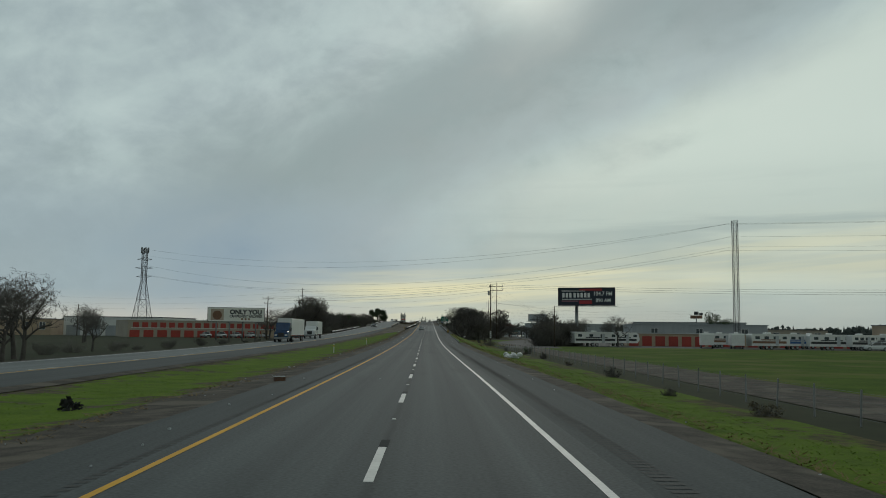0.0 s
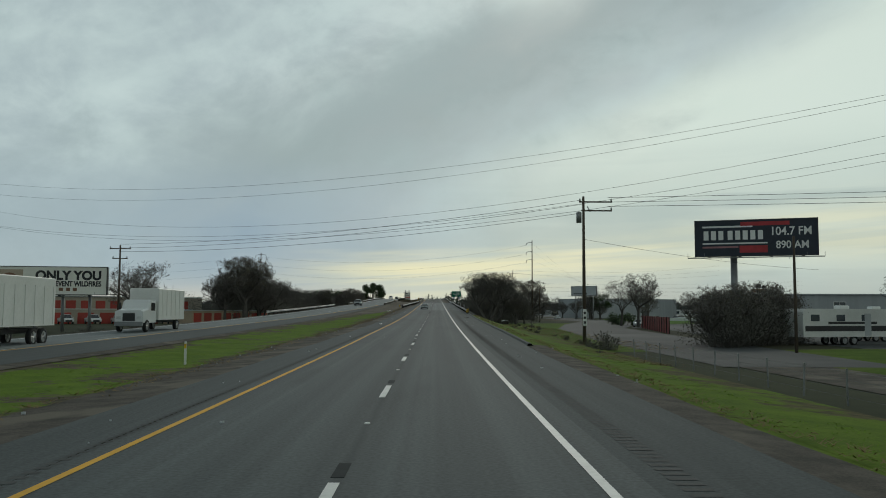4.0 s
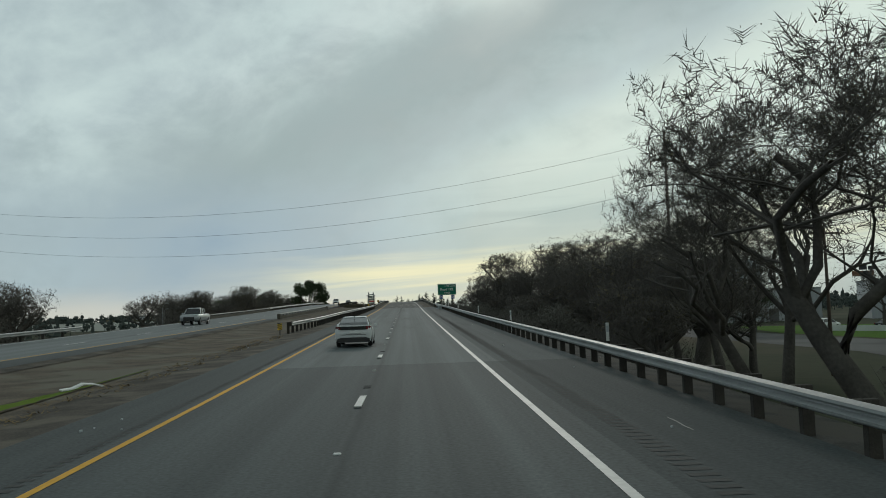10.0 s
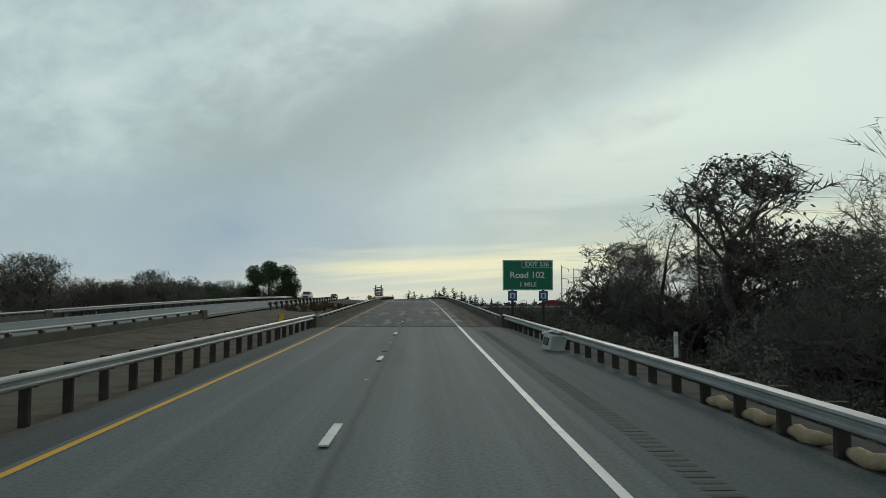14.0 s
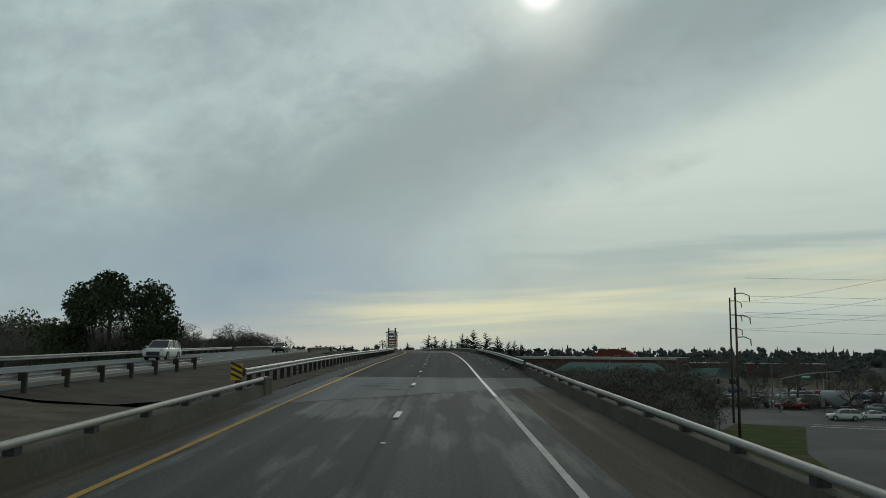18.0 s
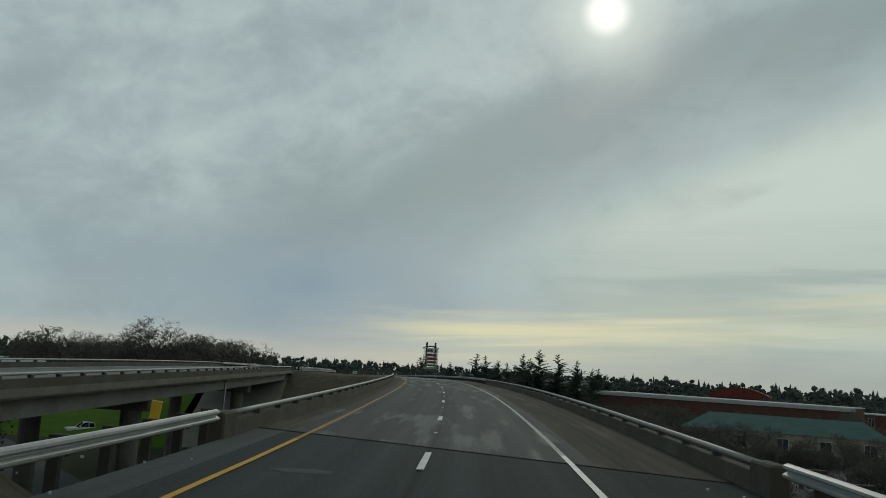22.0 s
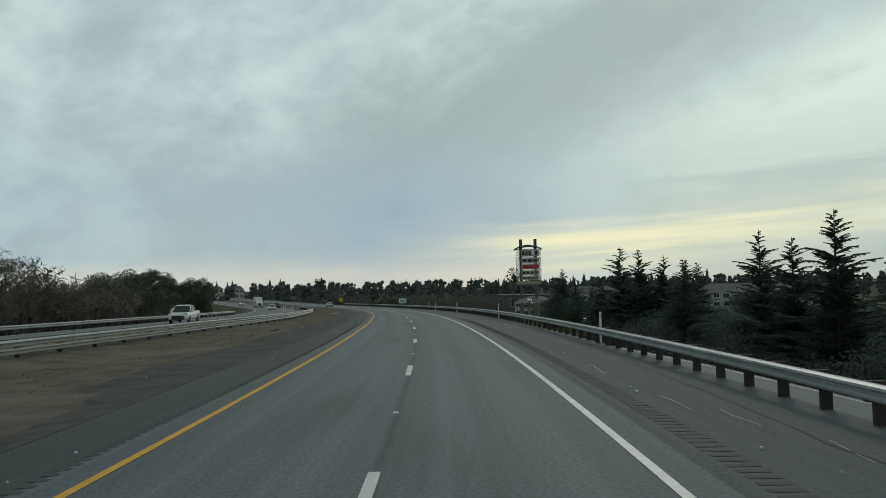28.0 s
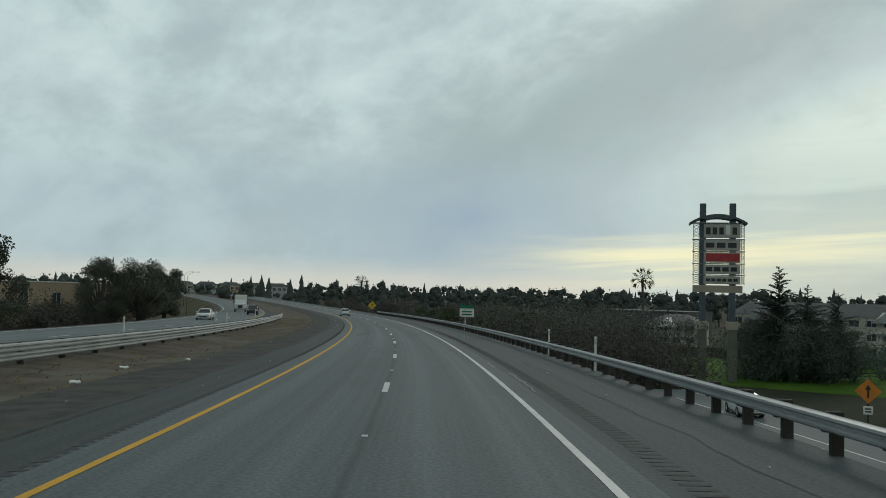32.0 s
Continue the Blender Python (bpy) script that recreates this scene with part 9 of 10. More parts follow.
def box_truck(at, label, semi=False):
    t = thing("semi_truck" if semi else "box_truck", label, "truck", at)
    ln = 14.5 if semi else 7.2
    part("cargo_box", Shape().box(-1.27, -ln, 1.15 if semi else 0.95, 1.27, 0, 4.05 if semi else 3.65, None, 0.05), WHITE_PAINT, t, "white ribbed cargo box")
    rib = Shape().box(-0.015, 0, 1.25, 0.015, 0.06, 3.55).mesh("side_rib", WHITE_PAINT)
    for i in range(int(ln / 1.2)):
        for sx in (-1, 1):
            part("side_rib", rib, None, t, at=pose(sx * 1.285, -ln + 0.3 + 1.2 * i, 0))
    part("chassis", Shape().box(-0.45, -ln, 0.7, 0.45, 3.2, 1.0, None, 0.02), BLACK_PLASTIC, t)
    cab = Shape()
    cab.loft([[(1.15, y, 0.75), (1.15, y, z), (0.95, y, z + 0.12), (-0.95, y, z + 0.12), (-1.15, y, z), (-1.15, y, 0.75)] for y, z in ((0.35, 3.2 if semi else 2.55), (1.6, 3.2 if semi else 2.55), (2.1, 1.85), (3.5, 1.65))])
    part("cab", cab, CAR_BLUE if semi else CAR_WHITE, t)
    part("windscreen", Shape().add([(-0.95, 1.68, 2.5 if not semi else 2.9), (0.95, 1.68, 2.5 if not semi else 2.9), (1.0, 2.12, 1.9), (-1.0, 2.12, 1.9)], [(3, 2, 1, 0)]), GLASS, t)
    for sx in (-1, 1):
        part("side_window", Shape().box(sx * 1.16 - 0.012, 0.7, 1.75, sx * 1.16 + 0.012, 1.6, 2.4), GLASS, t)
        part("mirror", Shape().box(sx * 1.4 - 0.1, 1.7, 1.8, sx * 1.4 + 0.1, 1.8, 2.4, None, 0.02), BLACK_PLASTIC, t)
        part("head_lamp", Shape().box(sx * 0.85 - 0.2, 3.42, 1.05, sx * 0.85 + 0.2, 3.54, 1.3, None, 0.02), LAMP_CLEAR, t)
        for y in ((2.7, -1.0, -2.2, -ln + 2.6, -ln + 1.3) if semi else (2.6, -ln + 1.9)):
            add_wheel(t, "truck", sx * 1.08, y, 0.5)
    part("grille", Shape().box(-0.5, 3.48, 0.9, 0.5, 3.56, 1.55, None, 0.02), BLACK_PLASTIC, t)
    part("bumper", Shape().box(-1.15, 3.4, 0.5, 1.15, 3.65, 0.85, None, 0.04), STEEL, t)
    return t


box_truck(rpose(180.0, -23.6, 0, 180), "white box truck on the opposite lanes")
box_truck(rpose(146.0, -23.6, 0, 180), "blue semi truck with a long white trailer on the opposite lanes", True)
box_truck(rpose(1062, -22.3, 0, 180), "white box truck on the opposite lanes of the curve")
for i in range(6):
    car("pickup", CAR_WHITE, pose(-70 + 4.2 * i, 270 + 2.5 * i, GROUND_Z, 0, 0, 215), "white rental truck parked before the storage hall", "rental trucks", True)


def trailer(x, y, turn, ln, label, stripe):
    t = thing("travel_trailer", label, "travel trailer", pose(x, y, GROUND_Z, 0, 0, turn), "trailers in the yard")
    out = [(-ln / 2, 0.7), (ln / 2 - 0.5, 0.7), (ln / 2, 1.5), (ln / 2 - 0.3, 2.7), (ln / 2 - 0.9, 3.1), (-ln / 2 + 0.2, 3.1), (-ln / 2, 2.8)]
    part("body", Shape().prism(out, -1.22, 1.22), WHITE_PAINT, t)
    part("stripe", Shape().box(-ln / 2 + 0.2, -1.235, 1.2, ln / 2 - 0.8, -1.22, 1.65).box(-ln / 4, -1.235, 1.8, ln / 4, -1.22, 2.0), stripe, t)
    for k in range(4):
        x0 = -ln / 2 + 0.8 + (ln - 2.4) * k / 3
        part("window", Shape().box(x0, -1.24, 2.05, x0 + (0.9 if k != 2 else 0.6), -1.22, 2.6), PANE, t)
    part("door", Shape().box(ln * 0.12, -1.245, 0.8, ln * 0.12 + 0.7, -1.222, 2.7), SIGN_GREY, t)
    part("roof_unit", Shape().box(-0.5, -0.4, 3.1, 0.5, 0.4, 3.4, None, 0.06), SIGN_WHITE, t)
    for sx in (-0.5, 0.5):
        for sy in (-1.1, 1.1):
            w = part("wheel", WHEEL["suv"][0], None, t, at=pose(sx - 0.4, sy, 0.38, 0, 0, 90))
            part("rim", WHEEL["suv"][1], None, w)
    return t


stripes = (SIGN_BLACK, DARK_STEEL, SIGN_BROWN, SIGN_BLUE, DARK_STEEL)
for i in range(17):
    trailer(57 + 6.1 * i + prng.uniform(-0.5, 0.5), 170 + prng.uniform(-1.5, 1.5) - 0.1 * i, prng.choice((0, 20, 70, 75, 5)), prng.uniform(6, 9), "white travel trailer with a dark side stripe in the yard", stripes[i % 5])
for i in range(9):
    trailer(64 + 10 * i, 182 + prng.uniform(-1, 1), prng.choice((0, 10, 80)), prng.uniform(6, 10), "white motorhome parked before the storage doors", stripes[(i + 2) % 5])
trailer(36.5, 181, 18, 10.5, "long grey and white fifth-wheel trailer by the hedge", DARK_STEEL)
trailer(44, 190, 15, 9.0, "white travel trailer behind the hedge", SIGN_BLACK)
for i in range(5):
    p = (CAR_WHITE, CAR_SILVER, CAR_BLACK)[i % 3]
    car("suv", p, pose(88 + 9 * i, 163, GROUND_Z, 0, 0, 80), names[p] + " car parked beside the trailers", "cars in the yard", True)
def hopper(x, y, turn):
    """A short bulk trailer: a steep-sided hopper on a frame."""
    t = thing("bulk_trailer", "white bulk trailer with a steep-sided hopper at the crossing", "trailer", pose(x, y, GROUND_Z, 0, 0, turn), "bulk trailers")
    body = Shape()
    n = 16
    rings = []
    for z, w, l in ((0.95, 0.3, 0.5), (1.5, 0.75, 1.5), (2.2, 1.15, 2.5), (2.9, 1.25, 2.95), (3.5, 1.1, 2.95), (3.8, 0.6, 2.7)):
        rings.append([(math.cos(6.283 * q / n) * w, math.copysign(abs(math.sin(6.283 * q / n)) ** 0.6, math.sin(6.283 * q / n)) * l, z) for q in range(n)])
    body.loft(rings)
    part("hopper_body", body, SIGN_GREY, t, "white painted steel hopper", smooth=True)
    part("chassis", Shape().box(-0.45, -3.0, 0.75, 0.45, 3.0, 0.98, None, 0.03), BLACK_PLASTIC, t)
    for y0 in (-2.6, 2.6):
        part("end_frame", Shape().box(-0.5, y0 - 0.06, 0.98, 0.5, y0 + 0.06, 2.6), STEEL, t)
    for sx in (-1, 1):
        for y0 in (-2.5, -1.4):
            add_wheel(t, "truck", sx * 1.0, y0, 0.5)
        part("landing_leg", Shape().box(sx * 0.6 - 0.07, 1.9, 0.0, sx * 0.6 + 0.07, 2.1, 0.8), STEEL, t)
    return t


hopper(71.5, 638.5, 98)
hopper(82.5, 637.5, 98)
parked = thing("semi_trailer", "dull grey box trailer parked below the highway bank", "trailer", pose(-11.9, 947.0, GROUND_Z, 0, 0, 7))
part("cargo_box", Shape().box(-1.27, 0, 1.15, 1.27, 14.0, 4.1, None, 0.05), STEEL, parked, "dull grey ribbed cargo box")
for k in range(11):
    part("side_rib", Shape().box(-1.3, 0.6 + 1.25 * k, 1.2, -1.27, 0.68 + 1.25 * k, 4.0), STEEL, parked)
part("rear_door", Shape().box(-1.15, -0.03, 1.25, 1.15, 0.0, 4.0), DARK_STEEL, parked, "dark grey rear doors")
part("chassis", Shape().box(-0.45, 0.1, 0.7, 0.45, 13.6, 1.15, None, 0.02), BLACK_PLASTIC, parked)
for sx in (-1, 1):
    part("landing_leg", Shape().box(sx * 0.7 - 0.08, 11.2, 0.0, sx * 0.7 + 0.08, 11.4, 1.15), STEEL, parked)
    for y in (1.6, 2.9):
        add_wheel(parked, "truck", sx * 1.05, y, 0.5)


# ---------------------------------------------------------------- side roads, yards, fences
def sheet(name, pts, material, label, category, dz=0.02):
    return struct(name, Shape().add([(x, y, GROUND_Z + dz) for x, y in pts], [tuple(range(len(pts)))]), material, label, category)


sheet("field", ((20.5, -90), (150, -90), (150, 158), (60, 162), (34, 172), (21, 168)), FIELD, "flat green grass field behind the wire fence", "field", 0.03)
sheet("track", ((14.2, -90), (20.5, -90), (21.5, 168), (16.5, 168)), GRAVEL, "grey gravel track beside the wire fence", "track", 0.025)
sheet("yard", ((34, 172), (60, 162), (200, 156), (200, 260), (40, 260), (34, 215)), STREET, "grey asphalt storage yard", "yard", 0.02)
sheet("side_road", ((15.5, 150), (25, 150), (29, 205), (33, 250), (44, 290), (56, 345), (58, 470), (44, 470), (42, 345), (29, 290), (21, 245), (16.5, 190)), STREET, "worn asphalt side road beside the highway", "road", 0.035)
sheet("grass_strip", ((10.5, 165), (16, 166), (17, 190), (21.5, 245), (29.5, 290), (33, 306), (16, 300), (12.5, 285), (10.5, 262)), STRIP, "rough green and brown grass between the highway bank and the side road", "grass", 0.03)
sheet("lawn", ((46, 300), (92, 332), (112, 420), (68, 440), (59, 400), (57.5, 345)), LAWN, "mown green lawn before the halls", "lawn", 0.03)
sheet("driveway", ((34, 250), (60, 262), (92, 300), (90, 321), (46, 290)), STREET, "asphalt driveway by the lawn", "driveway", 0.025)
sheet("car_park", ((33, 545), (120, 500), (150, 640), (120, 745), (46, 760), (27, 650)), STREET, "wide asphalt street crossing and shop car park", "car park", 0.02)
sheet("street", ((-150, 690), (-150, 668), (33, 590), (33, 622), (-20, 652), (-60, 700), (-150, 790), (-150, 755)), STREET, "asphalt street passing under the bridges", "street", 0.03)
sheet("grass_corner", ((31, 556), (35.2, 562), (38.5, 574), (52, 606), (44, 611), (33, 590)), DULL_GRASS, "dull green grass corner beside the street", "grass", 0.035)
sheet("lawn_patch", ((-38, 990), (4, 975), (14, 1026), (-40, 1044)), LAWN, "green grass round the shopping sign", "lawn", 0.03)
marks = Shape()
for x0, y0, x1, y1, w in ((38.7, 545, 60, 586, 0.22), (36, 551.5, 48, 540, 0.3), (53.2, 607, 84, 591, 0.4), (55, 610.5, 88, 593.5, 0.3), (40.3, 555.5, 42.8, 552.6, 0.3), (40.6, 552.6, 42.5, 555.6, 0.3), (42.8, 552.4, 45.3, 549.5, 0.3), (43.1, 549.5, 45.0, 552.5, 0.3), (45.4, 550.4, 48.0, 547.4, 0.3), (45.7, 547.4, 47.7, 550.4, 0.3), (62, 603, 64, 600.5, 0.5), (70, 599, 72, 596.5, 0.5), (47, 563, 50, 560.5, 0.3)):
    d = Vector((x1 - x0, y1 - y0, 0)).normalized().cross(Vector((0, 0, 1))) * w / 2
    marks.add([(x0 - d.x, y0 - d.y, GROUND_Z + 0.03), (x0 + d.x, y0 + d.y, GROUND_Z + 0.03), (x1 + d.x, y1 + d.y, GROUND_Z + 0.03), (x1 - d.x, y1 - d.y, GROUND_Z + 0.03)], [(0, 1, 2, 3)])
struct("street_markings", marks, WHITE_LINE, "white lane and stop lines painted on the street", "road marking")
for x, y, arm in ((60.5, 636, 14.0), (84, 626, 6.0), (57, 592, 4.5)):
    t = thing("traffic_light", "dark traffic light on a grey mast arm", "traffic light", pose(x, y, GROUND_Z, 0, 0, 20), "traffic lights")
    part("mast", Shape().tube([(0, 0, -0.2), (0, 0, 5.4), (0.6, 0, 5.9), (arm * 0.4, 0, 6.7), (arm, 0, 7.2)], [0.15, 0.12, 0.11, 0.09, 0.06], 7), STEEL, t)
    if arm > 10:
        part("street_sign", Shape().box(4.6, -0.05, 5.9, 7.0, -0.02, 6.5, None, 0.01), SIGN_GREEN, t, "green street name board")
        part("text_bar", Shape().box(4.9, -0.065, 6.1, 6.7, -0.051, 6.3), SIGN_WHITE, t)
    for xx in (arm * 0.62, arm * 0.97):
        part("signal_head", Shape().box(xx - 0.22, -0.2, 5.9, xx + 0.22, 0.15, 6.9, None, 0.03), SIGN_BLACK, t)
dump = thing("waste_bin", "grey steel waste container on the street", "container", pose(52.4, 560, GROUND_Z, 0, 0, 20))
part("body", Shape().box(-0.9, -0.8, 0.15, 0.9, 0.8, 1.5, None, 0.05), SIGN_GREY, dump)
part("lid", Shape().box(-0.95, -0.85, 1.5, 0.95, 0.85, 1.6, None, 0.03), DARK_STEEL, dump)
for k in range(4):
    part("rib", Shape().box(-0.7 + 0.45 * k, -0.86, 0.2, -0.62 + 0.45 * k, -0.8, 1.45), DARK_STEEL, dump)


def wire_fence(s0, s1, u):
    f = thing("wire_fence", "low wire fence on thin dark posts along the field", "fence", kind="structure")
    post = Shape().box(-0.026, -0.026, -0.3, 0.026, 0.026, 1.1, None, 0.008).mesh("fence_post", STEEL)
    n = int((s1 - s0) / 3.0)
    for i in range(n + 1):
        s = s0 + 3.0 * i
        p = rp(s, u, flat=True)
        part("fence_post", post, None, f, at=pose(p.x, p.y, GROUND_Z, prng.uniform(-3, 3), prng.uniform(-3, 3), 0))
    for z in (0.25, 0.5, 0.75, 1.0):
        pts = [rp(s0 + 3 * i, u, flat=True) + Vector((0, 0, GROUND_Z + z)) for i in range(n + 1)]
        part("fence_wire", Shape().tube(pts, 0.005, 3), STEEL, f)
    return f


wire_fence(4, 160, 13.7)
rf = thing("board_fence", "tall dark red board fence along the side road", "fence", kind="structure")
a, b = Vector((30.6, 214, 0)), Vector((36.9, 254.5, 0))
n = 84
board = Shape().box(-0.235, -0.02, 0, 0.235, 0.02, 2.1, None, 0.008).mesh("board", RED_FENCE)
turn = math.degrees(math.atan2(b.y - a.y, b.x - a.x))
for i in range(n):
    p = a.lerp(b, (i + 0.5) / n)
    part("board", board, None, rf, at=pose(p.x, p.y, GROUND_Z + prng.uniform(-0.02, 0.02), 0, 0, turn))
for i in range(15):
    p = a.lerp(b, i / 14)
    part("fence_post", Shape().box(-0.06, -0.12, 0, 0.06, -0.03, 2.15), POST_WOOD, rf, at=pose(p.x, p.y, GROUND_Z, 0, 0, turn + 180))
ns = thing("notice_board", "white notice board fixed on the red fence", "sign", pose(35.6, 249, GROUND_Z, 0, 0, turn + 180))
part("panel", Shape().box(-0.5, -0.1, 0.8, 0.5, -0.05, 1.9), SIGN_WHITE, ns)
part("text_bar", Shape().box(-0.35, -0.11, 1.5, 0.35, -0.1, 1.65), DARK_STEEL, ns)
wall = Shape().box(0, -0.15, 0, 62, 0.15, 0.9)
struct("low_wall", wall, WHITE_PAINT, "long low white wall behind the lawn", "wall").matrix_basis = pose(66.5, 402, GROUND_Z, 0, 0, -66)
for i in range(5):
    car(("suv", "sedan")[i % 2], (CAR_WHITE, CAR_BLACK, CAR_SILVER)[i % 3], pose(72 + 6.4 * i, 410 - 7.0 * i, GROUND_Z, 0, 0, -60), "car parked behind the low white wall", "cars behind the wall", True)
for x, y, hgt, k in ((37.6, 273.8, 9.0, 3), (37.3, 258.6, 9.6, 1), (54, 318, 8.0, 2), (41, 232, 5.5, 2), (36, 222, 5.5, 1), (66, 372, 9, 3), (74, 396, 10, 0), (58, 420, 9, 2), (50, 445, 9, 1), (84, 350, 8, 3), (50, 228, 6.0, 1)):
    (oak if y < 330 else bare)(x, y, hgt * 1.02, k, label="bare street tree with a rounded crown of fine twigs", group="street trees")
for x, y, hgt in ((24.5, 176, 4.8), (27, 178.5, 5.4), (29.5, 181, 5.6), (32, 184, 5.2), (26, 182, 5.2), (23, 174, 4.2), (34, 188, 5.5), (30, 190, 5.6)):
    bushy(x, y, hgt, int(x), label="dark overgrown hedge tree beside the trailer", group="hedge trees")
    shrub(x + 0.6, y - 0.5, hgt * 0.62, int(x), label="dark overgrown hedge shrub beside the trailer", group="hedge shrubs")
leafy(61, 415, 10.5, 1, label="dark evergreen tree beside the pale billboard", group="evergreen trees")
bare(56.5, 410, 10.5, 2, group="street trees")
bushy(60, 425, 7, 1, group="scrub by the side road")
for x, y, hgt in ((40, 470, 7), (48, 480, 8), (56, 474, 7), (44, 450, 6), (60, 460, 8), (66, 440, 7), (38, 430, 6)):
    bushy(x, y, hgt, int(x), group="scrub by the side road")
for x, y in ((41.7, 279), (43, 281.5), (45.5, 284), (41, 268), (42.6, 270)):
    plant(GREENBUSH[0], ("stem", "foliage"), "garden_bush", "rounded dark green garden bush on the lawn", "shrub", "garden bushes", ground_pose(x, y), 0.5)
for i in range(14):
    a = radians(-50 + 7 * i)
    leafy(-60 - 120 * prng.random() - 30, 330 + 12 * i, prng.uniform(6, 9), i)
for x, y, hgt, k in ((-30.5, 66, 6.5, 0), (-33, 70, 7.5, 1), (-36, 63, 6, 2), (-29, 60, 5.5, 3), (-38, 74, 7, 0), (-60, 150, 7, 1), (-63, 158, 6.5, 2), (-37, 96, 4.5, 3), (-33, 205, 8.5, 2), (-42, 228, 9, 1), (-45, 240, 7, 0)):
    bare(x, y, hgt, k, label="small bare tree beyond the opposite lanes", group="small bare trees")
for i in range(26):
    p = rp(60 + 7.5 * i, -33 - prng.uniform(0, 9), flat=True)
    shrub(p.x, p.y, prng.uniform(0.9, 1.9), i, label="low dark hedge shrub beyond the opposite lanes", group="hedge beyond the opposite lanes")


# ---------------------------------------------------------------- litter
def bag_heap(x, y, z):
    t = thing("rubbish_bags", "heap of bulging white plastic bags on the verge", "rubbish", pose(x, y, z))
    rnd = random.Random(6)
    for i in range(17):
        sh = Shape()
        r = rnd.uniform(0.16, 0.3)
        cx, cy, cz = rnd.uniform(-0.6, 0.6), rnd.uniform(-2.0, 2.0), r * 0.7 + (0.22 if i > 12 else 0)
        rings = []
        for a in range(9):
            ph = math.pi * (a + 0.2) / 8.4
            ring = []
            for q in range(14):
                th = 2 * math.pi * q / 14
                v = Vector((math.cos(th) * math.sin(ph), math.sin(th) * math.sin(ph), -math.cos(ph)))
                k = r * (1 + 0.3 * noise.noise(v * 1.6 + Vector((i * 3.1, 0, 0))) + 0.22 * noise.noise(v * 4.2 + Vector((0, i * 2.3, 0))))
                ring.append((cx + v.x * k, cy + v.y * k * 1.15, max(0.0, cz + v.z * k * 0.85)))
            rings.append(ring)
        sh.loft(rings)
        part("bag", sh, PLASTIC_BAG, t)


bag_heap(9.4, 85.2, -0.2)
crate = thing("carton", "small dark red carton lying on the gravel", "rubbish", rpose(39.5, -6.0, -0.07, 20))
part("box_body", Shape().box(-0.25, -0.18, 0, 0.25, 0.18, 0.24, None, 0.01), RUST, crate)
part("lid", Shape().box(-0.25, -0.18, 0.24, 0.24, 0.18, 0.27), SIGN_GREY, crate)
blk = thing("tyre_scrap", "black heap of tyre rubber in the median grass", "rubbish", rpose(26.5, -10.2, -0.35))
part("scrap", shrub_meshes(21, 0.6, 0.7, 120, 0.1, 8, TYRE)[1], None, blk)
junk = thing("broken_appliance", "battered pale metal appliance against the guardrail", "rubbish", rpose(410.5, 6.3, 0, 15))
part("casing", Shape().box(-0.32, -0.4, 0.02, 0.34, 0.4, 0.62, pose(0, 0, 0, 6, 9, 0), 0.04), SIGN_GREY, junk)
part("lid", Shape().box(-0.34, -0.36, 0.6, 0.3, 0.36, 0.68, pose(0, 0, 0.02, -8, 12, 10), 0.02), SIGN_WHITE, junk)
part("dark_opening", Shape().box(-0.36, -0.22, 0.16, -0.31, 0.22, 0.46, pose(0, 0, 0, 6, 9, 0)), SIGN_BLACK, junk)
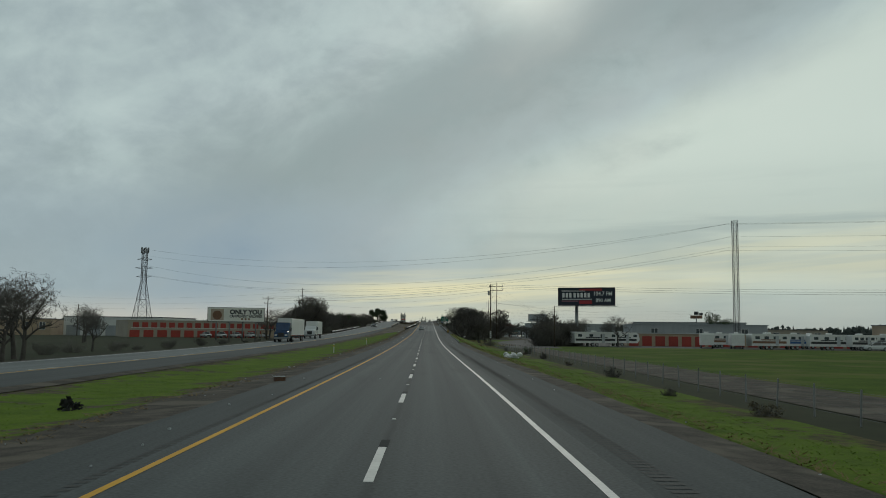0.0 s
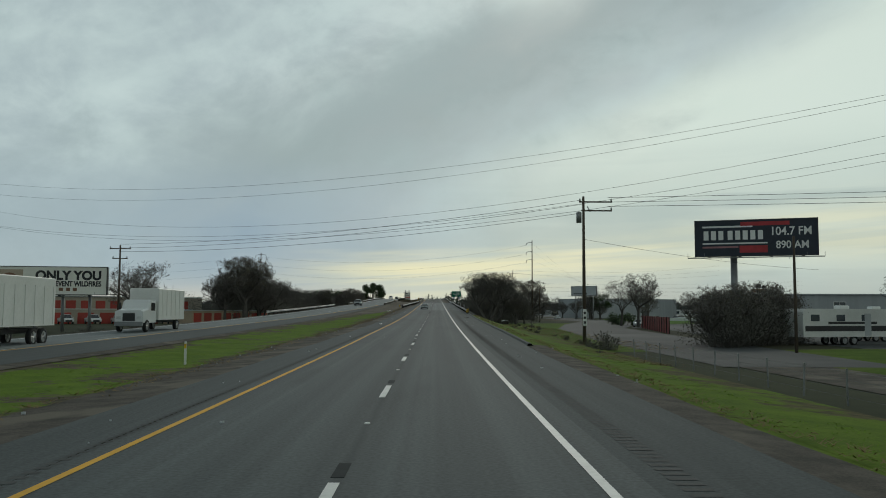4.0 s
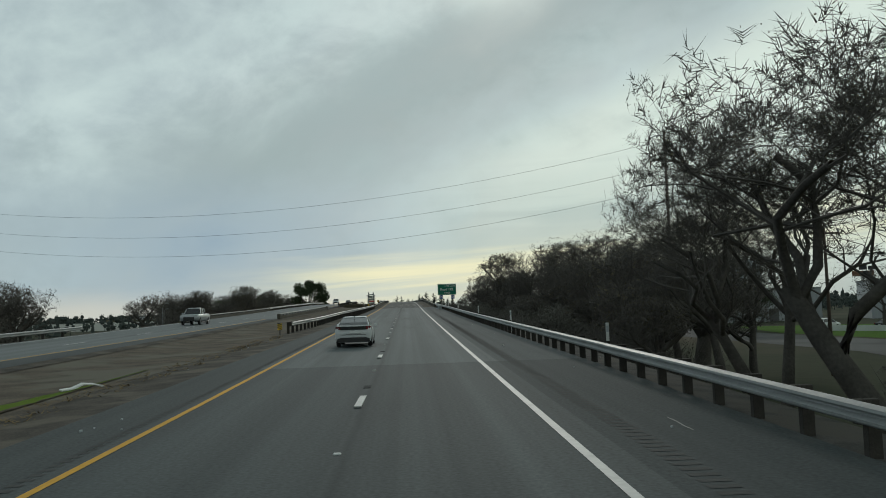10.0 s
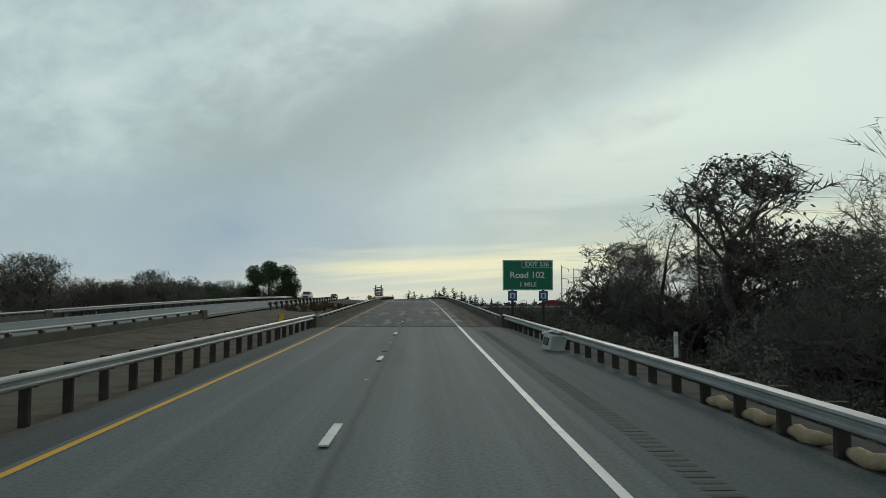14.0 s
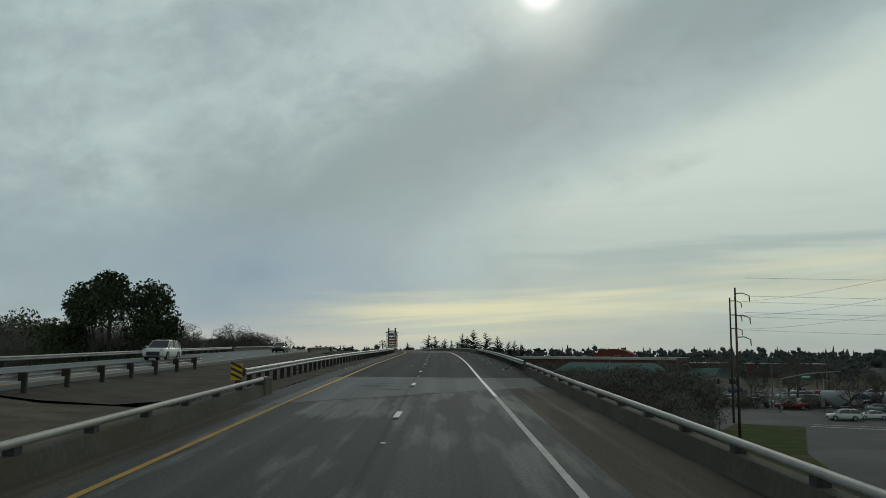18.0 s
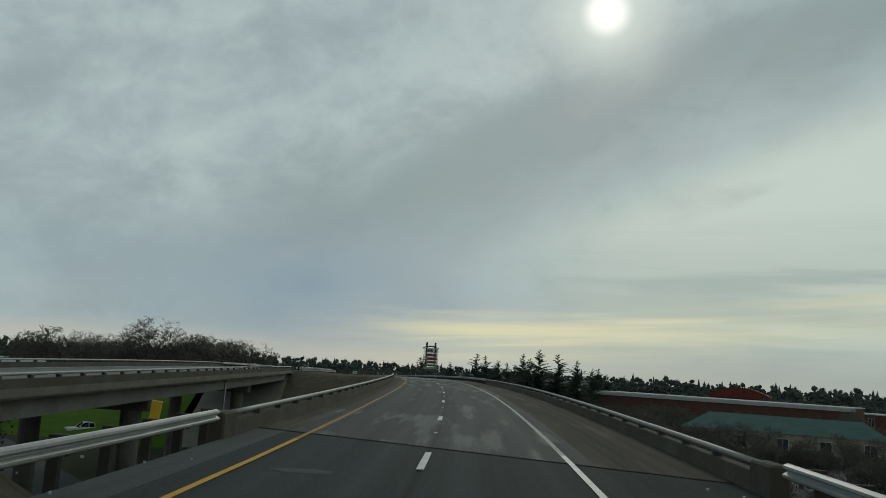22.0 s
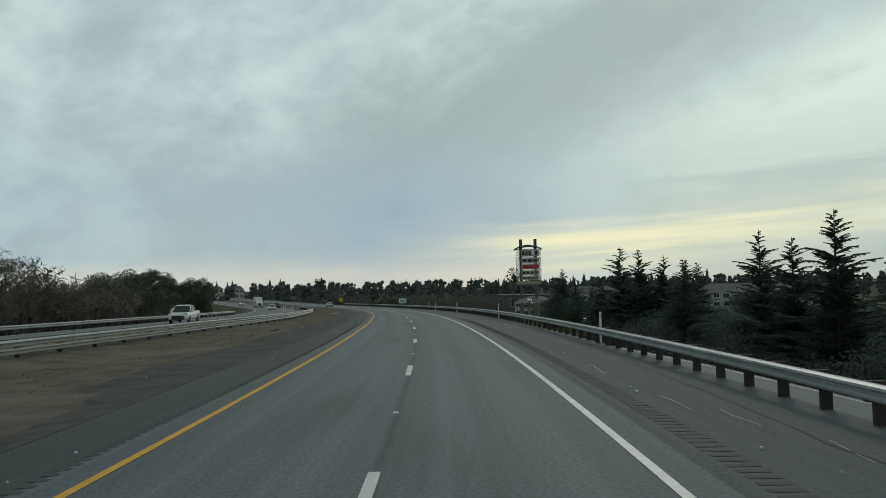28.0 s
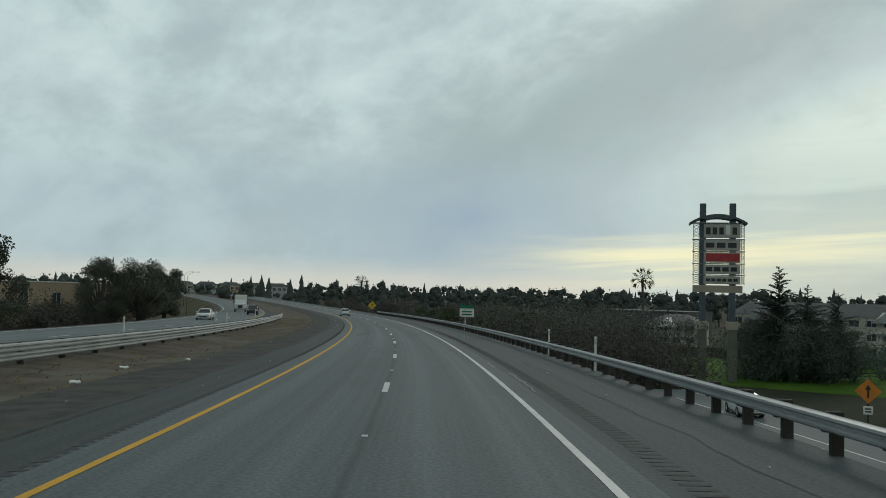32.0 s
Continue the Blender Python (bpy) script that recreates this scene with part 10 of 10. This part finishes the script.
for i, (s, u, l, m, lab) in enumerate(((191.5, -5.95, 0.35, SIGN_GREY, "pale strip of plastic"), (204.6, -5.0, 0.5, SIGN_WHITE, "white scrap of plastic"), (480.2, 6.35, 0.9, TYRE, "black strip of tyre tread"), (545, 5.9, 0.8, TYRE, "black strip of tyre tread"), (297, -9.2, 1.6, SIGN_WHITE, "pale splintered board"), (757, -8.8, 1.7, SIGN_GREY, "pale splintered board"), (748, -8.0, 1.2, RUST, "rusty metal strip"), (765, -9.5, 1.0, RUST, "rusty metal strip"), (822, -9.5, 0.9, TYRE, "black strip of tyre tread"), (238, 6.0, 1.1, TYRE, "dark strip of tyre tread"), (242, 8.2, 0.3, SIGN_WHITE, "white scrap of plastic"), (165, -5.6, 0.5, RUST, "dark scrap of metal"), (897, -9, 0.3, SIGN_WHITE, "pale scrap of paper"), (903, -9.6, 0.3, SIGN_WHITE, "pale scrap of paper"), (908, -8.6, 0.25, SIGN_WHITE, "pale scrap of paper"), (560, -7.2, 0.7, SIGN_GREY, "pale scrap of plastic"), (566, -7.6, 0.5, RUST, "rusty metal strip"), (226.5, 11.0, 1.3, SIGN_GREY, "pale flattened board"))):
    t = thing("litter", lab + " lying beside the lanes", "rubbish", rpose(s, u, 0.0 if u > -5.4 and u < 6.6 else -0.13, prng.uniform(20, 110)), "roadside litter")
    sh = Shape()
    rows = []
    for q in range(5):
        x = l * (q / 4 - 0.5)
        zz = 0.05 + 0.05 * l * math.sin(q * 1.7 + i)
        rows.append([(x, -0.07, zz), (x, 0.07, zz + 0.03), (x, 0.07, zz - 0.01), (x, -0.07, zz - 0.04)])
    part("scrap", sh.loft(rows), m, t)
crumbs = Shape()
rnd = random.Random(12)
for i in range(900):
    s = rnd.choice((rnd.uniform(0, 345), rnd.uniform(540, 615), rnd.uniform(722, 1000)))
    u = rnd.choice((rnd.uniform(-8.5, -5.0), rnd.uniform(-8.5, -4.4), rnd.uniform(5.2, 8.3))) if rnd.random() < 0.97 else rnd.uniform(-3, 3.4)
    e = rnd.uniform(0.012, 0.045)
    p = rp(s, u, 0.01 if -5.3 < u < 6.6 else -0.1)
    m = pose(p.x, p.y, p.z, 0, 0, rnd.uniform(0, 360))
    crumbs.box(-e, -e * 0.7, -0.02, e, e * 0.7, e * 0.8, m)
tagged(part("gravel_crumbs", crumbs, SIGN_GREY, None, "scattered pale stones and crumbs along the shoulders"), "", "gravel", "", "stuff")


# brown board fence between the lawn and the apartment houses
f = thing("board_fence", "brown wooden board fence behind the lawn", "fence", pose(-38, 1046, GROUND_Z, 0, 0, -14))
brd = Shape()
for i in range(14):
    brd.box(0.212 * i, -0.012, 0.05, 0.212 * i + 0.2, 0.012, 1.8 + 0.02 * (i % 3))
panel_me = brd.mesh("panel", POLE_WOOD)
for i in range(11):
    part("panel", panel_me, None, f, at=pose(3 * i + 0.015, 0, 0))
for i in range(12):
    part("post", Shape().box(3 * i - 0.06, 0.015, -0.3, 3 * i + 0.06, 0.12, 1.85), POLE_WOOD, f)

box_truck(rpose(902, -34.5, 0, 185, 9.5 - 3.75), "white box truck parked below the opposite lanes")
